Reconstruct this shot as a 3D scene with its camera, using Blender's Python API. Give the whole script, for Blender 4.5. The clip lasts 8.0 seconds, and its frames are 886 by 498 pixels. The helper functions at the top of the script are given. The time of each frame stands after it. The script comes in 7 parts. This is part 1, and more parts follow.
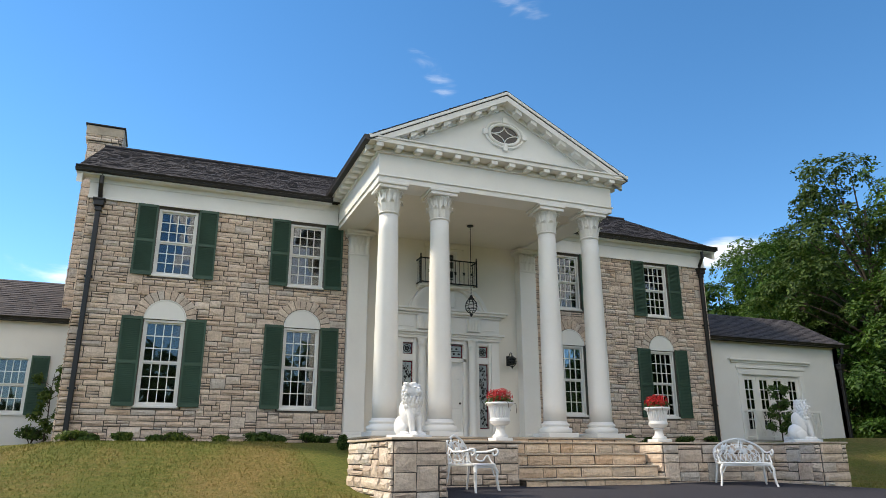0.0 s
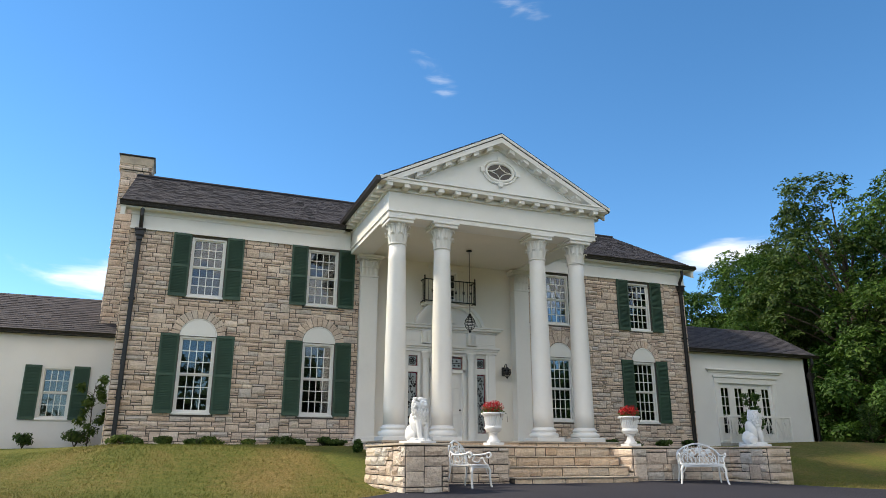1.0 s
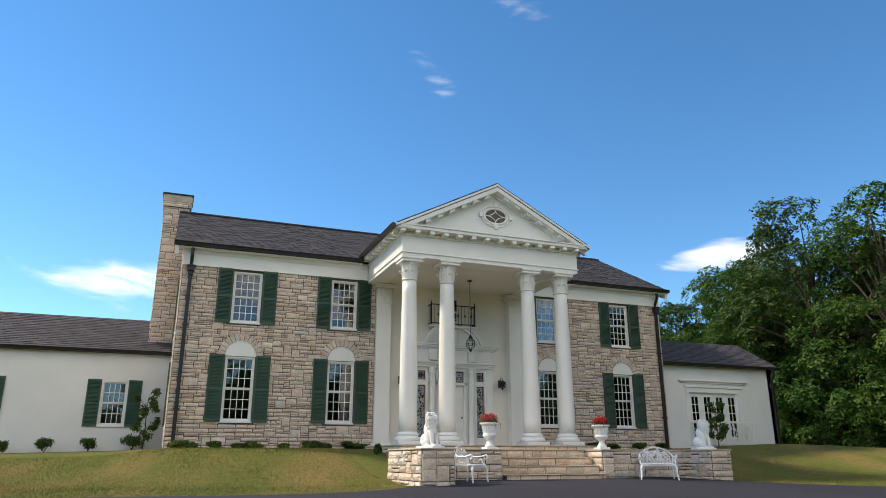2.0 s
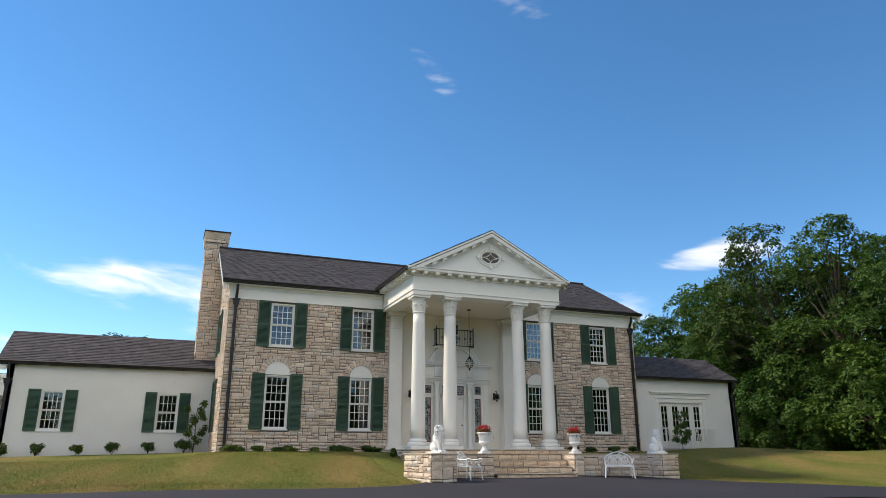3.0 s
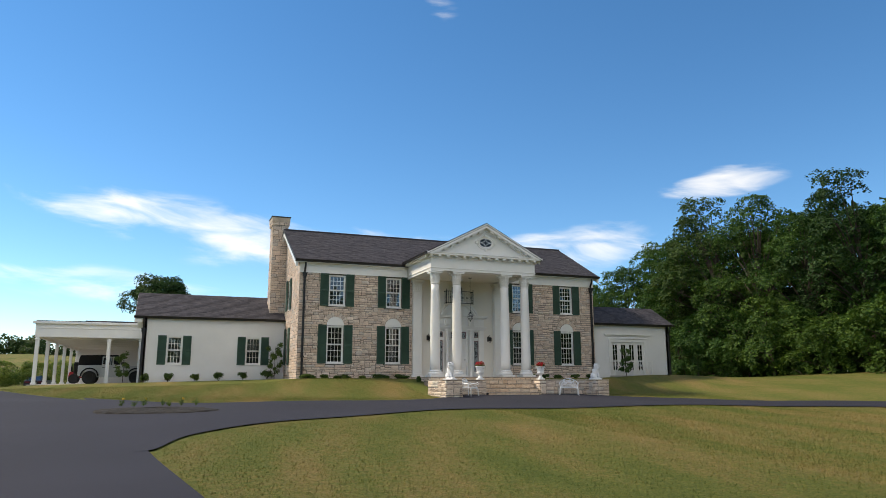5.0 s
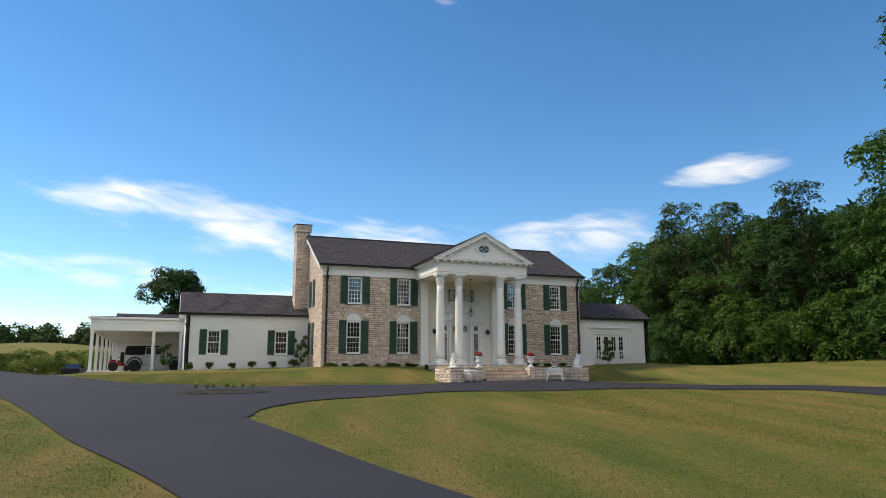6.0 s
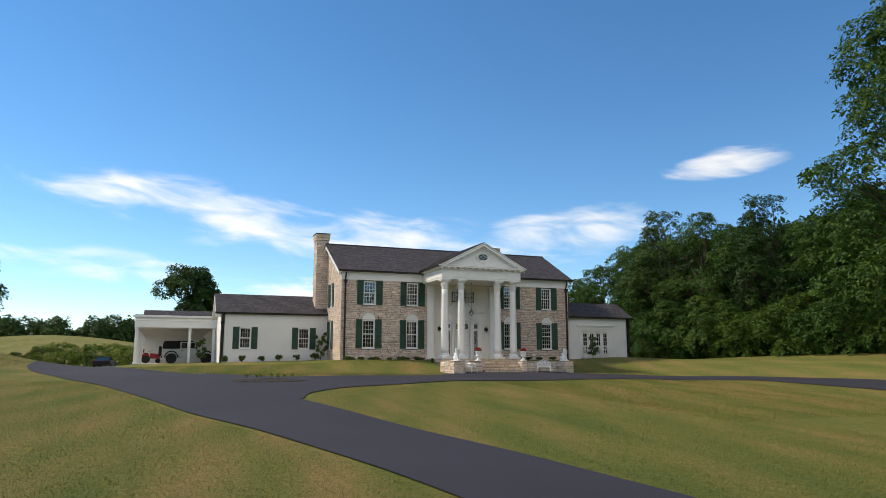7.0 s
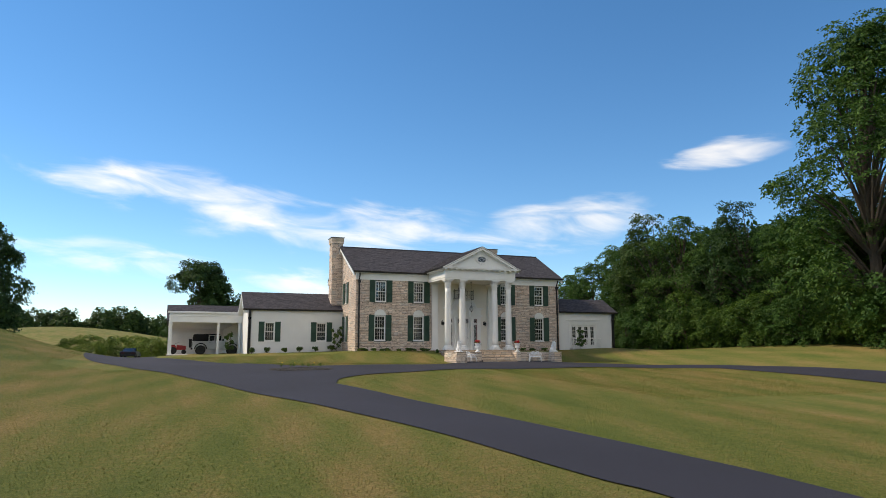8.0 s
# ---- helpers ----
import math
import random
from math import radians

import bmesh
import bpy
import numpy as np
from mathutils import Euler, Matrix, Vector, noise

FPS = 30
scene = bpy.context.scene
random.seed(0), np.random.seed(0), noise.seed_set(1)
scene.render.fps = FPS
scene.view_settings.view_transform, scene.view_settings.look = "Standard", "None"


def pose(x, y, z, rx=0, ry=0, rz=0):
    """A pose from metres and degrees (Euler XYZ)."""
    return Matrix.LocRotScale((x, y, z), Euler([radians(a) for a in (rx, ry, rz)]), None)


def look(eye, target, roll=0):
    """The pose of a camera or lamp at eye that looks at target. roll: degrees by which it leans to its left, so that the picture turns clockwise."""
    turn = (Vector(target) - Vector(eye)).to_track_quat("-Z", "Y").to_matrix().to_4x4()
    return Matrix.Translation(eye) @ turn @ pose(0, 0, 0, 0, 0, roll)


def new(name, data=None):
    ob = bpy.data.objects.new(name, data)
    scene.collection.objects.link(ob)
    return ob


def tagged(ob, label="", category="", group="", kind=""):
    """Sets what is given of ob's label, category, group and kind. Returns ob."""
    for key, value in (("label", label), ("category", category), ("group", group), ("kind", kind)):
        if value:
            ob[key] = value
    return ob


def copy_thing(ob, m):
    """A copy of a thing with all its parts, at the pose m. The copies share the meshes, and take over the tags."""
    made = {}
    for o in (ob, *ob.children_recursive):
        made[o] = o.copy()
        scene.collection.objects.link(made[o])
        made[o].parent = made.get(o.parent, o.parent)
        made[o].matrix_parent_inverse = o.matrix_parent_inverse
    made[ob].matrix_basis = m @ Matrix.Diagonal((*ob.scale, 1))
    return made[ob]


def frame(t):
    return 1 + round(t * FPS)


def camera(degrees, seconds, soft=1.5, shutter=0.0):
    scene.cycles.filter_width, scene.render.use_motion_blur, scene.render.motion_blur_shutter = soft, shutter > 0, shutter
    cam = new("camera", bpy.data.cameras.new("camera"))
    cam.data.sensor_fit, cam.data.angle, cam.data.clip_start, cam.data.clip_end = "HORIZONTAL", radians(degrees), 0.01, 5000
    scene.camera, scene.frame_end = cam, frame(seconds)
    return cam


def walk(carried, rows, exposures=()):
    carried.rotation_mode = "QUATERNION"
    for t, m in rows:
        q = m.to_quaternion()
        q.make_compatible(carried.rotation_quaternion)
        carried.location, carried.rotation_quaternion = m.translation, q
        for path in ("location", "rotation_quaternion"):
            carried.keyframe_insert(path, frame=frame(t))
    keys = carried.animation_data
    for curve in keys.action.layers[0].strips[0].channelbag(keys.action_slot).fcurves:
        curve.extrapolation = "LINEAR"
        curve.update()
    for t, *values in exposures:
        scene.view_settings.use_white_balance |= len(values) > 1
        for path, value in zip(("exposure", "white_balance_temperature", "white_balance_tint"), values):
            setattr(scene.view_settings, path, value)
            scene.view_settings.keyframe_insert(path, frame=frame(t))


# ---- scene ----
cam = camera(65.0, 8.0, 0.85)
PATH = [
    (0, (-0.325, 0.196, 0.911), (0.378, 1.979, 1.482), -0.1),
    (0.5, (-0.628, -0.684, 0.933), (0.071, 1.1, 1.506), 0.0),
    (1, (-1.175, -1.868, 0.933), (-0.474, -0.085, 1.506), -0.0),
    (1.5, (-1.855, -3.348, 0.931), (-1.153, -1.565, 1.506), -0.1),
    (3, (-4.459, -9.419, 1.095), (-3.757, -7.635, 1.664), -0.0),
    (3.5, (-5.509, -11.783, 1.11), (-4.807, -10.0, 1.68), -0.1),
    (4, (-6.599, -14.269, 1.106), (-5.893, -12.475, 1.639), -0.1),
    (4.5, (-7.712, -16.858, 1.106), (-7.0, -15.042, 1.546), -0.1),
    (5, (-8.914, -19.551, 1.105), (-8.196, -17.722, 1.477), -0.1),
    (6.5, (-12.469, -27.715, 1.116), (-11.751, -25.878, 1.448), -0.1),
    (7, (-13.782, -30.579, 1.142), (-13.062, -28.74, 1.46), -0.0),
    (7.5, (-15.076, -33.412, 1.178), (-14.354, -31.572, 1.483), -0.1),
    (8, (-16.321, -36.178, 1.219), (-15.597, -34.336, 1.509), -0.1),
]
LIGHT = [(0, 1.14, 8100, 8), (1.5, 1.06, 8100, 8), (3.5, 0.84, 8050, 9), (5, 0.74, 8050, 9), (8, 0.66, 8100, 10)]
walk(cam, [(t, look(eye, target, roll)) for t, eye, target, roll in PATH], LIGHT)

import bmesh
import random
from math import sin, cos, pi, sqrt, atan2, exp, tan

# ---------------------------------------------------------------- world and sun
SUN_EL, SUN_AZ = radians(42), radians(146)      # azimuth counted from +x towards +y
SKY_STRENGTH, SUN_STRENGTH = 0.15, 2.3

world = bpy.data.worlds.new("sky")
scene.world = world
world.use_nodes = True
wn, wl = world.node_tree.nodes, world.node_tree.links
wn.clear()
sky = wn.new("ShaderNodeTexSky")
sky.sky_type = "NISHITA"
sky.sun_disc = False
sky.sun_elevation = SUN_EL
sky.sun_rotation = pi / 2 - SUN_AZ
sky.altitude = 1800
sky.air_density, sky.dust_density, sky.ozone_density = 1.0, 0.0, 4.5
bg = wn.new("ShaderNodeBackground")
bg.inputs[1].default_value = SKY_STRENGTH
out = wn.new("ShaderNodeOutputWorld")
wl.new(bg.outputs[0], out.inputs[0])


def cloud_layer():
    """Fair-weather clouds: streaked noise over the sky, gathered in a few drifting banks, with unseen ones added as
    fill light.
    """
    tc = wn.new("ShaderNodeTexCoord")
    sep = wn.new("ShaderNodeSeparateXYZ")
    wl.new(tc.outputs["Generated"], sep.inputs[0])

    def m(op, a, b=None, c=None):
        n = wn.new("ShaderNodeMath")
        n.operation = op
        for k, v in enumerate((a, b, c)):
            if v is None:
                continue
            if isinstance(v, (int, float)):
                n.inputs[k].default_value = v
            else:
                wl.new(v, n.inputs[k])
        return n.outputs[0]
    az = m("ARCTAN2", sep.outputs[0], sep.outputs[1])       # bearing from +y towards +x
    el = m("ARCSINE", sep.outputs[2])
    comb = wn.new("ShaderNodeCombineXYZ")
    wl.new(m("MULTIPLY", az, 8.0), comb.inputs[0])
    wl.new(m("ADD", m("MULTIPLY", el, 30.0), m("MULTIPLY", az, 3.0)), comb.inputs[1])
    no = wn.new("ShaderNodeTexNoise")
    no.inputs["Scale"].default_value = 1.0
    no.inputs["Detail"].default_value = 9
    no.inputs["Roughness"].default_value = 0.52
    no.inputs["Distortion"].default_value = 0.5
    wl.new(comb.outputs[0], no.inputs["Vector"])
    total = None
    # bank: bearing, elevation, half-width, half-height (degrees), density, tilt
    for b, e, w, h, d, tilt in CLOUDS:
        da = m("SUBTRACT", az, radians(b))
        de = m("ADD", m("SUBTRACT", el, radians(e)), m("MULTIPLY", da, tilt))
        r = m("ADD", m("POWER", m("ABSOLUTE", m("DIVIDE", da, radians(w))), 2.0), m("POWER", m("ABSOLUTE", m("DIVIDE", de, radians(h))), 2.0))
        k = m("MULTIPLY", m("SUBTRACT", 1.0, m("MINIMUM", r, 1.0)), d)
        total = k if total is None else m("MAXIMUM", total, k)
    shape = m("ADD", total, m("MULTIPLY", m("SUBTRACT", no.outputs["Fac"], 0.5), 1.9))
    mr = wn.new("ShaderNodeMapRange")
    mr.interpolation_type = "SMOOTHSTEP"
    wl.new(shape, mr.inputs[0])
    mr.inputs[1].default_value, mr.inputs[2].default_value = 0.12, 1.05
    gate = m("MULTIPLY", mr.outputs[0], m("MINIMUM", m("MULTIPLY", total, 5.0), 1.0))
    mix = wn.new("ShaderNodeMix")
    mix.data_type = "RGBA"
    clear = wn.new("ShaderNodeHueSaturation")
    clear.inputs["Saturation"].default_value = 1.22
    clear.inputs["Value"].default_value = 0.86
    wl.new(sky.outputs[0], clear.inputs["Color"])
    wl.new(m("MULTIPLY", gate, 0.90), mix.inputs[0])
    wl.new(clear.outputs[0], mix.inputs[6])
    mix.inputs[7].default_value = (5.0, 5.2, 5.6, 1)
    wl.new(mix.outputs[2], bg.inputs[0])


CLOUDS = [(-4, 12.6, 8, 1.9, 0.56, 0.12), (4, 11.2, 12, 3.0, 0.58, 0.14), (13, 9.9, 11, 3.0, 0.62, 0.05), (19, 10.0, 7, 2.0, 0.5, -0.03), (32, 10.3, 9, 2.6, 0.62, -0.10), (26, 9.4, 5, 1.3, 0.45, 0.0),
          (44.5, 15.1, 6.0, 1.4, 0.66, -0.08), (-3, 6.9, 11, 1.7, 0.42, 0.06), (9, 5.4, 12, 1.7, 0.40, 0.04), (20.5, 31.0, 2.8, 2.2, 0.28, 0.8), (53, 34.0, 5, 1.3, 0.30, 0), (29, 35.2, 4, 1.2, 0.26, 0.1),
          # unseen banks beside and behind the view; the two dense ones brighten the front
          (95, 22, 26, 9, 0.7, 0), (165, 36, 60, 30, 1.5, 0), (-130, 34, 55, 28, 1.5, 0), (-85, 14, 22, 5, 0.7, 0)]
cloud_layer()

sun = new("sun", bpy.data.lights.new("sun", "SUN"))
sun.data.energy = SUN_STRENGTH
sun.data.angle = radians(6)
sun.data.color = (1.0, 0.95, 0.87)
to_sun = Vector((cos(SUN_EL) * cos(SUN_AZ), cos(SUN_EL) * sin(SUN_AZ), sin(SUN_EL)))
sun.matrix_world = look(to_sun * 60, (0, 0, 0))

# ---------------------------------------------------------------- materials


def nodes_of(name):
    m = bpy.data.materials.new(name)
    m.use_nodes = True
    n, l = m.node_tree.nodes, m.node_tree.links
    return m, n, l, n["Principled BSDF"]


def noise(n, l, vec, scale, detail=4, rough=0.55, stretch=None):
    if stretch:
        mp = n.new("ShaderNodeMapping")
        mp.inputs["Scale"].default_value = stretch
        l.new(vec, mp.inputs[0])
        vec = mp.outputs[0]
    t = n.new("ShaderNodeTexNoise")
    t.inputs["Scale"].default_value, t.inputs["Detail"].default_value, t.inputs["Roughness"].default_value = scale, detail, rough
    l.new(vec, t.inputs["Vector"])
    return t.outputs["Fac"]


def ramp(n, l, fac, stops):
    r = n.new("ShaderNodeValToRGB")
    e = r.color_ramp.elements
    while len(e) < len(stops):
        e.new(0.5)
    for k, (p, c) in enumerate(stops):
        e[k].position = p
        e[k].color = (*c, 1)
    l.new(fac, r.inputs[0])
    return r.outputs[0]


def mixed(n, l, fac, a, b, blend="MIX"):
    x = n.new("ShaderNodeMix")
    x.data_type, x.blend_type = "RGBA", blend
    for k, v in ((0, fac), (6, a), (7, b)):
        if isinstance(v, (int, float)):
            x.inputs[k].default_value = v
        elif isinstance(v, tuple):
            x.inputs[k].default_value = (*v, 1)
        else:
            l.new(v, x.inputs[k])
    return x.outputs[2]


def bumped(n, l, bs, height, strength, dist):
    b = n.new("ShaderNodeBump")
    b.inputs["Strength"].default_value, b.inputs["Distance"].default_value = strength, dist
    l.new(height, b.inputs["Height"])
    l.new(b.outputs[0], bs.inputs["Normal"])


def plain(name, col, rough=0.6, metal=0.0, var=0.18, big=0.7, fine=35, bump=0.15, dist=0.004, stretch=None, spec=0.5):
    """A surface with a slow change of tone, a fine grain and a slight relief."""
    m, n, l, bs = nodes_of(name)
    pos = n.new("ShaderNodeNewGeometry").outputs["Position"]
    a = noise(n, l, pos, big, 5, stretch=stretch)
    b = noise(n, l, pos, fine, 4, stretch=stretch)
    lo, hi = tuple(c * (1 - var) for c in col), tuple(min(1, c * (1 + var)) for c in col)
    c1 = ramp(n, l, a, [(0.3, lo), (0.7, hi)])
    c2 = ramp(n, l, b, [(0.3, (1 - var * 0.6,) * 3), (0.7, (1, 1, 1))])
    l.new(mixed(n, l, 1.0, c1, c2, "MULTIPLY"), bs.inputs["Base Color"])
    bs.inputs["Roughness"].default_value, bs.inputs["Metallic"].default_value = rough, metal
    bs.inputs["Specular IOR Level"].default_value = spec
    bumped(n, l, bs, b, bump, dist)
    return m


def stone_material(name, island, tint=(1, 1, 1)):
    """Split-faced limestone: tan, pinkish and grey blocks."""
    m, n, l, bs = nodes_of(name)
    g = n.new("ShaderNodeNewGeometry")
    pos = g.outputs["Position"]
    rnd = g.outputs["Random Per Island"] if island else n.new("ShaderNodeObjectInfo").outputs["Random"]
    cols = [(0.0, (0.51, 0.405, 0.345)), (0.18, (0.72, 0.595, 0.51)), (0.4, (0.62, 0.505, 0.435)), (0.6, (0.76, 0.64, 0.555)), (0.76, (0.58, 0.53, 0.50)), (0.88, (0.66, 0.51, 0.41)), (1.0, (0.80, 0.69, 0.61))]
    c = ramp(n, l, rnd, [(p, tuple(a * b for a, b in zip(q, tint))) for p, q in cols])
    a = noise(n, l, pos, 3.0, 6)
    b = noise(n, l, pos, 17, 7, 0.68)
    c = mixed(n, l, 1.0, c, ramp(n, l, a, [(0.3, (0.90, 0.87, 0.85)), (0.72, (1.14, 1.13, 1.11))]), "MULTIPLY")
    c = mixed(n, l, 1.0, c, ramp(n, l, b, [(0.28, (0.80, 0.77, 0.75)), (0.55, (1.06, 1.06, 1.06))]), "MULTIPLY")
    l.new(c, bs.inputs["Base Color"])
    bs.inputs["Roughness"].default_value = 0.9
    bs.inputs["Specular IOR Level"].default_value = 0.2
    bumped(n, l, bs, b, 1.0, 0.04)
    return m


def shingle_material():
    """Dark asphalt shingles laid in staggered courses along the slope."""
    m, n, l, bs = nodes_of("asphalt_shingle")
    g = n.new("ShaderNodeNewGeometry")
    rnd = g.outputs["Random Per Island"]
    pos = g.outputs["Position"]
    c = ramp(n, l, rnd, [(0, (0.056, 0.052, 0.060)), (0.5, (0.074, 0.069, 0.078)), (1, (0.098, 0.090, 0.099))])
    b = noise(n, l, pos, 60, 3)
    c = mixed(n, l, 1.0, c, ramp(n, l, b, [(0.3, (0.7, 0.7, 0.7)), (0.7, (1.3, 1.28, 1.28))]), "MULTIPLY")
    l.new(c, bs.inputs["Base Color"])
    bs.inputs["Roughness"].default_value = 0.88
    bs.inputs["Specular IOR Level"].default_value = 0.3
    bumped(n, l, bs, b, 0.5, 0.006)
    return m


def glass_material():
    """Window panes: clear, with the strong sheen of coated double glazing."""
    m, n, l, bs = nodes_of("window_glass")
    n.remove(bs)
    tr, gl, mx = n.new("ShaderNodeBsdfTransparent"), n.new("ShaderNodeBsdfGlossy"), n.new("ShaderNodeMixShader")
    tr.inputs[0].default_value = (0.55, 0.58, 0.6, 1)
    gl.inputs["Roughness"].default_value = 0.015
    gl.inputs[0].default_value = (0.95, 0.98, 1, 1)
    fr = n.new("ShaderNodeFresnel")
    fr.inputs[0].default_value = 1.85
    pos = n.new("ShaderNodeNewGeometry").outputs["Position"]
    w = n.new("ShaderNodeBump")
    w.inputs["Strength"].default_value, w.inputs["Distance"].default_value = 0.12, 0.01
    l.new(noise(n, l, pos, 2.2, 2), w.inputs["Height"])
    l.new(w.outputs[0], gl.inputs["Normal"])
    l.new(fr.outputs[0], mx.inputs[0])
    l.new(tr.outputs[0], mx.inputs[1])
    l.new(gl.outputs[0], mx.inputs[2])
    l.new(mx.outputs[0], n["Material Output"].inputs[0])
    return m


def lawn_tone(n, l, pos):
    """Green to straw brown: broad dry patches, mowing bands and small tufts."""
    def m(op, a, b, c=None):
        q = n.new("ShaderNodeMath")
        q.operation = op
        for k, v in enumerate((a, b, c)):
            if isinstance(v, (int, float)):
                q.inputs[k].default_value = v
            elif v is not None:
                l.new(v, q.inputs[k])
        return q.outputs[0]
    turn = n.new("ShaderNodeMapping")
    turn.inputs["Rotation"].default_value = (0, 0, radians(24))
    turn.inputs["Scale"].default_value = (0.75, 0.055, 1.0)
    l.new(pos, turn.inputs[0])
    bands = noise(n, l, turn.outputs[0], 1.0, 3, 0.5)
    along = n.new("ShaderNodeMapping")
    along.inputs["Rotation"].default_value = (0, 0, radians(21))
    l.new(pos, along.inputs[0])
    wave = n.new("ShaderNodeTexWave")
    wave.inputs["Scale"].default_value = 0.13
    wave.inputs["Distortion"].default_value, wave.inputs["Detail"].default_value, wave.inputs["Detail Scale"].default_value = 0.9, 2, 0.25
    l.new(along.outputs[0], wave.inputs[0])
    f = m("MULTIPLY_ADD", noise(n, l, pos, 0.11, 5, 0.6), 0.30, m("MULTIPLY_ADD", bands, 0.30, m("MULTIPLY_ADD", noise(n, l, pos, 5.0, 7, 0.75), 0.36, m("MULTIPLY_ADD", noise(n, l, pos, 16.0, 4, 0.7), 0.22, m("MULTIPLY_ADD", wave.outputs["Fac"], 0.062, -0.09)))))
    return ramp(n, l, f, [(0.38, (0.098, 0.132, 0.032)), (0.50, (0.152, 0.163, 0.044)), (0.60, (0.236, 0.186, 0.068)), (0.74, (0.34, 0.225, 0.100))])


def lawn_material():
    m, n, l, bs = nodes_of("mown_grass")
    pos = n.new("ShaderNodeNewGeometry").outputs["Position"]
    f = noise(n, l, pos, 18, 7, 0.82)
    c = mixed(n, l, 1.0, lawn_tone(n, l, pos), ramp(n, l, f, [(0.30, (0.42, 0.45, 0.38)), (0.50, (1.0, 1.0, 0.98)), (0.72, (1.6, 1.52, 1.4))]), "MULTIPLY")
    l.new(c, bs.inputs["Base Color"])
    bs.inputs["Roughness"].default_value = 0.95
    bs.inputs["Specular IOR Level"].default_value = 0.1
    bumped(n, l, bs, f, 1.0, 0.05)
    return m


def leaf_material(name, dark, light, trans=0.35):
    m, n, l, bs = nodes_of(name)
    g = n.new("ShaderNodeNewGeometry")
    c = ramp(n, l, g.outputs["Random Per Island"], [(0, dark), (0.65, tuple((a + b) / 2 for a, b in zip(dark, light))), (1, light)])
    big = noise(n, l, g.outputs["Position"], 0.35, 3)
    c = mixed(n, l, 1.0, c, ramp(n, l, big, [(0.3, (0.75, 0.8, 0.8)), (0.7, (1.2, 1.15, 1.0))]), "MULTIPLY")
    own = n.new("ShaderNodeObjectInfo").outputs["Random"]
    c = mixed(n, l, 1.0, c, ramp(n, l, own, [(0, (0.80, 0.92, 0.9)), (0.5, (1.0, 1.0, 1.0)), (1, (1.30, 1.14, 0.9))]), "MULTIPLY")
    l.new(c, bs.inputs["Base Color"])
    bs.inputs["Roughness"].default_value = 0.6
    bs.inputs["Specular IOR Level"].default_value = 0.25
    tl, mx = n.new("ShaderNodeBsdfTranslucent"), n.new("ShaderNodeMixShader")
    l.new(c, tl.inputs[0])
    mx.inputs[0].default_value = trans
    l.new(bs.outputs[0], mx.inputs[1])
    l.new(tl.outputs[0], mx.inputs[2])
    l.new(mx.outputs[0], n["Material Output"].inputs[0])
    return m


STONE = stone_material("limestone_block", False)
STONE_PALE = stone_material("pale_limestone_block", False, (1.0, 1.02, 1.0))
STONE_BUFF = stone_material("buff_limestone_block", False, (1.08, 1.02, 0.90))
STONE_J = stone_material("limestone_rubble", True)
# mortar darkened: the shade of the recessed joints is put into its colour
MORTAR = plain("mortar", (0.11, 0.095, 0.085), 0.95, var=0.15, fine=60, bump=0.4)
WHITE = plain("white_paint", (0.80, 0.79, 0.77), 0.45, var=0.035, big=0.9, fine=14, bump=0.06)
TRIM = plain("white_trim_paint", (0.82, 0.81, 0.79), 0.4, var=0.03, big=1.5, fine=20, bump=0.05)
STUCCO = plain("painted_stucco", (0.78, 0.77, 0.76), 0.8, var=0.05, big=0.6, fine=90, bump=0.25)
CREAM = plain("cream_stucco", (0.80, 0.76, 0.69), 0.75, var=0.05, big=0.6, fine=70, bump=0.15)
GREEN = plain("green_shutter_paint", (0.034, 0.082, 0.055), 0.5, var=0.18, big=1.3, fine=40, bump=0.1)
BLACK = plain("black_painted_metal", (0.016, 0.014, 0.015), 0.4, var=0.25, fine=50, bump=0.1)
IRON = plain("wrought_iron", (0.02, 0.02, 0.021), 0.55, 0.4, var=0.2, fine=60, bump=0.3)
SHINGLE = shingle_material()
GLASS = glass_material()
LAWN = lawn_material()
ASPHALT = plain("asphalt", (0.027, 0.0265, 0.037), 0.92, var=0.16, big=0.25, fine=110, bump=0.5, dist=0.006, spec=0.35)
CAST = plain("white_enamel_casting", (0.80, 0.81, 0.82), 0.35, var=0.05, fine=60, bump=0.15)
PLASTER = plain("white_cast_stone", (0.80, 0.80, 0.80), 0.55, var=0.08, big=4, fine=45, bump=0.35)
FLAG = plain("flagstone", (0.52, 0.43, 0.34), 0.85, var=0.25, big=2.5, fine=30, bump=0.4)
MULCH = plain("dark_mulch", (0.030, 0.024, 0.018), 0.95, var=0.5, big=6, fine=40, bump=1.0, dist=0.03)
BARK = plain("bark", (0.075, 0.058, 0.044), 0.95, var=0.35, big=2, fine=22, bump=0.9, dist=0.03, stretch=(1, 1, 0.25))
INSIDE = plain("interior_plaster", (0.32, 0.30, 0.28), 0.9)
LEAF = leaf_material("tree_leaf", (0.024, 0.070, 0.014), (0.096, 0.182, 0.033), 0.30)
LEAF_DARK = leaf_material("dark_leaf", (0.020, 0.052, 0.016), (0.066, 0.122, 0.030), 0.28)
SHRUB = leaf_material("shrub_leaf", (0.040, 0.085, 0.024), (0.15, 0.22, 0.06))
BUSH_LEAF = leaf_material("bush_leaf", (0.075, 0.135, 0.022), (0.26, 0.33, 0.07), 0.45)
RED = leaf_material("red_petal", (0.35, 0.010, 0.022), (0.75, 0.07, 0.09), 0.25)
LEADED = plain("stained_glass_red", (0.16, 0.02, 0.03), 0.25, var=0.2)
FROST = plain("frosted_glass", (0.36, 0.40, 0.41), 0.15, var=0.15, big=6)
TYRE = plain("tyre_rubber", (0.018, 0.018, 0.018), 0.8)
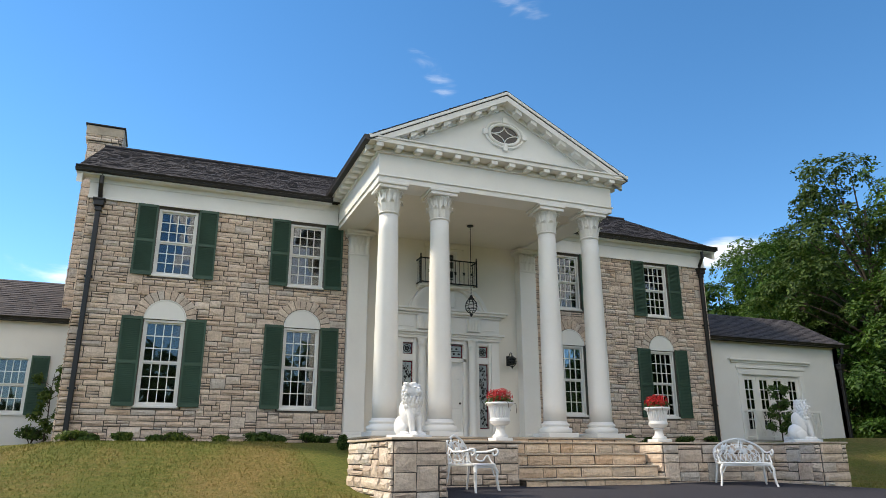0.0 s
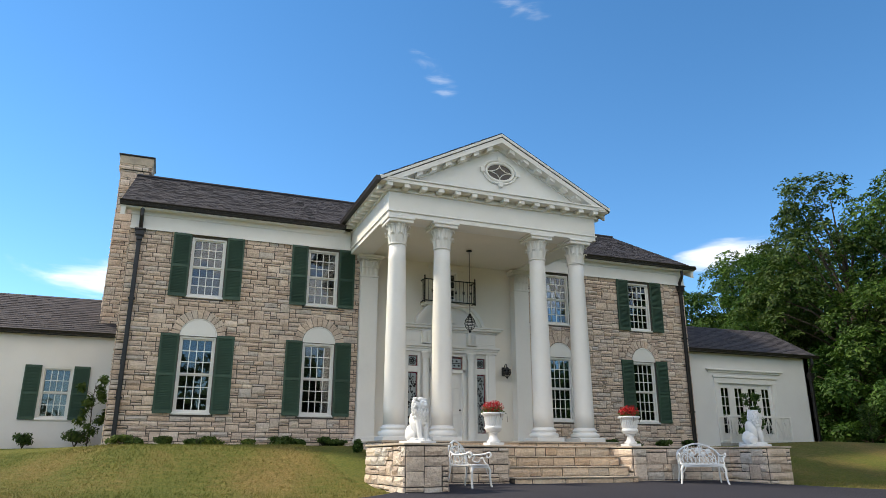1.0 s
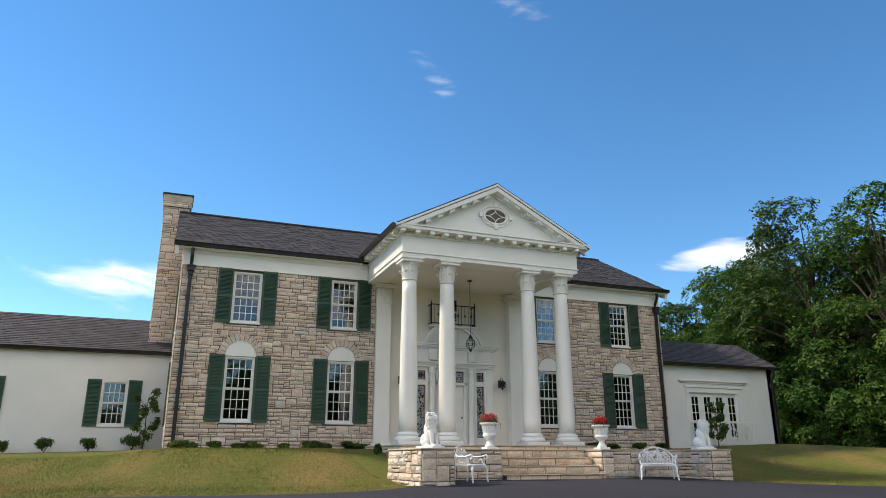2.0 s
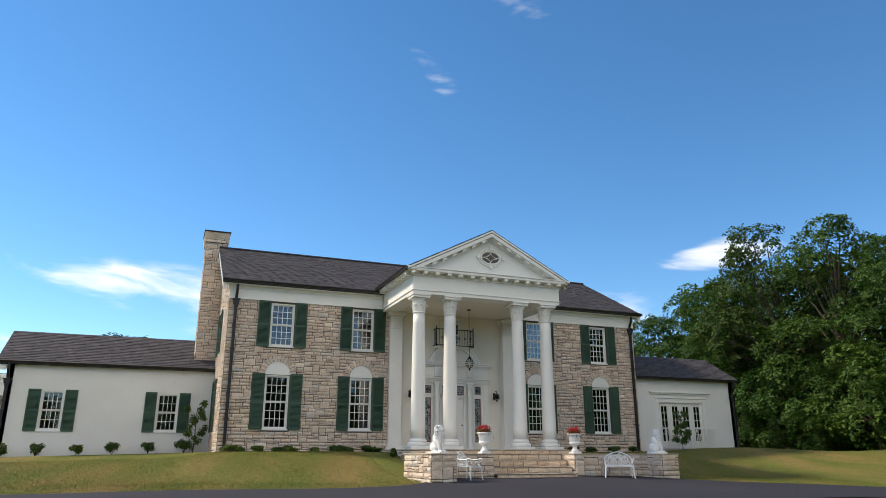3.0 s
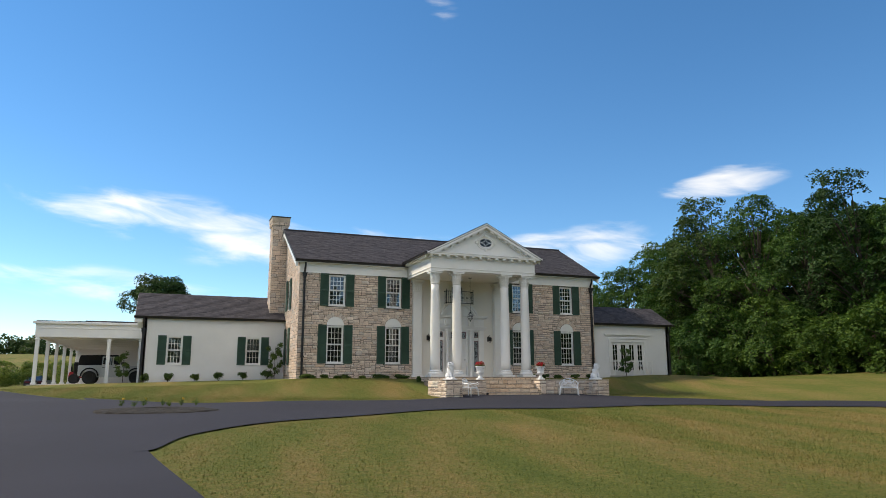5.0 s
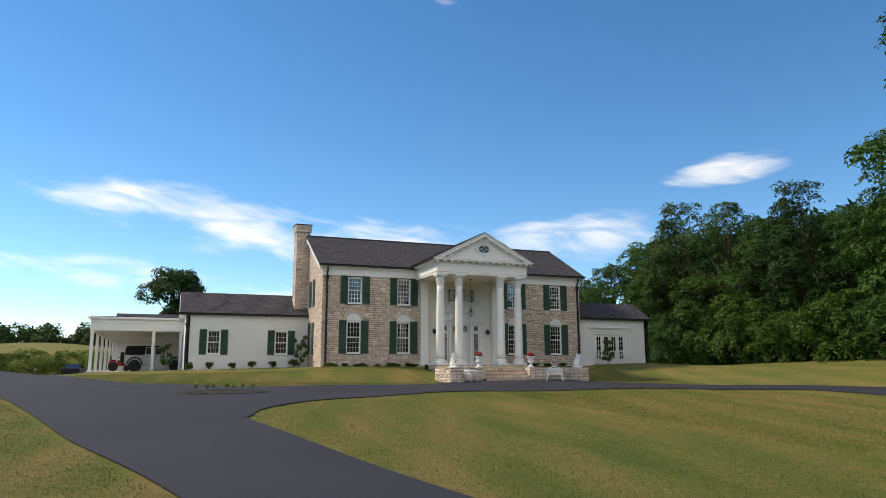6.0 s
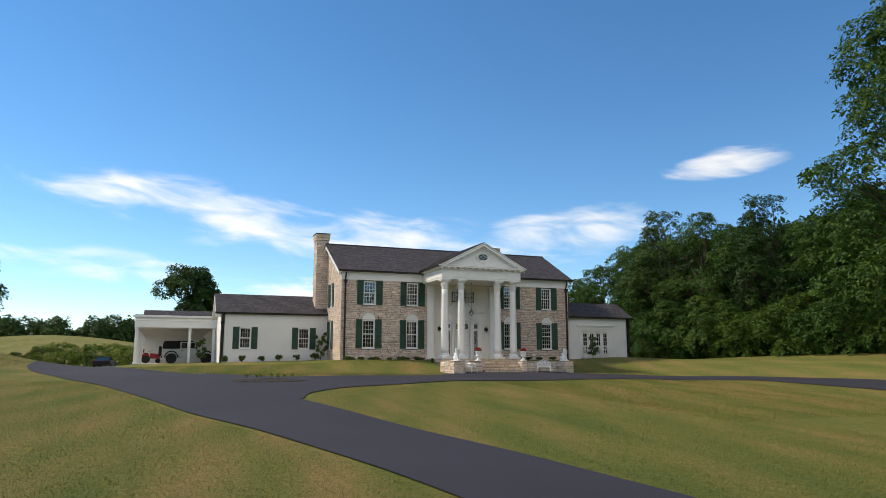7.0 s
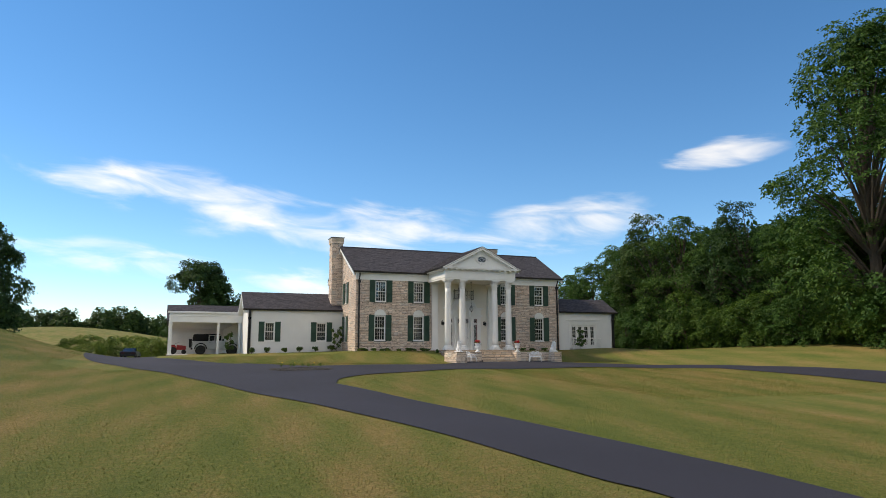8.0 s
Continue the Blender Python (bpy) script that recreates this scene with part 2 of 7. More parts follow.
CARWHITE = plain("white_car_paint", (0.62, 0.63, 0.64), 0.25, var=0.03, bump=0.0)
CARBLACK = plain("black_car_paint", (0.010, 0.010, 0.012), 0.36, var=0.1, bump=0.0)
CARRED = plain("red_paint", (0.42, 0.025, 0.03), 0.3, var=0.1, bump=0.0)
CANVAS = plain("black_canvas", (0.016, 0.016, 0.017), 0.9, var=0.2)
RIM = plain("dark_alloy", (0.04, 0.04, 0.042), 0.4, 0.6)
CONCRETE = plain("concrete", (0.42, 0.40, 0.37), 0.9, var=0.12)

# ---------------------------------------------------------------- mesh helpers


def obj(name, bm, material, parent=None, smooth=False):
    me = bpy.data.meshes.new(name)
    bm.to_mesh(me)
    bm.free()
    me.materials.append(material)
    if smooth:
        me.shade_smooth()
    ob = new(name, me)
    if parent is not None:
        ob.parent = parent
    return ob


def part(name, bm, material, parent, label="", smooth=False):
    ob = obj(name, bm, material, parent, smooth)
    return tagged(ob, label) if label else ob


def thing(name, at, label, category, group="", kind="", rz=0.0):
    ob = new(name)
    ob.empty_display_size = 0.2
    ob.matrix_basis = pose(*at, 0, 0, rz)
    return tagged(ob, label, category, group, kind)


def box(bm, x0, x1, y0, y1, z0, z1, bevel=0.0):
    v = [bm.verts.new((x, y, z)) for x in (x0, x1) for y in (y0, y1) for z in (z0, z1)]
    fs = [bm.faces.new([v[k] for k in q]) for q in ((0, 1, 3, 2), (4, 6, 7, 5), (0, 4, 5, 1), (2, 3, 7, 6), (0, 2, 6, 4), (1, 5, 7, 3))]
    if bevel:
        edges = {e for f in fs for e in f.edges}
        bmesh.ops.bevel(bm, geom=list(edges), offset=bevel, segments=1, affect="EDGES")
    return v


def boxes(*specs, bevel=0.0):
    bm = bmesh.new()
    for s in specs:
        box(bm, *s, bevel=bevel)
    return bm


def lathe(bm, profile, seg=32, at=(0, 0, 0), flute=None):
    """Turns (radius, height) pairs round the z axis. flute: (count, depth, z0, z1)."""
    rings = []
    for r, z in profile:
        ring = []
        for k in range(seg):
            a = 2 * pi * k / seg
            rr = r
            if flute and flute[2] <= z <= flute[3]:
                rr = r - flute[1] * abs(sin(a * flute[0] / 2))
            ring.append(bm.verts.new((at[0] + rr * cos(a), at[1] + rr * sin(a), at[2] + z)))
        rings.append(ring)
    for a, b in zip(rings, rings[1:]):
        for k in range(seg):
            bm.faces.new((a[k], a[(k + 1) % seg], b[(k + 1) % seg], b[k]))
    if profile[0][0] > 1e-4:
        bm.faces.new(rings[0][::-1])
    if profile[-1][0] > 1e-4:
        bm.faces.new(rings[-1])
    return bm


def tube(bm, pts, r, seg=6, r_end=None):
    """A round bar along a line of points, tapering to r_end."""
    pts = [Vector(p) for p in pts]
    rings = []
    side = None
    for k, p in enumerate(pts):
        d = (pts[min(k + 1, len(pts) - 1)] - pts[max(k - 1, 0)]).normalized()
        if side is None:
            side = d.orthogonal().normalized()
        side = (side - d * side.dot(d))
        side = side.normalized() if side.length > 1e-5 else d.orthogonal().normalized()
        up = d.cross(side)
        rr = r if r_end is None else r + (r_end - r) * k / max(1, len(pts) - 1)
        rings.append([bm.verts.new(p + rr * (cos(2 * pi * j / seg) * side + sin(2 * pi * j / seg) * up)) for j in range(seg)])
    for a, b in zip(rings, rings[1:]):
        for j in range(seg):
            bm.faces.new((a[j], a[(j + 1) % seg], b[(j + 1) % seg], b[j]))
    bm.faces.new(rings[0][::-1])
    bm.faces.new(rings[-1])
    return bm


def arc(cx, cz, r, a0, a1, n, y=0.0, rz=None):
    rz = r if rz is None else rz
    return [(cx + r * cos(radians(a0 + (a1 - a0) * k / n)), y, cz + rz * sin(radians(a0 + (a1 - a0) * k / n))) for k in range(n + 1)]


def prism(bm, outline, y0, y1):
    """A flat shape given in x and z, thick from y0 to y1."""
    a = [bm.verts.new((x, y0, z)) for x, z in outline]
    b = [bm.verts.new((x, y1, z)) for x, z in outline]
    n = len(outline)
    bm.faces.new(a)
    bm.faces.new(b[::-1])
    for k in range(n):
        bm.faces.new((a[k], b[k], b[(k + 1) % n], a[(k + 1) % n]))
    bmesh.ops.recalc_face_normals(bm, faces=bm.faces[:])
    return bm


def sweep_box(bm, p, q, prof, up=Vector((0, 0, 1))):
    """A moulding: the profile (out, up) carried from p to q; 'out' is to the right of the way."""
    p, q = Vector(p), Vector(q)
    d = (q - p).normalized()
    o = d.cross(up).normalized()
    u = o.cross(d)
    a = [bm.verts.new(p + o * s + u * t) for s, t in prof]
    b = [bm.verts.new(q + o * s + u * t) for s, t in prof]
    n = len(prof)
    for k in range(n):
        bm.faces.new((a[k], a[(k + 1) % n], b[(k + 1) % n], b[k]))
    bm.faces.new(a[::-1])
    bm.faces.new(b)
    bmesh.ops.recalc_face_normals(bm, faces=bm.faces[:])


def holed_wall(bm, u0, u1, z0, z1, d0, d1, holes, along="x"):
    """A wall from u0 to u1, thick from d0 to d1, with rectangular openings (u0, u1, z0, z1) right through it."""
    us = sorted({u0, u1, *[h[0] for h in holes], *[h[1] for h in holes]})
    zs = sorted({z0, z1, *[h[2] for h in holes], *[h[3] for h in holes]})
    us, zs = [u for u in us if u0 <= u <= u1], [z for z in zs if z0 <= z <= z1]

    def solid(i, j):
        if not (0 <= i < len(us) - 1 and 0 <= j < len(zs) - 1):
            return False
        u, z = (us[i] + us[i + 1]) / 2, (zs[j] + zs[j + 1]) / 2
        return not any(h[0] < u < h[1] and h[2] < z < h[3] for h in holes)

    def q(*pts):
        bm.faces.new([bm.verts.new((u, d, z) if along == "x" else (d, u, z)) for u, d, z in pts])
    for i in range(len(us) - 1):
        for j in range(len(zs) - 1):
            if not solid(i, j):
                continue
            a, b, c, e = us[i], us[i + 1], zs[j], zs[j + 1]
            q((a, d0, c), (b, d0, c), (b, d0, e), (a, d0, e))
            q((a, d1, c), (a, d1, e), (b, d1, e), (b, d1, c))
            if not solid(i - 1, j):
                q((a, d0, c), (a, d0, e), (a, d1, e), (a, d1, c))
            if not solid(i + 1, j):
                q((b, d0, c), (b, d1, c), (b, d1, e), (b, d0, e))
            if not solid(i, j - 1):
                q((a, d0, c), (a, d1, c), (b, d1, c), (b, d0, c))
            if not solid(i, j + 1):
                q((a, d0, e), (b, d0, e), (b, d1, e), (a, d1, e))
    bmesh.ops.remove_doubles(bm, verts=bm.verts[:], dist=1e-5)
    bmesh.ops.recalc_face_normals(bm, faces=bm.faces[:])
    return bm


def sst(a, b, x):
    u = max(0.0, min(1.0, (x - a) / (b - a)))
    return u * u * (3 - 2 * u)


# ---------------------------------------------------------------- ground


def terrain(x, y):
    """Height of the ground: a gentle fall towards the approach, the terrace for the house, banks on both sides, a far hill."""
    base = -0.04 + 0.044 * max(min(y, 9.2), -70) + 0.020 * max(0.0, min(y, 26.0) - 9.2) - 0.012 * max(0.0, min(y, 62.0) - 26)
    plat = 1.22 - 0.025 * max(0.0, -2.5 - x)
    ya, yb = 10.2 + 1.5 * sst(0, -12, x), 17.0 + 4.8 * sst(-1.5, -4.5, x)
    k = sst(ya, yb, y) * (1 - sst(38, 55, y)) * sst(-19, -15.5, x) * (1 - sst(19, 27, x))
    z = base + (max(plat, base) - base) * k
    z += sst(14, 30, x) * (1.75 - 0.055 * max(0.0, min(y, 30)))* sst(-60, -5, y)
    z += 5.6 * sst(-18.8, -40, x) * sst(-34, 8, y) * (1 - sst(22, 60, y))
    z += 10.5 * exp(-((x + 55) / 55) ** 2 - ((y - 255) / 75) ** 2)
    z += 0.025 * sin(x * 0.7 + 1.3) * sin(y * 0.6) * (1 - k)
    return z


def build_ground():
    def axis(lo, hi, step, far):
        a = list(np.arange(lo, hi + 1e-6, step))
        grow, s = [], step
        p = hi
        while p < far:
            s *= 1.35
            p += s
            grow.append(p)
        less, s, p = [], step, lo
        while p > -far:
            s *= 1.35
            p -= s
            less.append(p)
        return less[::-1] + a + grow
    xs, ys = axis(-48, 40, 0.8, 2500), axis(-46, 62, 0.8, 2500)
    vs = [(x, y, terrain(x, y)) for y in ys for x in xs]
    nx = len(xs)
    fs = [(j * nx + i, j * nx + i + 1, (j + 1) * nx + i + 1, (j + 1) * nx + i) for j in range(len(ys) - 1) for i in range(nx - 1)]
    me = bpy.data.meshes.new("ground")
    me.from_pydata(vs, [], fs)
    me.materials.append(LAWN)
    me.shade_smooth()
    tagged(new("ground", me), "mown lawn, green with dry brown patches", "lawn", kind="structure")


build_ground()


def spline(pts, n=10):
    """A smooth line through a few points."""
    out = []
    p = [Vector(q) for q in pts]
    for k in range(len(p) - 1):
        a, b, c, d = p[max(k - 1, 0)], p[k], p[k + 1], p[min(k + 2, len(p) - 1)]
        for j in range(n):
            t = j / n
            out.append(0.5 * ((2 * b) + (c - a) * t + (2 * a - 5 * b + 4 * c - d) * t * t + (3 * b - a - 3 * c + d) * t ** 3))
    out.append(p[-1])
    return out


def strip(bm, left, right, lift, across=8):
    """A paved band between two lines, lying on the ground."""
    rows = []
    for a, b in zip(left, right):
        rows.append([bm.verts.new((*(q := a.lerp(b, k / across)), terrain(q.x, q.y) + lift)) for k in range(across + 1)])
    for r, s in zip(rows, rows[1:]):
        for k in range(across):
            bm.faces.new((r[k], r[k + 1], s[k + 1], s[k]))


def build_road():
    bm = bmesh.new()
    # the approach, from the entrance past the house to the yard behind the carport
    strip(bm, spline([(-8.2, -60), (-8.35, -30), (-8.8, -24.5), (-10.0, -18), (-11.3, -13.2), (-13.3, -7.2), (-16.0, 1.8), (-19.0, 9.5), (-21.6, 18.0), (-22.8, 36), (-23.2, 64)], 14),
          spline([(-4.4, -60), (-5.2, -30), (-5.75, -23.3), (-6.6, -18), (-7.65, -12.8), (-8.85, -6.5), (-10.0, 1.8), (-12.0, 11.0), (-16.9, 19.5), (-17.2, 36), (-17.4, 64)], 14), 0.030, 14)
    # the sweep past the front steps
    strip(bm, spline([(-12.0, 12.6), (-10.6, 10.1), (-7.9, 8.0), (-3.5, 7.8), (0.9, 8.4), (2.4, 9.3), (3.2, 10.9), (6.5, 10.9), (10.0, 10.9), (11.0, 9.0), (12.4, 7.2), (14.5, 5.6), (16.6, 3.0), (18.0, 0.0), (19.4, -5), (20, -14), (20, -30)], 12),
          spline([(-9.4, -4.6), (-9.0, -4.2), (-8.2, -1.8), (-5.8, 0.6), (-2.0, 2.4), (0.0, 3.0), (2.5, 3.15), (6.0, 3.25), (9.0, 3.25), (11.4, 3.2), (13.3, 2.7), (14.8, 1.9), (15.9, 0.7), (16.8, -1.2), (17.0, -6), (16.8, -14), (16.5, -30)], 12), 0.034, 10)
    tagged(obj("road", bm, ASPHALT), "smooth dark asphalt driveway", "driveway", kind="structure")


build_road()

# ---------------------------------------------------------------- stone work
FRONT = 18.0          # front of the stone walls
XL, XR = -2.5, 16.05  # ends of the main house
GROUND_Z = 1.05
WIN_L = [(-0.95, -0.03), (2.34, 3.245), (10.30, 11.20), (13.60, 14.50)]
WIN_U = [(-0.90, 0.02), (2.36, 3.265), (10.31, 11.19), (13.61, 14.50)]


def block_mesh(w, h, seed):
    """One split-faced block, w wide and h high, its back on y = 0, its rough, swelling face towards -y."""
    r = random.Random(seed)
    bm = bmesh.new()
    j = 0.007
    n = 3 if w > 0.25 else 2
    e = min(0.030, w * 0.2, h * 0.26)
    back = [bm.verts.new((x, 0.03, z)) for x, z in ((0, 0), (w, 0), (w, h), (0, h))]
    ring = [bm.verts.new((x + r.uniform(-j, j), -0.010 * r.random(), z + r.uniform(-j, j))) for x, z in ((0, 0), (w, 0), (w, h), (0, h))]
    tilt, swell = r.uniform(-0.004, 0.004), r.uniform(0.6, 1.1)
    rows = []
    for v, depth in ((0.0, 0.020), (r.uniform(0.38, 0.62), 0.032), (1.0, 0.017)):
        row = []
        for k in range(n + 1):
            x = e + (w - 2 * e) * k / n + (r.uniform(-0.25, 0.25) * w / n if 0 < k < n else 0)
            z = e + (h - 2 * e) * v + r.uniform(-0.35, 0.35) * e
            d = depth * swell * (0.72 if k in (0, n) else 1.0) + tilt * (v - 0.5) * 2 + r.uniform(-0.005, 0.006)
            row.append(bm.verts.new((x, -d, z)))
        rows.append(row)
    for lo, hi in zip(rows, rows[1:]):
        for k in range(n):
            bm.faces.new((lo[k], lo[k + 1], hi[k + 1], hi[k]))
    bm.faces.new((ring[0], ring[1], *rows[0][::-1]))
    bm.faces.new((ring[2], ring[3], *rows[2]))
    bm.faces.new((ring[3], ring[0], rows[0][0], rows[1][0], rows[2][0]))
    bm.faces.new((ring[1], ring[2], rows[2][-1], rows[1][-1], rows[0][-1]))
    for k in range(4):
        bm.faces.new((back[k], back[(k + 1) % 4], ring[(k + 1) % 4], ring[k]))
    return bm


def ashlar(width, height, blocked, seed, uw=0.10, uh=0.072, big=1.0):
    """Random ashlar: rectangles (u, v, w, h) that fill a wall but for the cells where blocked(u, v) is true."""
    r = random.Random(seed)
    nu, nv = max(1, round(width / uw)), max(1, round(height / uh))
    uw, uh = width / nu, height / nv
    full = [[blocked((i + 0.5) * uw, (j + 0.5) * uh) for i in range(nu)] for j in range(nv)]
    out = []
    for j in range(nv):
        i = 0
        while i < nu:
            if full[j][i]:
                i += 1
                continue
            if j % 2 == 0:
                h = r.choices((1, 2, 3, 4), (0.08, 0.76, 0.07, 0.09))[0]
            else:
                h = r.choices((1, 3), (0.88, 0.12))[0]
            w = r.choices((2, 3, 4, 5, 6), (0.14, 0.28, 0.30, 0.18, 0.10))[0]
            if h >= 3:
                w = min(w, 5)
            run = 0
            while run < w and i + run < nu and not full[j][i + run]:
                run += 1
            w = run
            hh = 1
            while hh < h and j + hh < nv and all(not full[j + hh][i + q] for q in range(w)):
                hh += 1
            h = hh
            while h > 1 and w * uw < 0.95 * h * uh:
                h -= 1
            for a in range(h):
                for b in range(w):
                    full[j + a][i + b] = True
            out.append((i * uw, j * uh, w * uw, h * uh))
            i += w
    return out


BLOCKS = {}


def lay_stones(parent, origin, rz, width, height, blocked, seed, singles=0, near=None, uw=0.10, uh=0.072, material=STONE):
    """Stones on a wall's face. origin: the face's lower left corner; rz: its turn; singles: how many become parts of their own."""
    r = random.Random(seed + 1)
    cells = ashlar(width, height, blocked, seed, uw, uh)
    if near:
        cells.sort(key=near)
    g = 0.009
    m0 = pose(*origin, 0, 0, rz)
    me = {}
    for u, v, w, h in cells[:singles]:
        key = (round(w, 3), round(h, 3), r.randrange(3))
        key += (material.name,)
        if key not in BLOCKS:
            bm = block_mesh(key[0] - 2 * g, key[1] - 2 * g, hash_seed(key))
            mesh = bpy.data.meshes.new("stone")
            bm.to_mesh(mesh)
            bm.free()
            mesh.materials.append(material)
            BLOCKS[key] = mesh
        ob = new("stone", BLOCKS[key])
        ob.parent = parent
        ob.matrix_basis = m0 @ pose(u + g, r.uniform(-0.022, -0.002), v + g)
    rest = cells[singles:]
    if rest:
        verts, faces = [], []
        for u, v, w, h in rest:
            bm = block_mesh(w - 2 * g, h - 2 * g, r.randrange(10 ** 6))
            bm.verts.index_update()
            k, dy = len(verts), r.uniform(-0.022, -0.002)
            verts += [m0 @ Vector((q.co.x + u + g, q.co.y + dy, q.co.z + v + g)) for q in bm.verts]
            faces += [[k + q.index for q in f.verts] for f in bm.faces]
            bm.free()
        mesh = bpy.data.meshes.new("stonework")
        mesh.from_pydata([tuple(q) for q in verts], [], faces)
        mesh.materials.append(STONE_J)
        ob = tagged(new("stonework", mesh), kind="stuff")
        ob.parent = parent


def hash_seed(key):
    return int(key[0] * 1000) * 7919 + int(key[1] * 1000) * 31 + key[2]


def arch_stones(parent, cx, cz, r0, r1, count, a0=0, a1=180, y=0.0):
    """Wedge stones round the head of a window."""
    rr = random.Random(int(cx * 100))
    for k in range(count):
        b0, b1 = radians(a0 + (a1 - a0) * (k + 0.05) / count), radians(a0 + (a1 - a0) * (k + 0.95) / count)
        bm = bmesh.new()
        ro = r1 + rr.uniform(-0.02, 0.03)
        prism(bm, [(cx + r0 * cos(b0), cz + r0 * sin(b0)), (cx + ro * cos(b0), cz + ro * sin(b0)), (cx + ro * cos(b1), cz + ro * sin(b1)), (cx + r0 * cos(b1), cz + r0 * sin(b1))], y - 0.028 - rr.random() * 0.014, y + 0.02)
        bmesh.ops.bevel(bm, geom=[e for e in bm.edges if all(v.co.y < y - 0.01 for v in e.verts)], offset=0.008, segments=1, affect="EDGES")
        part("arch_stone", bm, STONE, parent)


def window_block(wins_l, wins_u, x0, z0, arch=True):
    def blocked(u, v):
        x, z = x0 + u, z0 + v
        for a, b in wins_u:
            if a - 0.06 < x < b + 0.06 and 5.05 < z < 6.95:
                return True
        for a, b in wins_l:
            if a - 0.06 < x < b + 0.06 and 1.97 < z < 4.06:
                return True
            c = (a + b) / 2
            if z >= 4.02 and (x - c) ** 2 + (z - 4.06) ** 2 < 0.72 ** 2:
                return True
        return False
    return blocked


def front_wall(name, x0, x1, wl_, wu_, label, near):
    root = thing(name, (x0, FRONT, GROUND_Z - 0.35), label, "wall", kind="structure")
    z0 = GROUND_Z - 0.35
    bm = bmesh.new()
    holes = [(a - x0, b - x0, 2.05 - z0, 4.05 - z0) for a, b in wl_] + [(a - x0, b - x0, 5.17 - z0, 6.84 - z0) for a, b in wu_]
    holed_wall(bm, 0, x1 - x0, 0, 7.5 - z0, 0.0, 0.35, holes)
    part("masonry", bm, MORTAR, root)
    lay_stones(root, (0, 0, 0.1), 0, x1 - x0, 6.92 - z0 - 0.1, window_block(wl_, wu_, x0, z0 + 0.1), 11 + int(x1), 300, near, 0.088, 0.064)
    for a, b in wl_:
        arch_stones(root, (a + b) / 2 - x0, 4.07 - z0, 0.485, 0.72, 13)


front_wall("wall_front_west", XL, 3.93, WIN_L[:2], WIN_U[:2], "tan and grey random ashlar limestone front wall", lambda c: c[1])
front_wall("wall_front_east", 9.61, XR, WIN_L[2:], WIN_U[2:], "tan and grey random ashlar limestone front wall, shaded", lambda c: c[1])


GABLE_WIN = [(20.85, 21.65, 5.17, 6.84), (20.95, 21.75, 2.05, 4.05)]


def gable_wall(name, x, side, label, chimney):
    """End wall of the main house with its gable."""
    z0 = GROUND_Z - 0.35
    root = thing(name, (x, 27.0 if side < 0 else FRONT, z0), label, "wall", kind="structure")
    bm = bmesh.new()
    holes = [(27.0 - b, 27.0 - a, c - z0, d - z0) for a, b, c, d in GABLE_WIN] if side < 0 else []
    holed_wall(bm, 0, 9.0, 0, 7.35 - z0, 0.0, 0.3, holes)
    prism(bm, [(0, 7.35 - z0), (9.0, 7.35 - z0), (4.5, 9.75 - z0)], 0.0, 0.3)
    root.matrix_basis = pose(x, 27.0 if side < 0 else FRONT, z0, 0, 0, -90 if side < 0 else 90)
    part("masonry", bm, MORTAR, root)

    def blocked(u, v):
        z = z0 + v
        d = min(u, 9.0 - u)
        if z > 7.30 + d * 0.533:
            return True
        y = 27.0 - u if side < 0 else FRONT + u
        if side < 0 and any(a - 0.06 < y < b + 0.06 and c - 0.08 < z < d + 0.06 for a, b, c, d in GABLE_WIN):
            return True
        return side < 0 and 22.9 < y < 24.25 and z > 4.5
    lay_stones(root, (0, 0, 0), 0, 9.0, 9.75 - z0, blocked, 77, 0)
    return root


gable_wall("wall_gable_west", XL, -1, "sunlit limestone gable end wall", True)
gable_wall("wall_gable_east", XR, 1, "limestone gable end wall", False)
bm = boxes((XL, XR, 26.7, 27.0, 0.9, 7.5))
tagged(obj("wall_back", bm, STUCCO), "plain back wall", "wall", kind="structure")
bm = boxes((XL + 0.3, XR - 0.3, 18.5, 26.7, 4.55, 4.75), (XL + 0.3, XR - 0.3, 18.5, 26.7, 1.1, 1.25), (3.6, 3.75, 18.5, 26.7, 1.25, 7.4), (9.75, 9.9, 18.5, 26.7, 1.25, 7.4), (XL + 0.3, XR - 0.3, 22.0, 22.15, 1.25, 7.4))
tagged(obj("floor", bm, INSIDE), "plain rooms behind the windows", "floor", kind="structure")


def chimney(name, x, y, w, d, z0, z1, singles, label):
    root = thing(name, (x, y, z0), label, "chimney")
    h = z1 - z0
    part("core", boxes((0.03, w - 0.03, 0.03, d - 0.03, 0, h - 0.06)), MORTAR, root)
    cap_lo = h - 0.55

    def faces(inset, lo, hi, seed, n):
        for k, (o, rz, ww) in enumerate((((inset, inset, lo), 0, w - 2 * inset), ((w - inset, inset, lo), 90, d - 2 * inset), ((w - inset, d - inset, lo), 180, w - 2 * inset), ((inset, d - inset, lo), -90, d - 2 * inset))):
            lay_stones(root, o, rz, ww, hi - lo, lambda u, v: False, seed + k, n if k in (0, 3) else 0)
    faces(0.03, 0, cap_lo, 300, singles)
    faces(-0.03, cap_lo, h - 0.22, 320, 0)
    part("cap_course", boxes((-0.07, w + 0.07, -0.07, d + 0.07, h - 0.36, h - 0.05), bevel=0.02), FLAG, root)
    part("cap_slab", boxes((-0.11, w + 0.11, -0.11, d + 0.11, h - 0.05, h), bevel=0.012), BLACK, root, "dark weathered cap slab")


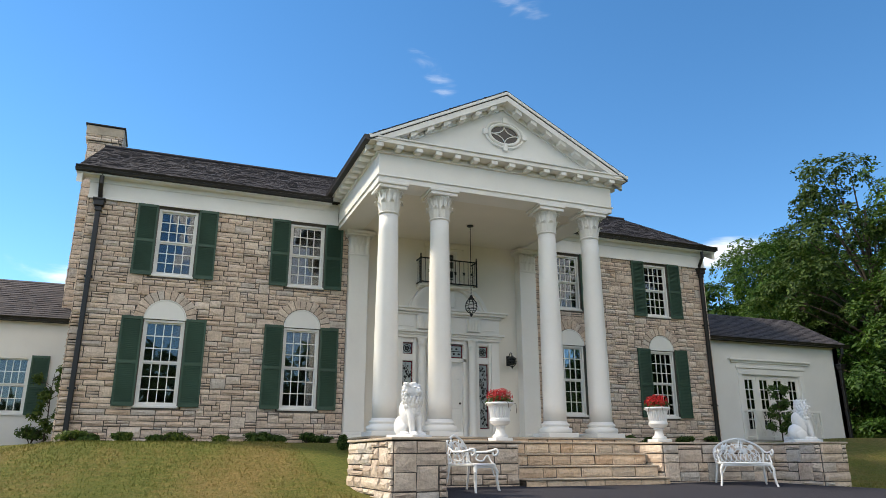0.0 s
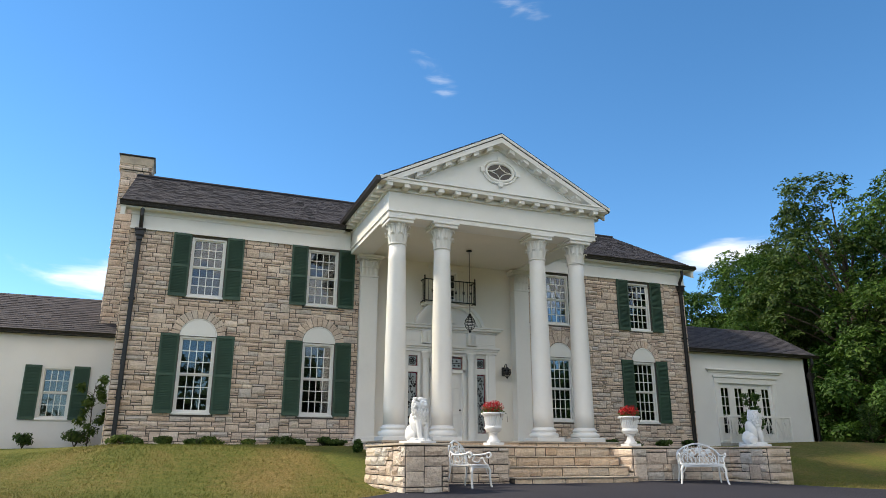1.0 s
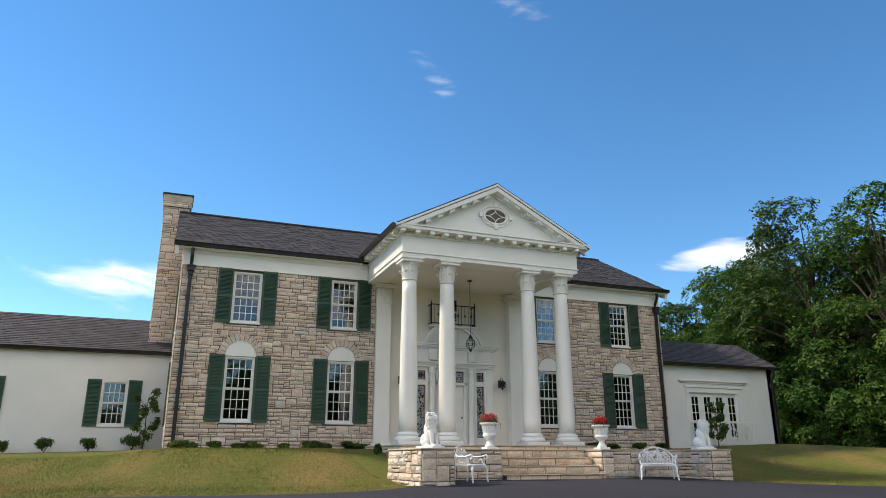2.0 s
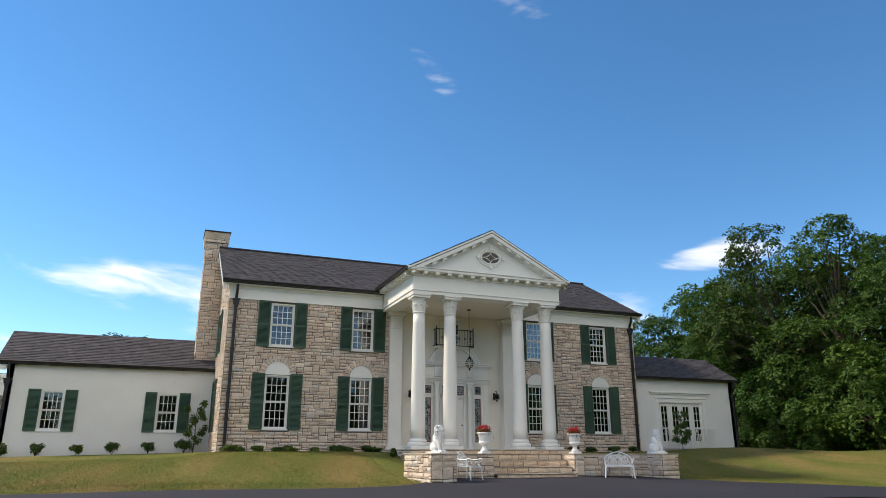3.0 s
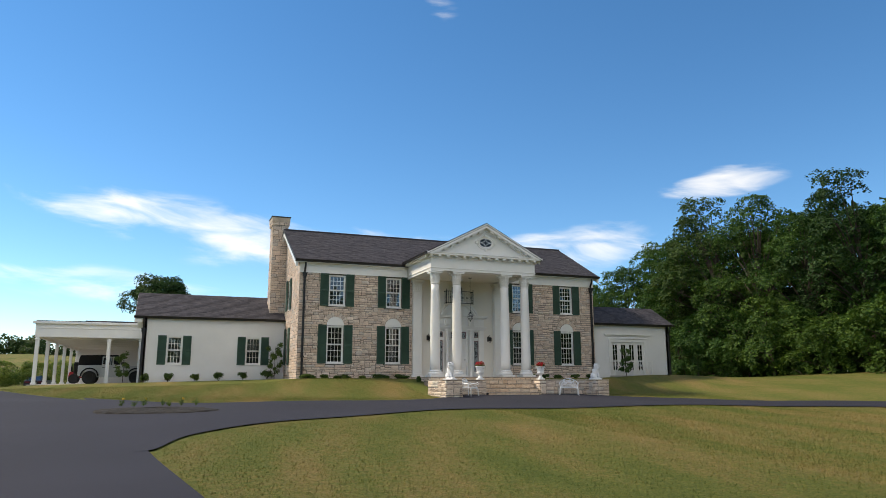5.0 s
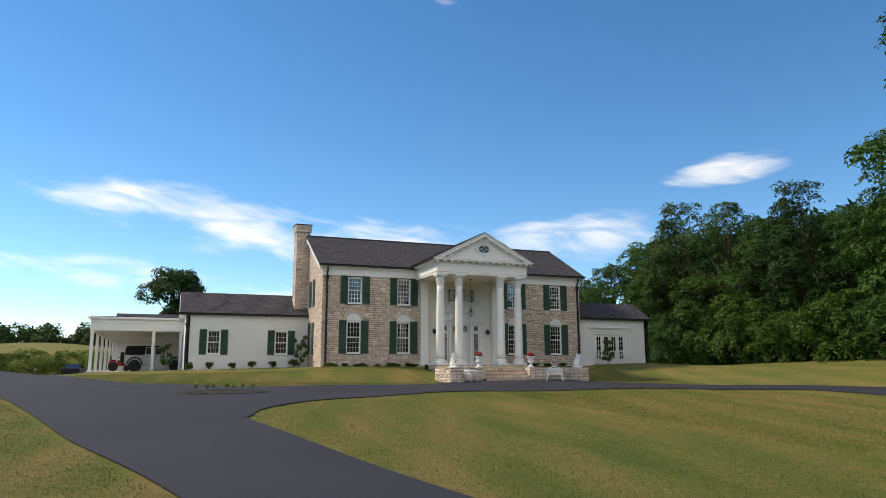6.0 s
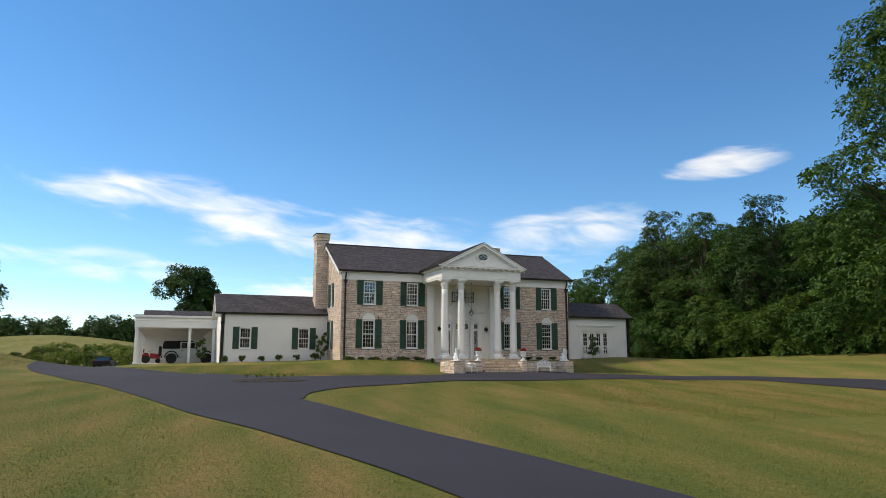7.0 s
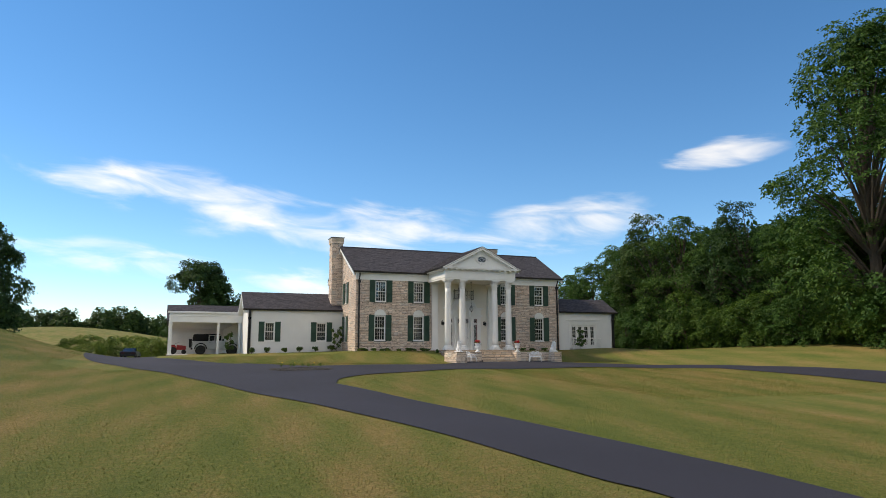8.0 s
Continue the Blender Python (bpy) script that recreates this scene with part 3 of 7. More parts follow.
chimney("chimney", -3.40, 22.95, 0.95, 1.25, 4.6, 11.05, 130, "tall limestone chimney on the gable end")
chimney("chimney", 11.6, 25.0, 1.8, 0.9, 8.0, 11.1, 0, "limestone chimney behind the roof ridge")

# ---------------------------------------------------------------- roofs


def roof_plane(bm, p, q, r, s, course=0.145, tab=0.20, seed=1, thick=0.012):
    """Shingles between an eave p-q and a ridge s-r, in staggered, slightly tilted courses."""
    rnd = random.Random(seed)
    p, q, r, s = (Vector(v) for v in (p, q, r, s))
    nrm = (q - p).cross(s - p).normalized()
    rise = max((s - p).length, (r - q).length)
    n = int(rise / course)
    for k in range(n):
        a0, b0 = p.lerp(s, k / n), q.lerp(r, k / n)
        a1, b1 = p.lerp(s, (k + 1.02) / n), q.lerp(r, (k + 1.02) / n)
        ln = (b0 - a0).length
        if ln < 0.05:
            continue
        off = rnd.random() * tab
        t = -off
        while t < ln:
            w = tab * rnd.uniform(0.8, 1.35)
            u0, u1 = max(0, t) / ln, min(ln, t + w - 0.006) / ln
            t += w
            if u1 - u0 < 1e-3:
                continue
            up = thick * rnd.uniform(0.8, 1.8)
            v = [bm.verts.new(a0.lerp(b0, u0) + nrm * up), bm.verts.new(a0.lerp(b0, u1) + nrm * up), bm.verts.new(a1.lerp(b1, u1) + nrm * 0.003), bm.verts.new(a1.lerp(b1, u0) + nrm * 0.003),
                 bm.verts.new(a0.lerp(b0, u0)), bm.verts.new(a0.lerp(b0, u1))]
            bm.faces.new(v[:4])
            bm.faces.new((v[4], v[5], v[1], v[0]))


def roof(name, planes, deck, label, seed):
    root = thing(name, (0, 0, 0), label, "roof", kind="structure")
    bm = bmesh.new()
    for k, pl in enumerate(planes):
        roof_plane(bm, *pl, seed=seed + k)
    tagged(part("shingles", bm, SHINGLE, root), kind="stuff")
    bm = bmesh.new()
    for pts in deck:
        a = [bm.verts.new(Vector(v) - Vector((0, 0, 0.01))) for v in pts]
        b = [bm.verts.new(Vector(v) - Vector((0, 0, 0.13))) for v in pts]
        bm.faces.new(a)
        bm.faces.new(b[::-1])
        n = len(pts)
        for k in range(n):
            bm.faces.new((a[k], b[k], b[(k + 1) % n], a[(k + 1) % n]))
    bmesh.ops.recalc_face_normals(bm, faces=bm.faces[:])
    part("deck", bm, BLACK, root)
    return root


EX0, EX1 = XL - 0.32, XR + 0.32
RZ, EZ = 10.15, 7.58
f0, f1, r0, r1, b0, b1 = (EX0, 17.66, EZ), (EX1, 17.66, EZ), (EX0, 22.5, RZ), (EX1, 22.5, RZ), (EX0, 27.34, EZ), (EX1, 27.34, EZ)
mid = roof("roof_main", [(f0, f1, r1, r0), (b1, b0, r0, r1)], [(f0, f1, r1, r0), (b1, b0, r0, r1)], "dark grey asphalt shingle gable roof", 5)
part("ridge_cap", boxes((EX0, EX1, 22.38, 22.62, RZ - 0.03, RZ + 0.04), bevel=0.02), SHINGLE, mid)

# portico roof
PC = 6.72                       # the portico's middle line
PX0, PX1 = 3.30, 10.08          # its eaves
PE, PA, PY = 7.72, 9.48, 13.78  # eave, ridge, front
e0, e1, a0, a1, c0, c1 = (PX0, PY, PE), (PX1, PY, PE), (PC, PY, PA), (PC, 21.3, PA), (PX0, 18.0, PE), (PX1, 18.0, PE)
roof("roof_portico", [(c0, e0, a0, a1), (e1, c1, a1, a0)], [(c0, e0, a0, a1), (e1, c1, a1, a0)], "dark shingle roof over the portico", 25)

# wings
roof("roof_wing_west", [((-10.7, 22.3, 4.66), (-2.5, 22.3, 4.66), (-2.5, 24.66, 6.19), (-10.7, 24.66, 6.19)), ((-2.5, 27.0, 4.66), (-10.7, 27.0, 4.66), (-10.7, 24.66, 6.19), (-2.5, 24.66, 6.19))],
     [((-10.7, 22.3, 4.66), (-2.5, 22.3, 4.66), (-2.5, 24.66, 6.19), (-10.7, 24.66, 6.19)), ((-2.5, 27.0, 4.66), (-10.7, 27.0, 4.66), (-10.7, 24.66, 6.19), (-2.5, 24.66, 6.19))], "dark shingle roof of the low wing", 45)
roof("roof_wing_east", [((XR, 18.15, 4.70), (22.4, 18.15, 4.70), (22.4, 20.4, 6.0), (XR, 20.4, 6.0)), ((22.4, 22.65, 4.70), (XR, 22.65, 4.70), (XR, 20.4, 6.0), (22.4, 20.4, 6.0))],
     [((XR, 18.15, 4.70), (22.4, 18.15, 4.70), (22.4, 20.4, 6.0), (XR, 20.4, 6.0)), ((22.4, 22.65, 4.70), (XR, 22.65, 4.70), (XR, 20.4, 6.0), (22.4, 20.4, 6.0))], "dark shingle roof of the low wing", 55)
BARN = [((-16.55, 49.0, 4.75), (-6.5, 49.0, 4.75), (-6.5, 56.7, 6.95), (-16.55, 56.7, 6.95)), ((-6.5, 64.4, 4.75), (-16.55, 64.4, 4.75), (-16.55, 56.7, 6.95), (-6.5, 56.7, 6.95))]
roof("roof_carport", BARN, BARN, "dark shingle roof of the store behind the carport", 65)
bm = boxes((-16.3, -6.8, 49.3, 64.1, -1.5, 4.7))
prism(bm, [(49.3, 4.7), (64.1, 4.7), (56.7, 6.8)], 6.8, 7.0)
for v in bm.verts[-6:]:
    v.co = (-9.3 - v.co.y, v.co.x, v.co.z)
tagged(obj("wall_store", bm, STUCCO), "white wall of the store behind the carport", "wall", kind="structure")

# ---------------------------------------------------------------- eaves, friezes, gutters
bm = boxes((XL - 0.02, 3.6, 17.93, 18.0, 6.92, 7.5), (XL - 0.04, 3.6, 17.90, 17.93, 7.30, 7.5), (XL - 0.03, 3.6, 17.915, 17.93, 6.90, 6.97), bevel=0.004)
tagged(obj("trim", bm, TRIM), "wide white painted frieze board under the eave", "frieze", kind="structure")
bm = boxes((9.85, XR + 0.02, 17.93, 18.0, 6.92, 7.5), (9.85, XR + 0.04, 17.90, 17.93, 7.30, 7.5), (9.85, XR + 0.03, 17.915, 17.93, 6.90, 6.97), bevel=0.004)
tagged(obj("trim", bm, TRIM), "wide white painted frieze board under the eave", "frieze", kind="structure")
bm = boxes((EX0, 3.35, 17.68, 17.93, 7.42, 7.47), (10.05, EX1, 17.68, 17.93, 7.42, 7.47))
tagged(obj("trim", bm, TRIM), "white painted soffit", "soffit", kind="structure")
bm = bmesh.new()
for x, lab in ((EX0 + 0.02, 0), (EX1 - 0.14, 1)):
    for y0, y1, z0, z1 in ((17.7, 22.5, 7.45, 10.02), (27.3, 22.5, 7.45, 10.02)):
        v = [bm.verts.new((x + dx, y, z + dz)) for dx in (0, 0.12) for y, z in ((y0, z0), (y1, z1)) for dz in (-0.26, 0)]
        for q in ((0, 1, 3, 2), (4, 6, 7, 5), (0, 4, 5, 1), (2, 3, 7, 6), (0, 2, 6, 4), (1, 5, 7, 3)):
            bm.faces.new([v[k] for k in q])
bmesh.ops.recalc_face_normals(bm, faces=bm.faces[:])
tagged(obj("trim", bm, TRIM), "white rake boards on the gable ends", "trim", kind="structure")
GUT = [(0, 0), (0.11, 0.02), (0.12, 0.06), (0.10, 0.07), (0.125, 0.125), (0, 0.125)]


def gutter(p, q, label="black metal gutter along the eave"):
    bm = bmesh.new()
    sweep_box(bm, p, q, GUT)
    tagged(obj("gutter", bm, BLACK), label, "gutter", kind="structure")


gutter((EX0 - 0.02, 17.67, 7.46), (3.36, 17.67, 7.46))
gutter((10.0, 17.67, 7.46), (EX1 + 0.02, 17.67, 7.46))
gutter((-10.75, 22.32, 4.54), (-2.55, 22.32, 4.54))
gutter((XR + 0.02, 18.17, 4.58), (22.42, 18.17, 4.58))
gutter((PX0 + 0.01, 17.75, PE - 0.13), (PX0 + 0.01, 13.78, PE - 0.13), "black metal gutter on the portico eave")


def downspout(x, y, top, bottom, head=True, lean=0.25):
    root = thing("downspout", (x, y, bottom), "black metal downspout with a conductor head", "downspout", "downspouts")
    h = top - bottom
    bm = bmesh.new()
    tube(bm, [(0, -lean, h), (0, -lean, h - 0.22), (0, -0.06, h - 0.5), (0, -0.06, h - 0.62)], 0.055, 8)
    part("elbow", bm, BLACK, root)
    part("conductor_head", boxes((-0.11, 0.11, -0.20, -0.01, h - 0.76, h - 0.60), (-0.14, 0.14, -0.23, -0.005, h - 0.62, h - 0.57), (-0.075, 0.075, -0.16, -0.02, h - 0.88, h - 0.76), bevel=0.01), BLACK, root)
    bm = bmesh.new()
    box(bm, -0.055, 0.055, -0.13, -0.03, 0.12, h - 0.85, bevel=0.012)
    part("pipe", bm, BLACK, root)
    bm = bmesh.new()
    tube(bm, [(0, -0.08, 0.16), (0, -0.12, 0.06), (0, -0.30, 0.03)], 0.055, 8)
    part("shoe", bm, BLACK, root)
    for z in (1.2, h * 0.6):
        part("strap", boxes((-0.09, 0.09, -0.14, -0.005, z, z + 0.04)), BLACK, root)


downspout(-2.26, 17.98, 7.45, 1.16)
downspout(15.85, 17.98, 7.45, 1.2)
downspout(-10.22, 22.45, 4.55, 1.0)
downspout(21.98, 18.3, 4.6, 1.2)

# ---------------------------------------------------------------- windows and shutters


def pane_mesh(w, h):
    me = bpy.data.meshes.new("pane")
    bm = boxes((-w / 2, w / 2, -0.003, 0.003, 0, h))
    bm.to_mesh(me)
    bm.free()
    me.materials.append(GLASS)
    return me


def sash_window(name, x0, x1, z0, z1, y, cols, rows, label, arch=False):
    """A double-hung window: frame, two sashes with glazing bars, separate panes, a sill and an optional fan panel."""
    w, h = x1 - x0, z1 - z0
    root = thing(name, (x0, y, z0), label, "window", kind="structure")
    f = 0.05
    bm = boxes((-0.012, f, -0.02, 0.12, 0, h), (w - f, w + 0.012, -0.02, 0.12, 0, h), (f, w - f, -0.02, 0.12, h - f, h + 0.012), (f, w - f, -0.02, 0.12, 0, f * 0.8))
    part("window_frame", bm, TRIM, root)
    part("window_sill", boxes((-0.05, w + 0.05, -0.07, 0.10, -0.06, 0.0), bevel=0.008), TRIM, root)
    mid = h * 0.5
    pw, ph = (w - 2 * f - 0.06) / cols, 0
    for nm, s0, s1, dy in (("upper_sash", mid, h - f, 0.03), ("lower_sash", f * 0.8, mid, 0.06)):
        s = 0.035
        bm = boxes((f, f + s, dy, dy + 0.035, s0, s1), (w - f - s, w - f, dy, dy + 0.035, s0, s1), (f + s, w - f - s, dy, dy + 0.035, s1 - s, s1), (f + s, w - f - s, dy, dy + 0.035, s0, s0 + s))
        n = rows // 2
        gx0, gx1, gz0, gz1 = f + s, w - f - s, s0 + s, s1 - s
        for k in range(1, cols):
            x = gx0 + (gx1 - gx0) * k / cols
            box(bm, x - 0.011, x + 0.011, dy + 0.004, dy + 0.03, gz0, gz1)
        for k in range(1, n):
            z = gz0 + (gz1 - gz0) * k / n
            box(bm, gx0, gx1, dy + 0.005, dy + 0.029, z - 0.011, z + 0.011)
        sash = part(nm, bm, TRIM, root)
        me = pane_mesh((gx1 - gx0) / cols - 0.021, (gz1 - gz0) / n - 0.021)
        rr = random.Random(int(x0 * 10 + z0 * 100 + s0 * 7))
        for i in range(cols):
            for j in range(n):
                ob = new("pane", me)
                ob.parent = sash
                ob.visible_shadow = False
                ob.matrix_basis = pose(gx0 + (gx1 - gx0) * (i + 0.5) / cols, dy + 0.018, gz0 + (gz1 - gz0) * j / n + 0.0105, rr.uniform(-0.25, 0.25), 0, rr.uniform(-0.3, 0.3))
    if arch:
        bm = bmesh.new()
        r = w / 2 + 0.005
        prism(bm, [(w / 2 + r * cos(pi * k / 24), h + 0.015 + r * sin(pi * k / 24)) for k in range(25)], -0.062, -0.031)
        part("fan_panel", bm, WHITE, root, "blank white half-round panel over the window")
        bm = bmesh.new()
        tube(bm, [(w / 2 + r * cos(pi * k / 24), -0.060, h + 0.015 + r * sin(pi * k / 24)) for k in range(25)], 0.018, 6)
        part("fan_moulding", bm, TRIM, root)
    return root


SHUT = {}


def shutter(x0, w, z0, h, y, label="dark green louvred wooden shutter"):
    key = (round(w, 2), round(h, 2))
    if key in SHUT:
        return copy_thing(SHUT[key], pose(x0, y, z0))
    root = thing("shutter", (x0, y, z0), label, "shutter", "window shutters")
    s = 0.045
    mid = h * 0.48
    part("stile", boxes((0, s, -0.045, 0, 0, h), bevel=0.004), GREEN, root)
    part("stile", boxes((w - s, w, -0.045, 0, 0, h), bevel=0.004), GREEN, root)
    for a, b in ((0, 0.085), (mid - 0.035, mid + 0.035), (h - 0.07, h)):
        part("rail", boxes((s, w - s, -0.043, -0.002, a, b), bevel=0.003), GREEN, root)
    for a, b in ((0.085, mid - 0.035), (mid + 0.035, h - 0.07)):
        bm = bmesh.new()
        n = max(2, round((b - a) / 0.044))
        p = (b - a) / n
        for k in range(n):
            z = a + k * p
            v = [bm.verts.new(q) for q in ((s, -0.042, z), (w - s, -0.042, z), (w - s, -0.008, z + p * 1.05), (s, -0.008, z + p * 1.05), (s, -0.042, z + 0.008), (w - s, -0.042, z + 0.008), (w - s, -0.008, z + p * 1.05 + 0.008), (s, -0.008, z + p * 1.05 + 0.008))]
            for q in ((0, 1, 5, 4), (4, 5, 6, 7), (3, 2, 1, 0), (2, 3, 7, 6)):
                bm.faces.new([v[i] for i in q])
        part("louvres", bm, GREEN, root)
    part("back_board", boxes((s, w - s, -0.006, 0, 0.05, h - 0.05)), GREEN, root)
    SHUT[key] = root
    return root


k = 0
for a, b in WIN_U:
    k += 1
    sash_window(f"window_{k}", a, b, 5.17, 6.84, FRONT + 0.03, 4, 6, "white double-hung upper window with small panes")
    shutter(a - 0.49, 0.47, 5.12, 1.79, FRONT - 0.045)
    shutter(b + 0.02, 0.47, 5.12, 1.79, FRONT - 0.045)
for a, b in WIN_L:
    k += 1
    sash_window(f"window_{k}", a, b, 2.05, 4.05, FRONT + 0.03, 4, 6, "tall white double-hung window under a blank arched panel", True)
    shutter(a - 0.49, 0.47, 2.02, 2.08, FRONT - 0.045)
    shutter(b + 0.02, 0.47, 2.02, 2.08, FRONT - 0.045)

for i, (a, b, c, d) in enumerate(GABLE_WIN):
    w = sash_window(f"window_{12 + i}", 0, b - a, 0, d - c, 0, 4, 6, "white double-hung window in the gable end")
    w.matrix_basis = pose(XL + 0.03, b, c, 0, 0, -90)
    for y in (b + 0.47 + 0.02, a - 0.02):
        s = shutter(0, 0.47, 0, 1.79 if i == 0 else 2.08, 0)
        s.matrix_basis = pose(XL - 0.045, y, c - 0.05, 0, 0, -90)
    if i == 0:
        continue

# ---------------------------------------------------------------- wings
WY = 22.47
bm = holed_wall(bmesh.new(), -10.3, XL, 0.7, 4.62, WY, WY + 0.25, [(-8.98, -8.16, 2.04, 3.58), (-4.71, -3.87, 2.04, 3.58)])
tagged(obj("wall_wing_west", bm, STUCCO), "white painted wall of the low wing", "wall", kind="structure")
bm = bmesh.new()
pts = [(WY, 0.6), (26.85, 0.6), (26.85, 4.6), (24.66, 6.02), (WY, 4.6)]
a = [bm.verts.new((-10.31, y, z)) for y, z in pts]
b = [bm.verts.new((-10.06, y, z)) for y, z in pts]
bm.faces.new(a), bm.faces.new(b[::-1])
for i in range(5):
    bm.faces.new((a[i], b[i], b[(i + 1) % 5], a[(i + 1) % 5]))
bmesh.ops.recalc_face_normals(bm, faces=bm.faces[:])
tagged(obj("wall_wing_gable", bm, STUCCO), "white painted gable end of the low wing", "wall", kind="structure")
tagged(obj("wall_wing_back", boxes((-10.06, XL, 26.6, 26.85, 0.6, 4.6)), STUCCO), "plain back wall of the low wing", "wall", kind="structure")
bm = bmesh.new()
for y0, y1 in ((22.3, 24.66), (27.02, 24.66)):
    vv = [bm.verts.new((-10.72 + dx, y, z + dz)) for dx in (0, 0.40) for y, z in ((y0, 4.50), (y1, 6.03)) for dz in (-0.2, 0.0)]
    for q in ((0, 1, 3, 2), (4, 6, 7, 5), (0, 4, 5, 1), (2, 3, 7, 6), (0, 2, 6, 4), (1, 5, 7, 3)):
        bm.faces.new([vv[i] for i in q])
bmesh.ops.recalc_face_normals(bm, faces=bm.faces[:])
tagged(obj("trim", bm, TRIM), "white rake boards on the wing gable", "trim", kind="structure")
for i, (a, b) in enumerate(((-8.98, -8.16), (-4.71, -3.87))):
    sash_window(f"window_{9 + i}", a, b, 2.04, 3.58, WY + 0.03, 4, 4, "white double-hung window in the wing")
    shutter(a - 0.47, 0.45, 2.0, 1.62, WY - 0.005)
    shutter(b + 0.02, 0.45, 2.0, 1.62, WY - 0.005)

EY = 18.35
bm = holed_wall(bmesh.new(), XR, 22.1, 0.8, 4.6, EY, EY + 0.25, [(17.5, 20.1, 1.48, 3.50)])
tagged(obj("wall_wing_east", bm, STUCCO), "white painted wall of the low side wing", "wall", kind="structure")
bm = bmesh.new()
pts = [(EY, 0.6), (22.5, 0.6), (22.5, 4.62), (20.4, 5.85), (EY, 4.62)]
a = [bm.verts.new((22.1, y, z)) for y, z in pts]
b = [bm.verts.new((21.85, y, z)) for y, z in pts]
bm.faces.new(a[::-1]), bm.faces.new(b)
for i in range(5):
    bm.faces.new((a[i], b[i], b[(i + 1) % 5], a[(i + 1) % 5]))
bmesh.ops.recalc_face_normals(bm, faces=bm.faces[:])
tagged(obj("wall_wing_gable", bm, STUCCO), "white painted gable end of the side wing", "wall", kind="structure")
tagged(obj("wall_wing_back", boxes((XR, 21.85, 22.25, 22.5, 0.6, 4.6)), STUCCO), "plain back wall of the side wing", "wall", kind="structure")


def french_doors():
    root = thing("door_1", (17.5, EY, 1.48), "white french doors with small panes under a cornice", "french doors", kind="structure")
    w, h = 2.6, 2.02
    part("door_frame", boxes((-0.16, 0.02, -0.04, 0.14, -0.05, h + 0.02), (w - 0.02, w + 0.16, -0.04, 0.14, -0.05, h + 0.02), (-0.16, w + 0.16, -0.04, 0.14, h + 0.02, h + 0.2), bevel=0.006), TRIM, root)
    part("cornice", boxes((-0.22, w + 0.22, -0.07, 0.0, h + 0.22, h + 0.30), (-0.42, w + 0.42, -0.06, 0.0, h + 0.40, h + 0.47), (-0.50, w + 0.50, -0.12, 0.0, h + 0.47, h + 0.53), bevel=0.006), TRIM, root)
    lw = (w - 0.04) / 4
    for i in range(4):
        x = 0.02 + i * lw
        bm = boxes((x + 0.004, x + 0.15, 0.05, 0.09, 0, h), (x + lw - 0.15, x + lw - 0.004, 0.05, 0.09, 0, h), (x + 0.15, x + lw - 0.15, 0.05, 0.09, h - 0.14, h), (x + 0.15, x + lw - 0.15, 0.05, 0.09, 0, 0.26))
        gx0, gx1, gz0, gz1 = x + 0.15, x + lw - 0.15, 0.26, h - 0.14
        box(bm, (gx0 + gx1) / 2 - 0.012, (gx0 + gx1) / 2 + 0.012, 0.055, 0.085, gz0, gz1)
        for j in range(1, 5):
            z = gz0 + (gz1 - gz0) * j / 5
            box(bm, gx0, gx1, 0.056, 0.084, z - 0.012, z + 0.012)
        leaf = part("door_leaf", bm, TRIM, root)
        me = pane_mesh((gx1 - gx0) / 2 - 0.02, (gz1 - gz0) / 5 - 0.02)
        for a in range(2):
            for j in range(5):
                ob = new("pane", me)
                ob.parent = leaf
                ob.visible_shadow = False
                ob.matrix_basis = pose(gx0 + (gx1 - gx0) * (a + 0.5) / 2, 0.07, gz0 + (gz1 - gz0) * j / 5 + 0.01)
    part("handle", boxes((w / 2 - 0.06, w / 2 - 0.03, 0.0, 0.05, 0.95, 1.08), bevel=0.005), IRON, root)


french_doors()


def lattice_rail():
    root = thing("balustrade", (17.45, EY - 0.42, 1.42), "white lattice balustrade before the french doors", "balustrade")
    w, h = 2.9, 0.92
    part("top_rail", boxes((0, w, -0.03, 0.03, h - 0.06, h), bevel=0.006), TRIM, root)
    part("bottom_rail", boxes((0, w, -0.025, 0.025, 0.04, 0.09), bevel=0.005), TRIM, root)
    n = 4
    for i in range(n + 1):
        x = 0.03 + (w - 0.06) * i / n
        part("post", boxes((x - 0.03, x + 0.03, -0.03, 0.03, -0.1, h - 0.05), bevel=0.005), TRIM, root)
    for i in range(n):
        x0, x1 = 0.06 + (w - 0.06) * i / n, (w - 0.06) * (i + 1) / n
        xm = (x0 + x1) / 2
        for p, q in (((x0, 0.09), (xm, h - 0.06)), ((xm, h - 0.06), (x1, 0.09)), ((x0, h - 0.06), (xm, 0.09)), ((xm, 0.09), (x1, h - 0.06)), ((xm, 0.09), (xm, h - 0.06))):
            bm = bmesh.new()
            tube(bm, [(p[0], 0, p[1]), (q[0], 0, q[1])], 0.013, 4)
            part("bar", bm, TRIM, root)
    for i in (0, 1):
        x = w * i
        part("side_rail", boxes((x - 0.02, x + 0.02, 0, 0.42, h - 0.06, h), (x - 0.02, x + 0.02, 0, 0.42, 0.04, 0.09)), TRIM, root)
    part("deck", boxes((-0.1, w + 0.1, -0.08, 0.42, -0.12, -0.02)), CONCRETE, root)


lattice_rail()

# ---------------------------------------------------------------- portico
CY = 14.42                     # the columns' line
COLS = (3.97, 5.20, 8.02, 9.25)
FLOOR_Z, TERR_Z, DRIVE_Z = 1.30, 1.15, 0.36
PW0, PW1 = 3.62, 9.76          # the entablature's sides
FY = 14.10                     # its front


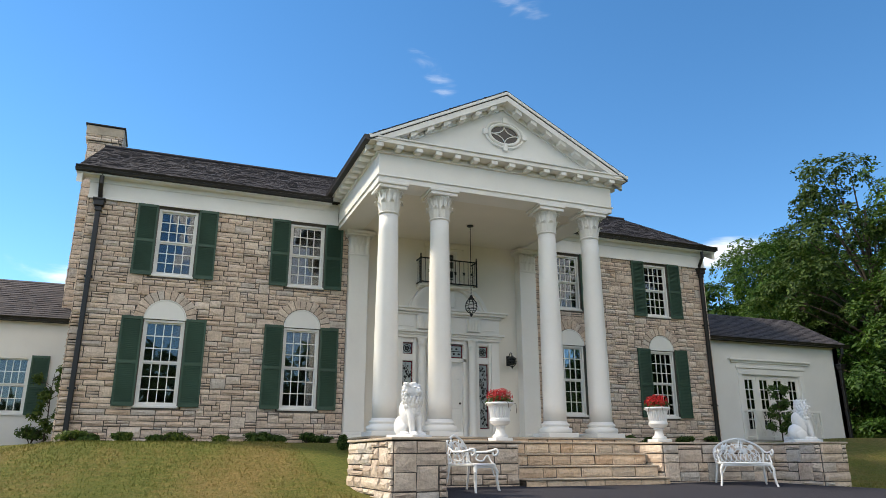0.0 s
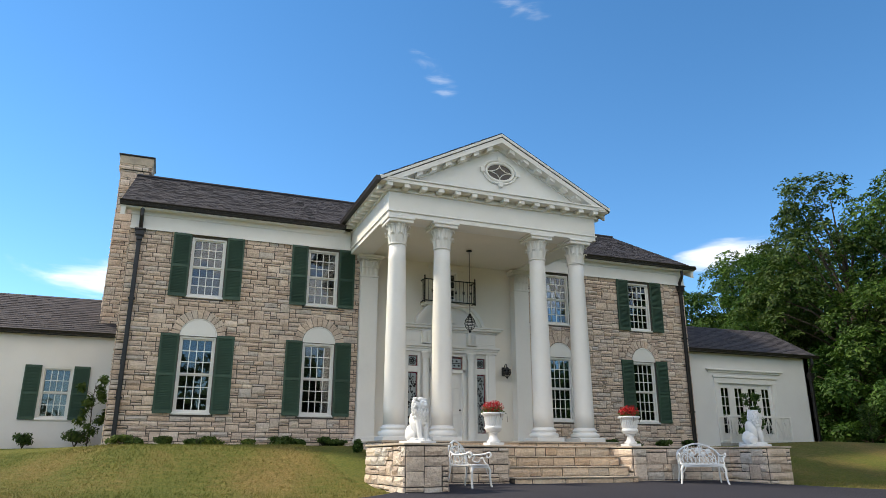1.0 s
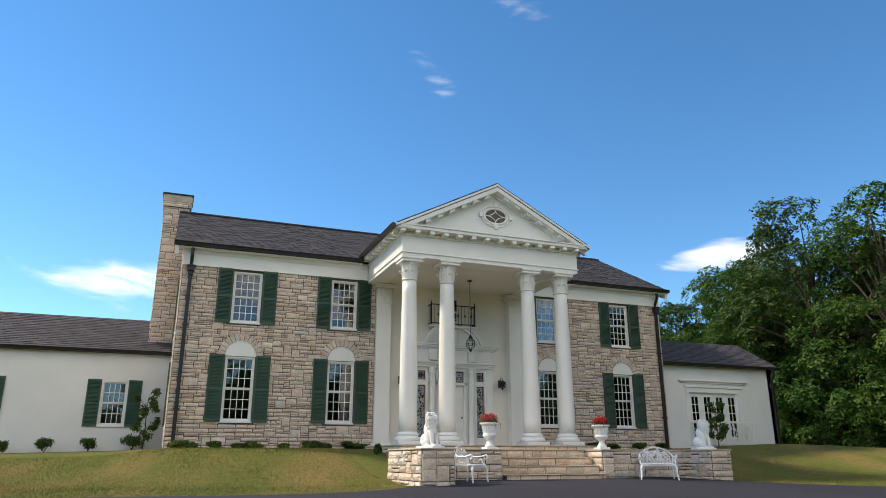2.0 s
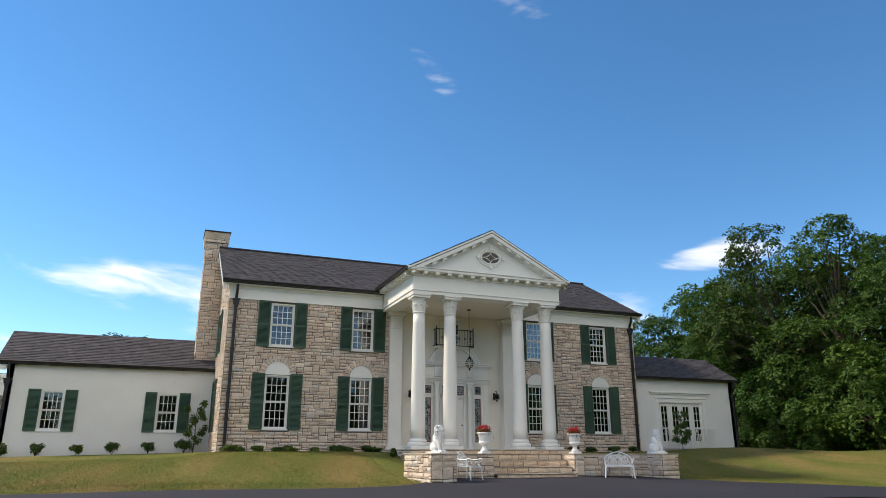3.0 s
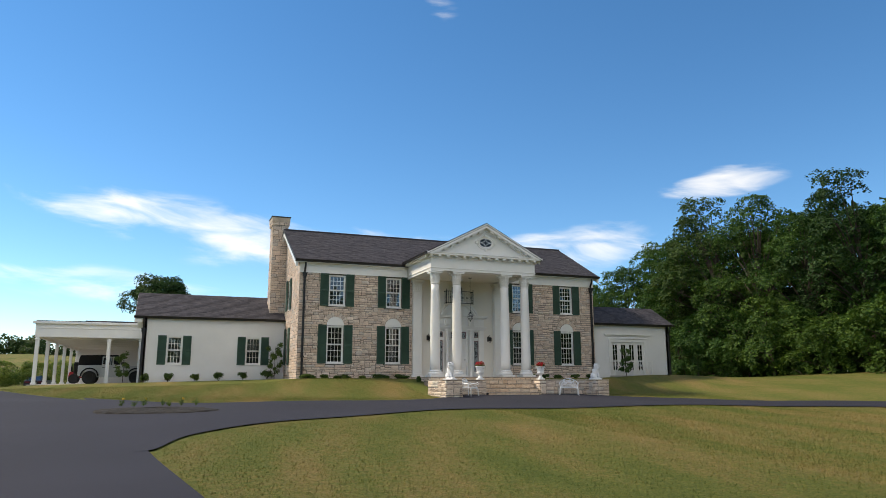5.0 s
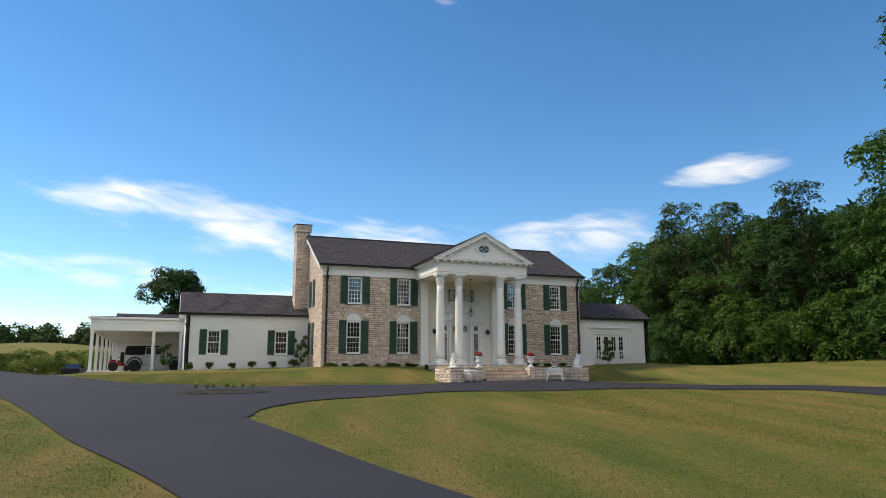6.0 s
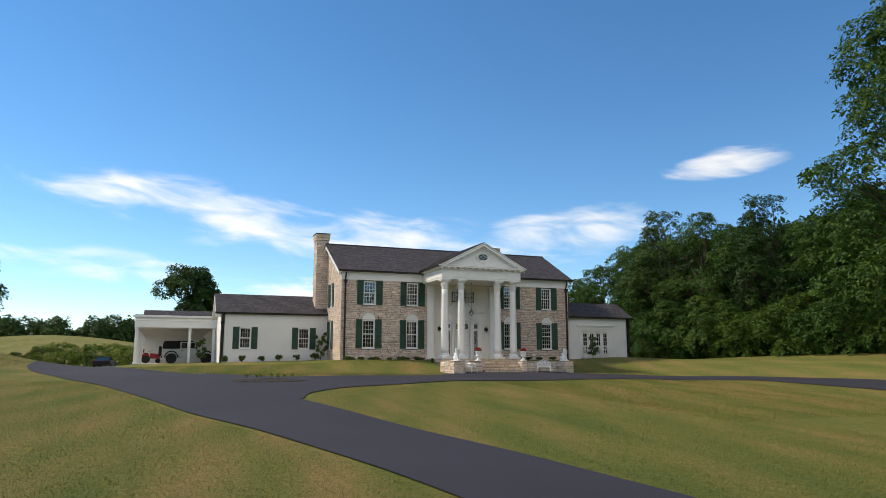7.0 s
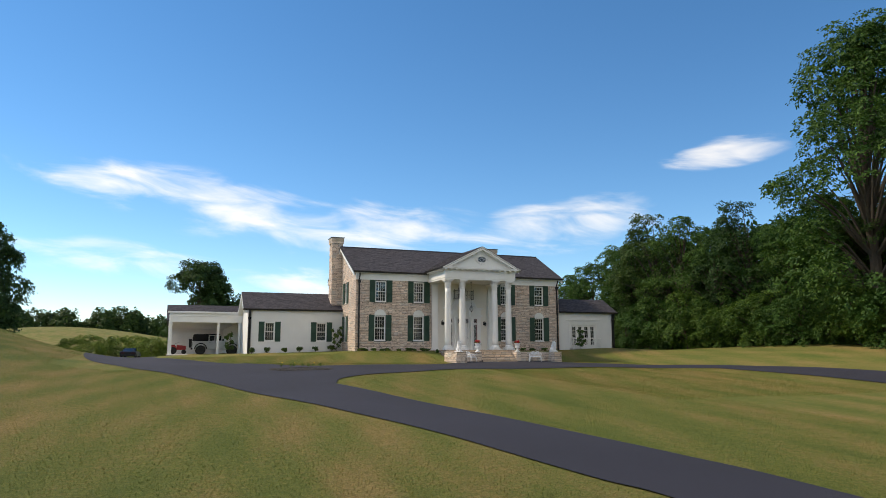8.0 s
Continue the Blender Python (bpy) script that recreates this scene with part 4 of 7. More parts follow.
def entablature():
    root = thing("portico_entablature", (PW0, FY, 6.80), "white painted portico entablature and pediment with block modillions", "portico", kind="structure")
    w, d = PW1 - PW0, 18.0 - FY

    def ring(name, z0, z1, outset, thick, material=TRIM):
        o = outset
        part(name, boxes((-o, w + o, -o, -o + thick, z0, z1), bevel=0.006), material, root)
        part(name, boxes((-o, -o + thick, -o + thick, d, z0, z1), bevel=0.006), material, root)
        part(name, boxes((w + o - thick, w + o, -o + thick, d, z0, z1), bevel=0.006), material, root)
    ring("architrave", 0.0, 0.13, 0.0, 0.62)
    ring("architrave_band", 0.12, 0.155, 0.035, 0.30)
    ring("frieze", 0.13, 0.81, 0.0, 0.30)
    ring("bed_moulding", 0.66, 0.72, 0.05, 0.20)
    ring("corona", 0.80, 0.90, 0.30, 0.60)
    ring("corona_lip", 0.90, 0.935, 0.335, 0.60)
    n = 14
    for i in range(n):
        x = -0.14 + (w + 0.10 - 0.16) * i / (n - 1)
        part("modillion", boxes((x, x + 0.16, -0.28, 0.06, 0.70, 0.80), bevel=0.012), TRIM, root)
    for side in (0, 1):
        for i in range(10):
            y = 0.18 + i * 0.37
            x0 = -0.28 if side == 0 else w - 0.06
            part("modillion", boxes((x0, x0 + 0.34, y, y + 0.16, 0.70, 0.80), bevel=0.012), TRIM, root)
    # pediment
    cx, base, top = PC - PW0, 0.935, PA - 6.80 - 0.14
    half = cx + 0.33
    bm = bmesh.new()
    prism(bm, [(cx - half + 0.1, base), (cx + (PX1 - PC) - 0.1, base), (cx, top)], 0.0, 0.12)
    part("tympanum", bm, WHITE, root)
    slope = (PA - PE) / (PC - PX0)
    for s in (-1, 1):
        def rake(name, o0, o1, y0, y1, material=TRIM):
            run = (PC - PX0) if s < 0 else (PX1 - PC)
            bm = bmesh.new()
            zl, zr = PE - 6.80 + o0, PA - 6.80 + o0
            low = max(zl, 0.84)
            xb = cx + s * run * (zr - low) / (zr - zl)
            prism(bm, [(cx, zr), (cx, PA - 6.80 + o1), (cx + s * run, PE - 6.80 + o1), (cx + s * run, low), (xb - s * 0.002, low)], y0, y1)
            part(name, bm, material, root)
        rake("raking_cornice", -0.27, -0.03, -0.318, 0.02)
        rake("raking_lip", -0.10, -0.03, -0.345, -0.319)
        rake("raking_bed", -0.38, -0.27, -0.06, 0.02)
        for i in range(7):
            t = 0.10 + 0.118 * i
            x = cx + s * t * half
            z = PA - 6.80 - slope * t * half - 0.27
            bm = bmesh.new()
            prism(bm, [(x - 0.08, z + s * 0.08 * slope), (x + 0.08, z - s * 0.08 * slope), (x + 0.08, z - s * 0.08 * slope - 0.10), (x - 0.08, z + s * 0.08 * slope - 0.10)], -0.27, -0.06)
            part("modillion", bm, TRIM, root)
    # oval window
    ov = part("oval_window", bmesh.new(), BLACK, root, "oval window with a four-pointed tracery")
    bm = bmesh.new()
    oz = 8.44 - 6.80
    prism(bm, [(cx + 0.05 + 0.36 * cos(2 * pi * k / 32), oz + 0.22 * sin(2 * pi * k / 32)) for k in range(32)], -0.012, -0.004)
    bm.to_mesh(ov.data)
    bm.free()
    ov.data.materials.clear()
    ov.data.materials.append(GLASSDARK)
    bm = bmesh.new()
    for r, ry, t in ((0.41, 0.265, 0.045), (0.50, 0.345, 0.035)):
        tube(bm, [(cx + 0.05 + r * cos(2 * pi * k / 40), -0.02, oz + ry * sin(2 * pi * k / 40)) for k in range(41)], t, 8)
    part("oval_frame", bm, TRIM, ov)
    for a in range(4):
        t = a * pi / 2
        x, z = cx + 0.05 + 0.53 * cos(t), oz + 0.37 * sin(t)
        part("keystone", boxes((x - 0.065, x + 0.065, -0.085, -0.0, z - 0.075, z + 0.075), bevel=0.012), TRIM, ov)
    bm = bmesh.new()
    for qx in (-1, 1):
        for qz in (-1, 1):
            tube(bm, [(cx + 0.05 + qx * 0.36 * (1 - sin(pi / 2 * k / 8)) , -0.02, oz + qz * 0.22 * (1 - cos(pi / 2 * k / 8))) for k in range(9)], 0.014, 6)
    part("tracery", bm, TRIM, ov)
    return root


GLASSDARK = plain("dark_glazing", (0.012, 0.014, 0.017), 0.08, var=0.2, bump=0.0)
entablature()
bm = boxes((PW0 + 0.3, PW1 - 0.3, FY + 0.3, 18.15, 6.86, 6.98))
tagged(obj("ceiling", bm, CREAM), "cream painted portico ceiling", "ceiling", kind="structure")
bm = bmesh.new()
prism(bm, [(PX0 + 0.15, PE - 0.12), (PX1 - 0.15, PE - 0.12), (PC, PA - 0.3)], 17.5, 17.6)
tagged(obj("wall_attic", bm, WHITE), "white boarding at the back of the portico gable", "wall", kind="structure")

CAP = {}


def leaf_ring(bm, n, r0, z0, h, flare, w, turn):
    """A ring of curling acanthus leaves."""
    for i in range(n):
        a = 2 * pi * (i + turn) / n
        prof = [(r0, 0.0, 1.0), (r0 + flare * 0.15, h * 0.35, 1.1), (r0 + flare * 0.35, h * 0.7, 0.95), (r0 + flare * 0.8, h * 0.95, 0.7), (r0 + flare * 1.15, h * 0.92, 0.45), (r0 + flare * 1.2, h * 0.8, 0.2)]
        rows = []
        for r, z, s in prof:
            row = []
            for k in (-1, -0.5, 0, 0.5, 1):
                bulge = 0.016 * (1 - abs(k)) + (0.008 if abs(k) == 0.5 else 0)
                t = k * w * s / 2
                row.append(bm.verts.new(((r + bulge) * cos(a) - t * sin(a), (r + bulge) * sin(a) + t * cos(a), z0 + z)))
            rows.append(row)
        for p, q in zip(rows, rows[1:]):
            for k in range(4):
                bm.faces.new((p[k], p[k + 1], q[k + 1], q[k]))


def column(x):
    if CAP:
        return copy_thing(CAP["c"], pose(x, CY, FLOOR_Z))
    root = thing("column", (x, CY, FLOOR_Z), "tall smooth white column with an acanthus capital", "column", "portico columns")
    h = 6.80 - FLOOR_Z
    part("plinth", boxes((-0.38, 0.38, -0.38, 0.38, 0, 0.10), bevel=0.01), WHITE, root)
    bm = bmesh.new()
    lathe(bm, [(0.36, 0.10)] + [(0.335 + 0.045 * cos(radians(t)), 0.16 + 0.06 * sin(radians(t))) for t in range(-80, 91, 20)] + [(0.31, 0.225), (0.30, 0.25)] + [(0.295 + 0.03 * cos(radians(t)), 0.285 + 0.03 * sin(radians(t))) for t in range(-70, 91, 20)] + [(0.285, 0.325), (0.268, 0.36)], 40)
    part("base", bm, WHITE, root, smooth=True)
    bm = bmesh.new()
    prof = []
    for k in range(13):
        t = k / 12
        prof.append((0.262 - 0.048 * t ** 1.6, 0.36 + (h - 0.70 - 0.36) * t))
    lathe(bm, prof, 40)
    part("shaft", bm, WHITE, root, smooth=True)
    bm = bmesh.new()
    lathe(bm, [(0.215, 0)] + [(0.225 + 0.02 * cos(radians(t)), 0.03 + 0.022 * sin(radians(t))) for t in range(-90, 91, 30)] + [(0.212, 0.06)], 32, (0, 0, h - 0.70))
    part("astragal", bm, WHITE, root, smooth=True)
    bm = bmesh.new()
    lathe(bm, [(0.20, 0), (0.20, 0.2), (0.215, 0.36), (0.26, 0.46), (0.28, 0.50)], 32, (0, 0, h - 0.64))
    part("bell", bm, WHITE, root, smooth=True)
    bm = bmesh.new()
    leaf_ring(bm, 8, 0.205, h - 0.64, 0.27, 0.10, 0.16, 0)
    part("lower_leaves", bm, WHITE, root)
    bm = bmesh.new()
    leaf_ring(bm, 12, 0.21, h - 0.46, 0.32, 0.10, 0.10, 0.5)
    part("upper_leaves", bm, WHITE, root)
    part("abacus", boxes((-0.33, 0.33, -0.33, 0.33, h - 0.14, h - 0.06), (-0.36, 0.36, -0.36, 0.36, h - 0.06, h), bevel=0.012), WHITE, root)
    CAP["c"] = root
    return root


for x in COLS:
    column(x)


def pilaster(x0, x1):
    root = thing("pilaster", (x0, FRONT, FLOOR_Z - 0.1), "square white pilaster with a leafy capital against the wall", "pilaster", "pilasters")
    w, h, y = x1 - x0, 6.80 - FLOOR_Z + 0.1, -0.16
    part("base", boxes((-0.09, w + 0.09, y - 0.08, 0.2, 0, 0.12), (-0.06, w + 0.06, y - 0.05, 0.2, 0.12, 0.22), (-0.03, w + 0.03, y - 0.03, 0.2, 0.22, 0.30), bevel=0.012), WHITE, root)
    part("shaft", boxes((0, w, y, 0.2, 0.30, h - 0.68), bevel=0.008), WHITE, root)
    bm = bmesh.new()
    box(bm, 0.01, w - 0.01, y + 0.01, 0.2, h - 0.62, h - 0.14)
    part("bell", bm, WHITE, root)
    part("necking", boxes((-0.02, w + 0.02, y - 0.02, 0.2, h - 0.68, h - 0.62), bevel=0.01), WHITE, root)
    bm = bmesh.new()
    for row, (n, z, hh, fl) in enumerate(((4, h - 0.62, 0.27, 0.07), (5, h - 0.44, 0.30, 0.10))):
        for i in range(n):
            cx = w * (i + 0.5) / n
            lw = w / n * 0.92
            prof = [(0.0, 0.0, 1.0), (0.015, hh * 0.4, 1.05), (fl * 0.4, hh * 0.75, 0.9), (fl, hh * 0.97, 0.6), (fl * 1.15, hh * 0.85, 0.25)]
            rows = [[bm.verts.new((cx + k * lw * s / 2, y - o - 0.012 * (1 - abs(k)), z + zz)) for k in (-1, 0, 1)] for o, zz, s in prof]
            for p, q in zip(rows, rows[1:]):
                for k in range(2):
                    bm.faces.new((p[k], p[k + 1], q[k + 1], q[k]))
            for sx in (0, 1):
                if i < 2:
                    xx = 0.01 if sx == 0 else w - 0.01
                    sg = -1 if sx == 0 else 1
                    cy = y + 0.09 + i * 0.11
                    rows = [[bm.verts.new((xx + sg * (o + 0.01 * (1 - abs(k))), cy + k * 0.05 * s, z + zz)) for k in (-1, 0, 1)] for o, zz, s in prof]
                    for p, q in zip(rows, rows[1:]):
                        for k in range(2):
                            bm.faces.new((p[k], p[k + 1], q[k + 1], q[k]))
    part("leaves", bm, WHITE, root)
    part("abacus", boxes((-0.10, w + 0.10, y - 0.12, 0.2, h - 0.14, h - 0.08), (-0.13, w + 0.13, y - 0.15, 0.2, h - 0.08, h - 0.0), bevel=0.012), WHITE, root)
    return root


pil = pilaster(3.94, 4.47)
copy_thing(pil, pose(9.06, FRONT, FLOOR_Z - 0.1))

# wall under the portico, with the doorway and the balcony door
bm = holed_wall(bmesh.new(), 3.93, 9.61, 0.9, 7.5, 18.15, 18.40, [(5.55, 8.15, 1.30, 4.35), (6.38, 7.20, 5.55, 6.62)])
tagged(obj("wall_portico", bm, CREAM), "cream painted wall under the portico", "wall", kind="structure")

# ---------------------------------------------------------------- terrace and steps
TX0, TX1, TFY, PFY = 2.46, 11.28, 10.75, 9.05
RX0, RFY = 10.60, 9.68          # the east pier
SX0, SX1 = 5.19, 8.03


def terrace():
    root = thing("terrace", (0, 0, 0), "raised limestone terrace with two projecting piers and a flight of steps", "terrace", kind="structure")
    bm = bmesh.new()
    e = 0.03
    box(bm, TX0 + e, 3.25 - e, PFY + e, 11.4, -0.2, TERR_Z - 0.05)
    box(bm, RX0 + e, TX1 - e, RFY + e, 11.4, -0.2, TERR_Z - 0.05)
    box(bm, 3.25 - e, SX0 - e, TFY + e, 14.0, -0.2, TERR_Z - 0.05)
    box(bm, SX1 + e, RX0 + e, TFY + e, 14.0, -0.2, TERR_Z - 0.05)
    box(bm, SX0 - e, SX1 + e, 11.75, 14.0, -0.2, TERR_Z - 0.05)
    box(bm, 3.45, TX0 + 0.9, 11.4, 14.0, -0.2, TERR_Z - 0.05)
    box(bm, RX0, TX1 - 0.3, 11.4, 14.0, -0.2, TERR_Z - 0.05)
    part("core", bm, MORTAR, root)
    no = lambda u, v: False
    z0, h = 0.0, TERR_Z - 0.045
    faces = [((TX0 + e, PFY + e, z0), 0, 3.25 - TX0 - 2 * e, 0), ((RX0 + e, RFY + e, z0), 0, TX1 - RX0 - 2 * e, 1),
             ((TX0 + e, 11.4, z0), -90, 11.4 - PFY - e, 2), ((RX0 + e, TFY + e, z0), -90, TFY - RFY, 3),
             ((3.25 - e, PFY + e, z0), 90, TFY - PFY, 4), ((TX1 - e, RFY + e, z0), 90, 11.4 - RFY - e, 5),
             ((3.25 - e, TFY + e, z0), 0, SX0 - 3.25, 6), ((SX1 + e, TFY + e, z0), 0, RX0 - SX1, 7),
             ((SX1 + e, 11.75, z0), -90, 11.75 - TFY - e, 8), ((SX0 - e, TFY + e, z0), 90, 11.75 - TFY - e, 9)]
    for o, rz, w, k in faces:
        lay_stones(root, o, rz, w, h, no, 500 + k * 3, 70, uw=0.105, uh=0.079, material=STONE_PALE)
    # coping slabs
    cop = [(TX0 - 0.01, 3.26, PFY - 0.01, 11.4), (RX0 - 0.02, TX1 + 0.01, RFY - 0.01, 11.4), (3.264, SX0 + 0.01, TFY - 0.01, 12.2), (SX1 - 0.01, RX0 - 0.024, TFY - 0.01, 12.2)]
    r = random.Random(3)
    for x0, x1, y0, y1 in cop:
        along_x = (x1 - x0) > (y1 - y0)
        a, b = (x0, x1) if along_x else (y0, y1)
        t = a
        while t < b - 0.05:
            s = min(b, t + r.uniform(0.5, 0.8))
            if b - s < 0.25:
                s = b
            q = (t + 0.003, s - 0.003, y0, y1) if along_x else (x0, x1, t + 0.003, s - 0.003)
            part("coping_slab", boxes((*q, TERR_Z - 0.035, TERR_Z + r.uniform(-0.004, 0.004)), bevel=0.008), FLAG, root)
            t = s
    part("paving", boxes((3.5, 10.4, 11.75, 14.0, TERR_Z - 0.05, TERR_Z - 0.012)), FLAG, root)
    # steps: block risers with thin treads
    rise = (TERR_Z - DRIVE_Z) / 4
    for k in range(4):
        y0 = TFY - 0.20 + k * 0.32
        z = DRIVE_Z + rise * k
        step = part("step", boxes((SX0 - 0.0 + e, SX1 - e, y0 + 0.05, 11.9, z - 0.15, z + rise - 0.04)), MORTAR, root)
        lay_stones(step, (SX0 + 0.012, y0 + 0.05, z - (0.08 if k == 0 else 0)), 0, SX1 - SX0 - 0.024, rise - 0.024 + (0.08 if k == 0 else 0), no, 600 + k, 40, uw=0.12, uh=0.165, material=STONE_BUFF)
        t = SX0 + 0.01
        while t < SX1 - 0.05:
            s = min(SX1 - 0.01, t + r.uniform(0.6, 0.95))
            if SX1 - s < 0.3:
                s = SX1 - 0.01
            part("tread", boxes((t, s - 0.005, y0 - 0.004, y0 + 0.36, z + rise - 0.026, z + rise + r.uniform(-0.003, 0.003)), bevel=0.008), FLAG, root)
            t = s
    # portico floor
    part("floor_core", boxes((3.56, 9.90, 13.95, 18.15, 0.6, FLOOR_Z - 0.04)), MORTAR, root)
    lay_stones(root, (3.56, 13.95, TERR_Z - 0.02), 0, 6.34, FLOOR_Z - TERR_Z - 0.02, no, 700, 30, uw=0.16, uh=0.12, material=STONE_BUFF)
    lay_stones(root, (3.56, 18.0, 0.9), -90, 4.05, FLOOR_Z - 0.94, no, 701, 60, uw=0.14, uh=0.09)
    part("floor_slab", boxes((3.53, 9.93, 13.90, 18.15, FLOOR_Z - 0.04, FLOOR_Z), bevel=0.008), FLAG, root)


terrace()

# ---------------------------------------------------------------- the entrance
DC = 6.85       # the doorway's middle


def entrance():
    root = thing("door_2", (DC, 18.15, FLOOR_Z), "white panelled front door with sidelights under a segmental pediment", "front door", kind="structure")
    y = 0.0
    # door leaf with raised panels
    leaf = part("door_leaf", boxes((-0.50, 0.50, y + 0.10, y + 0.15, 0.03, 2.12)), TRIM, root)
    for x0, x1 in ((-0.42, -0.04), (0.04, 0.42)):
        for z0, z1 in ((0.15, 0.75), (0.85, 1.55), (1.65, 2.02)):
            bm = boxes((x0, x1, y + 0.085, y + 0.105, z0, z1), bevel=0.012)
            part("panel", bm, TRIM, leaf)
    bm = bmesh.new()
    lathe(bm, [(0.0, 0), (0.028, 0.01), (0.032, 0.03), (0.02, 0.05), (0.0, 0.055)], 12)
    bmesh.ops.rotate(bm, verts=bm.verts[:], matrix=Matrix.Rotation(radians(90), 3, "X"))
    bmesh.ops.translate(bm, verts=bm.verts[:], vec=(0.43, y + 0.10, 1.0))
    part("door_knob", bm, RIM, leaf)
    part("door_frame", boxes((-0.60, -0.50, y - 0.02, y + 0.2, 0, 2.22), (0.50, 0.60, y - 0.02, y + 0.2, 0, 2.22), (-0.60, 0.60, y - 0.02, y + 0.2, 2.12, 2.22), (-0.60, 0.60, y - 0.02, y + 0.2, 2.62, 2.72), (-0.60, -0.50, y - 0.02, y + 0.2, 2.22, 2.62), (0.50, 0.60, y - 0.02, y + 0.2, 2.22, 2.62), bevel=0.006), TRIM, root)
    part("threshold", boxes((-0.60, 0.60, y - 0.10, y + 0.12, 0, 0.03)), FLAG, root)

    def leaded(x0, x1, z0, z1, vine):
        p = part("stained_glass", boxes((x0 + 0.03, x1 - 0.03, y + 0.08, y + 0.09, z0 + 0.03, z1 - 0.03)), FROST, root, "leaded glass with a dark vine and red border")
        part("red_border", boxes((x0, x0 + 0.03, y + 0.07, y + 0.10, z0, z1), (x1 - 0.03, x1, y + 0.07, y + 0.10, z0, z1), (x0 + 0.03, x1 - 0.03, y + 0.07, y + 0.10, z0, z0 + 0.03), (x0 + 0.03, x1 - 0.03, y + 0.07, y + 0.10, z1 - 0.03, z1)), LEADED, p)
        r = random.Random(int(x0 * 100 + z0 * 10))
        bm = bmesh.new()
        cx = (x0 + x1) / 2
        if vine:
            n = 22
            pts = [(cx + 0.055 * sin(k * 1.1), y + 0.075, z0 + 0.05 + (z1 - z0 - 0.1) * k / n) for k in range(n + 1)]
            tube(bm, pts, 0.009, 5)
            for k in range(1, n):
                for s in (-1, 1):
                    if r.random() < 0.7:
                        a = r.uniform(0, 6.28)
                        c = Vector(pts[k]) + Vector((s * r.uniform(0.04, 0.075), -0.004, r.uniform(-0.02, 0.02)))
                        rad = r.uniform(0.025, 0.045)
                        bm.faces.new([bm.verts.new(c + Vector((rad * cos(a + q * pi / 3) * (1 if q % 2 else 0.75), 0, rad * sin(a + q * pi / 3)))) for q in range(6)])
        else:
            cz = (z0 + z1) / 2
            tube(bm, [(cx + 0.10 * cos(2 * pi * k / 20), y + 0.075, cz + 0.10 * sin(2 * pi * k / 20)) for k in range(21)], 0.012, 5)
            for q in range(5):
                a = 2 * pi * q / 5
                c = Vector((cx + 0.045 * cos(a), y + 0.072, cz + 0.045 * sin(a)))
                bm.faces.new([bm.verts.new(c + Vector((0.035 * cos(t * pi / 3), 0, 0.035 * sin(t * pi / 3)))) for t in range(6)])
            if x1 - x0 > 0.5:
                tube(bm, [(x0 + 0.05, y + 0.075, cz), (x1 - 0.05, y + 0.075, cz)], 0.01, 5)
                for q in range(12):
                    c = Vector((x0 + 0.1 + (x1 - x0 - 0.2) * q / 11, y + 0.072, cz + 0.07 * (-1) ** q))
                    bm.faces.new([bm.verts.new(c + Vector((0.04 * cos(t * pi / 3), 0, 0.03 * sin(t * pi / 3)))) for t in range(6)])
        part("leading", bm, IRON, p)
    leaded(-0.50, 0.50, 2.24, 2.60, False)
    for s in (-1, 1):
        a, b = (0.98, 1.28) if s > 0 else (-1.28, -0.98)
        leaded(a, b, 0.32, 2.10, True)
        leaded(a, b, 2.28, 2.60, False)
        xs = (0.90, 0.98, 1.28, 1.36) if s > 0 else (-1.36, -1.28, -0.98, -0.90)
        part("sidelight_frame", boxes((xs[0], xs[1], y - 0.02, y + 0.16, 0, 2.72), (xs[2], xs[3], y - 0.02, y + 0.16, 0, 2.72), (xs[1], xs[2], y - 0.01, y + 0.16, 0, 0.32), (xs[1], xs[2], y - 0.01, y + 0.16, 2.10, 2.28), (xs[1], xs[2], y - 0.01, y + 0.16, 2.60, 2.72), bevel=0.005), TRIM, root)
        # engaged columns
        cx = s * 0.75
        col = part("engaged_column", bmesh.new(), WHITE, root)
        bm = bmesh.new()
        lathe(bm, [(0.15, 0.0), (0.15, 0.07), (0.13, 0.09), (0.14, 0.13), (0.115, 0.16), (0.112, 0.5), (0.10, 2.35), (0.095, 2.5), (0.12, 2.53), (0.12, 2.57), (0.11, 2.6), (0.14, 2.66), (0.15, 2.72)], 24, (cx, y - 0.10, 0))
        bm.to_mesh(col.data)
        bm.free()
        col.data.shade_smooth()
        part("outer_pilaster", boxes((s * 1.36 - (0 if s > 0 else 0.24), s * 1.36 + (0.24 if s > 0 else 0), y - 0.05, y, 0, 2.72), bevel=0.006), TRIM, root)
        part("impost_block", boxes((cx - 0.17, cx + 0.17, y - 0.27, y, 2.95, 3.34), bevel=0.01), TRIM, root)
        for q in range(5):
            part("reed", boxes((cx - 0.10 + q * 0.045, cx - 0.075 + q * 0.045, y - 0.29, y - 0.27, 2.99, 3.30), bevel=0.004), TRIM, root)
        part("side_panel_moulding", boxes((s * 1.0 - 0.02 if s > 0 else -1.55, 1.55 if s > 0 else -0.98, y - 0.11, y - 0.09, 3.02, 3.05), bevel=0.004), TRIM, root)
    part("spandrel", boxes((-0.90, -0.60, y + 0.03, y + 0.16, 0, 2.72), (0.60, 0.90, y + 0.03, y + 0.16, 0, 2.72)), TRIM, root)
    part("architrave", boxes((-1.64, 1.64, y - 0.10, y + 0.05, 2.72, 2.80), (-1.67, 1.67, y - 0.14, y + 0.05, 2.80, 2.86), (-1.72, 1.72, y - 0.20, y + 0.05, 2.86, 2.93), bevel=0.008), TRIM, root)
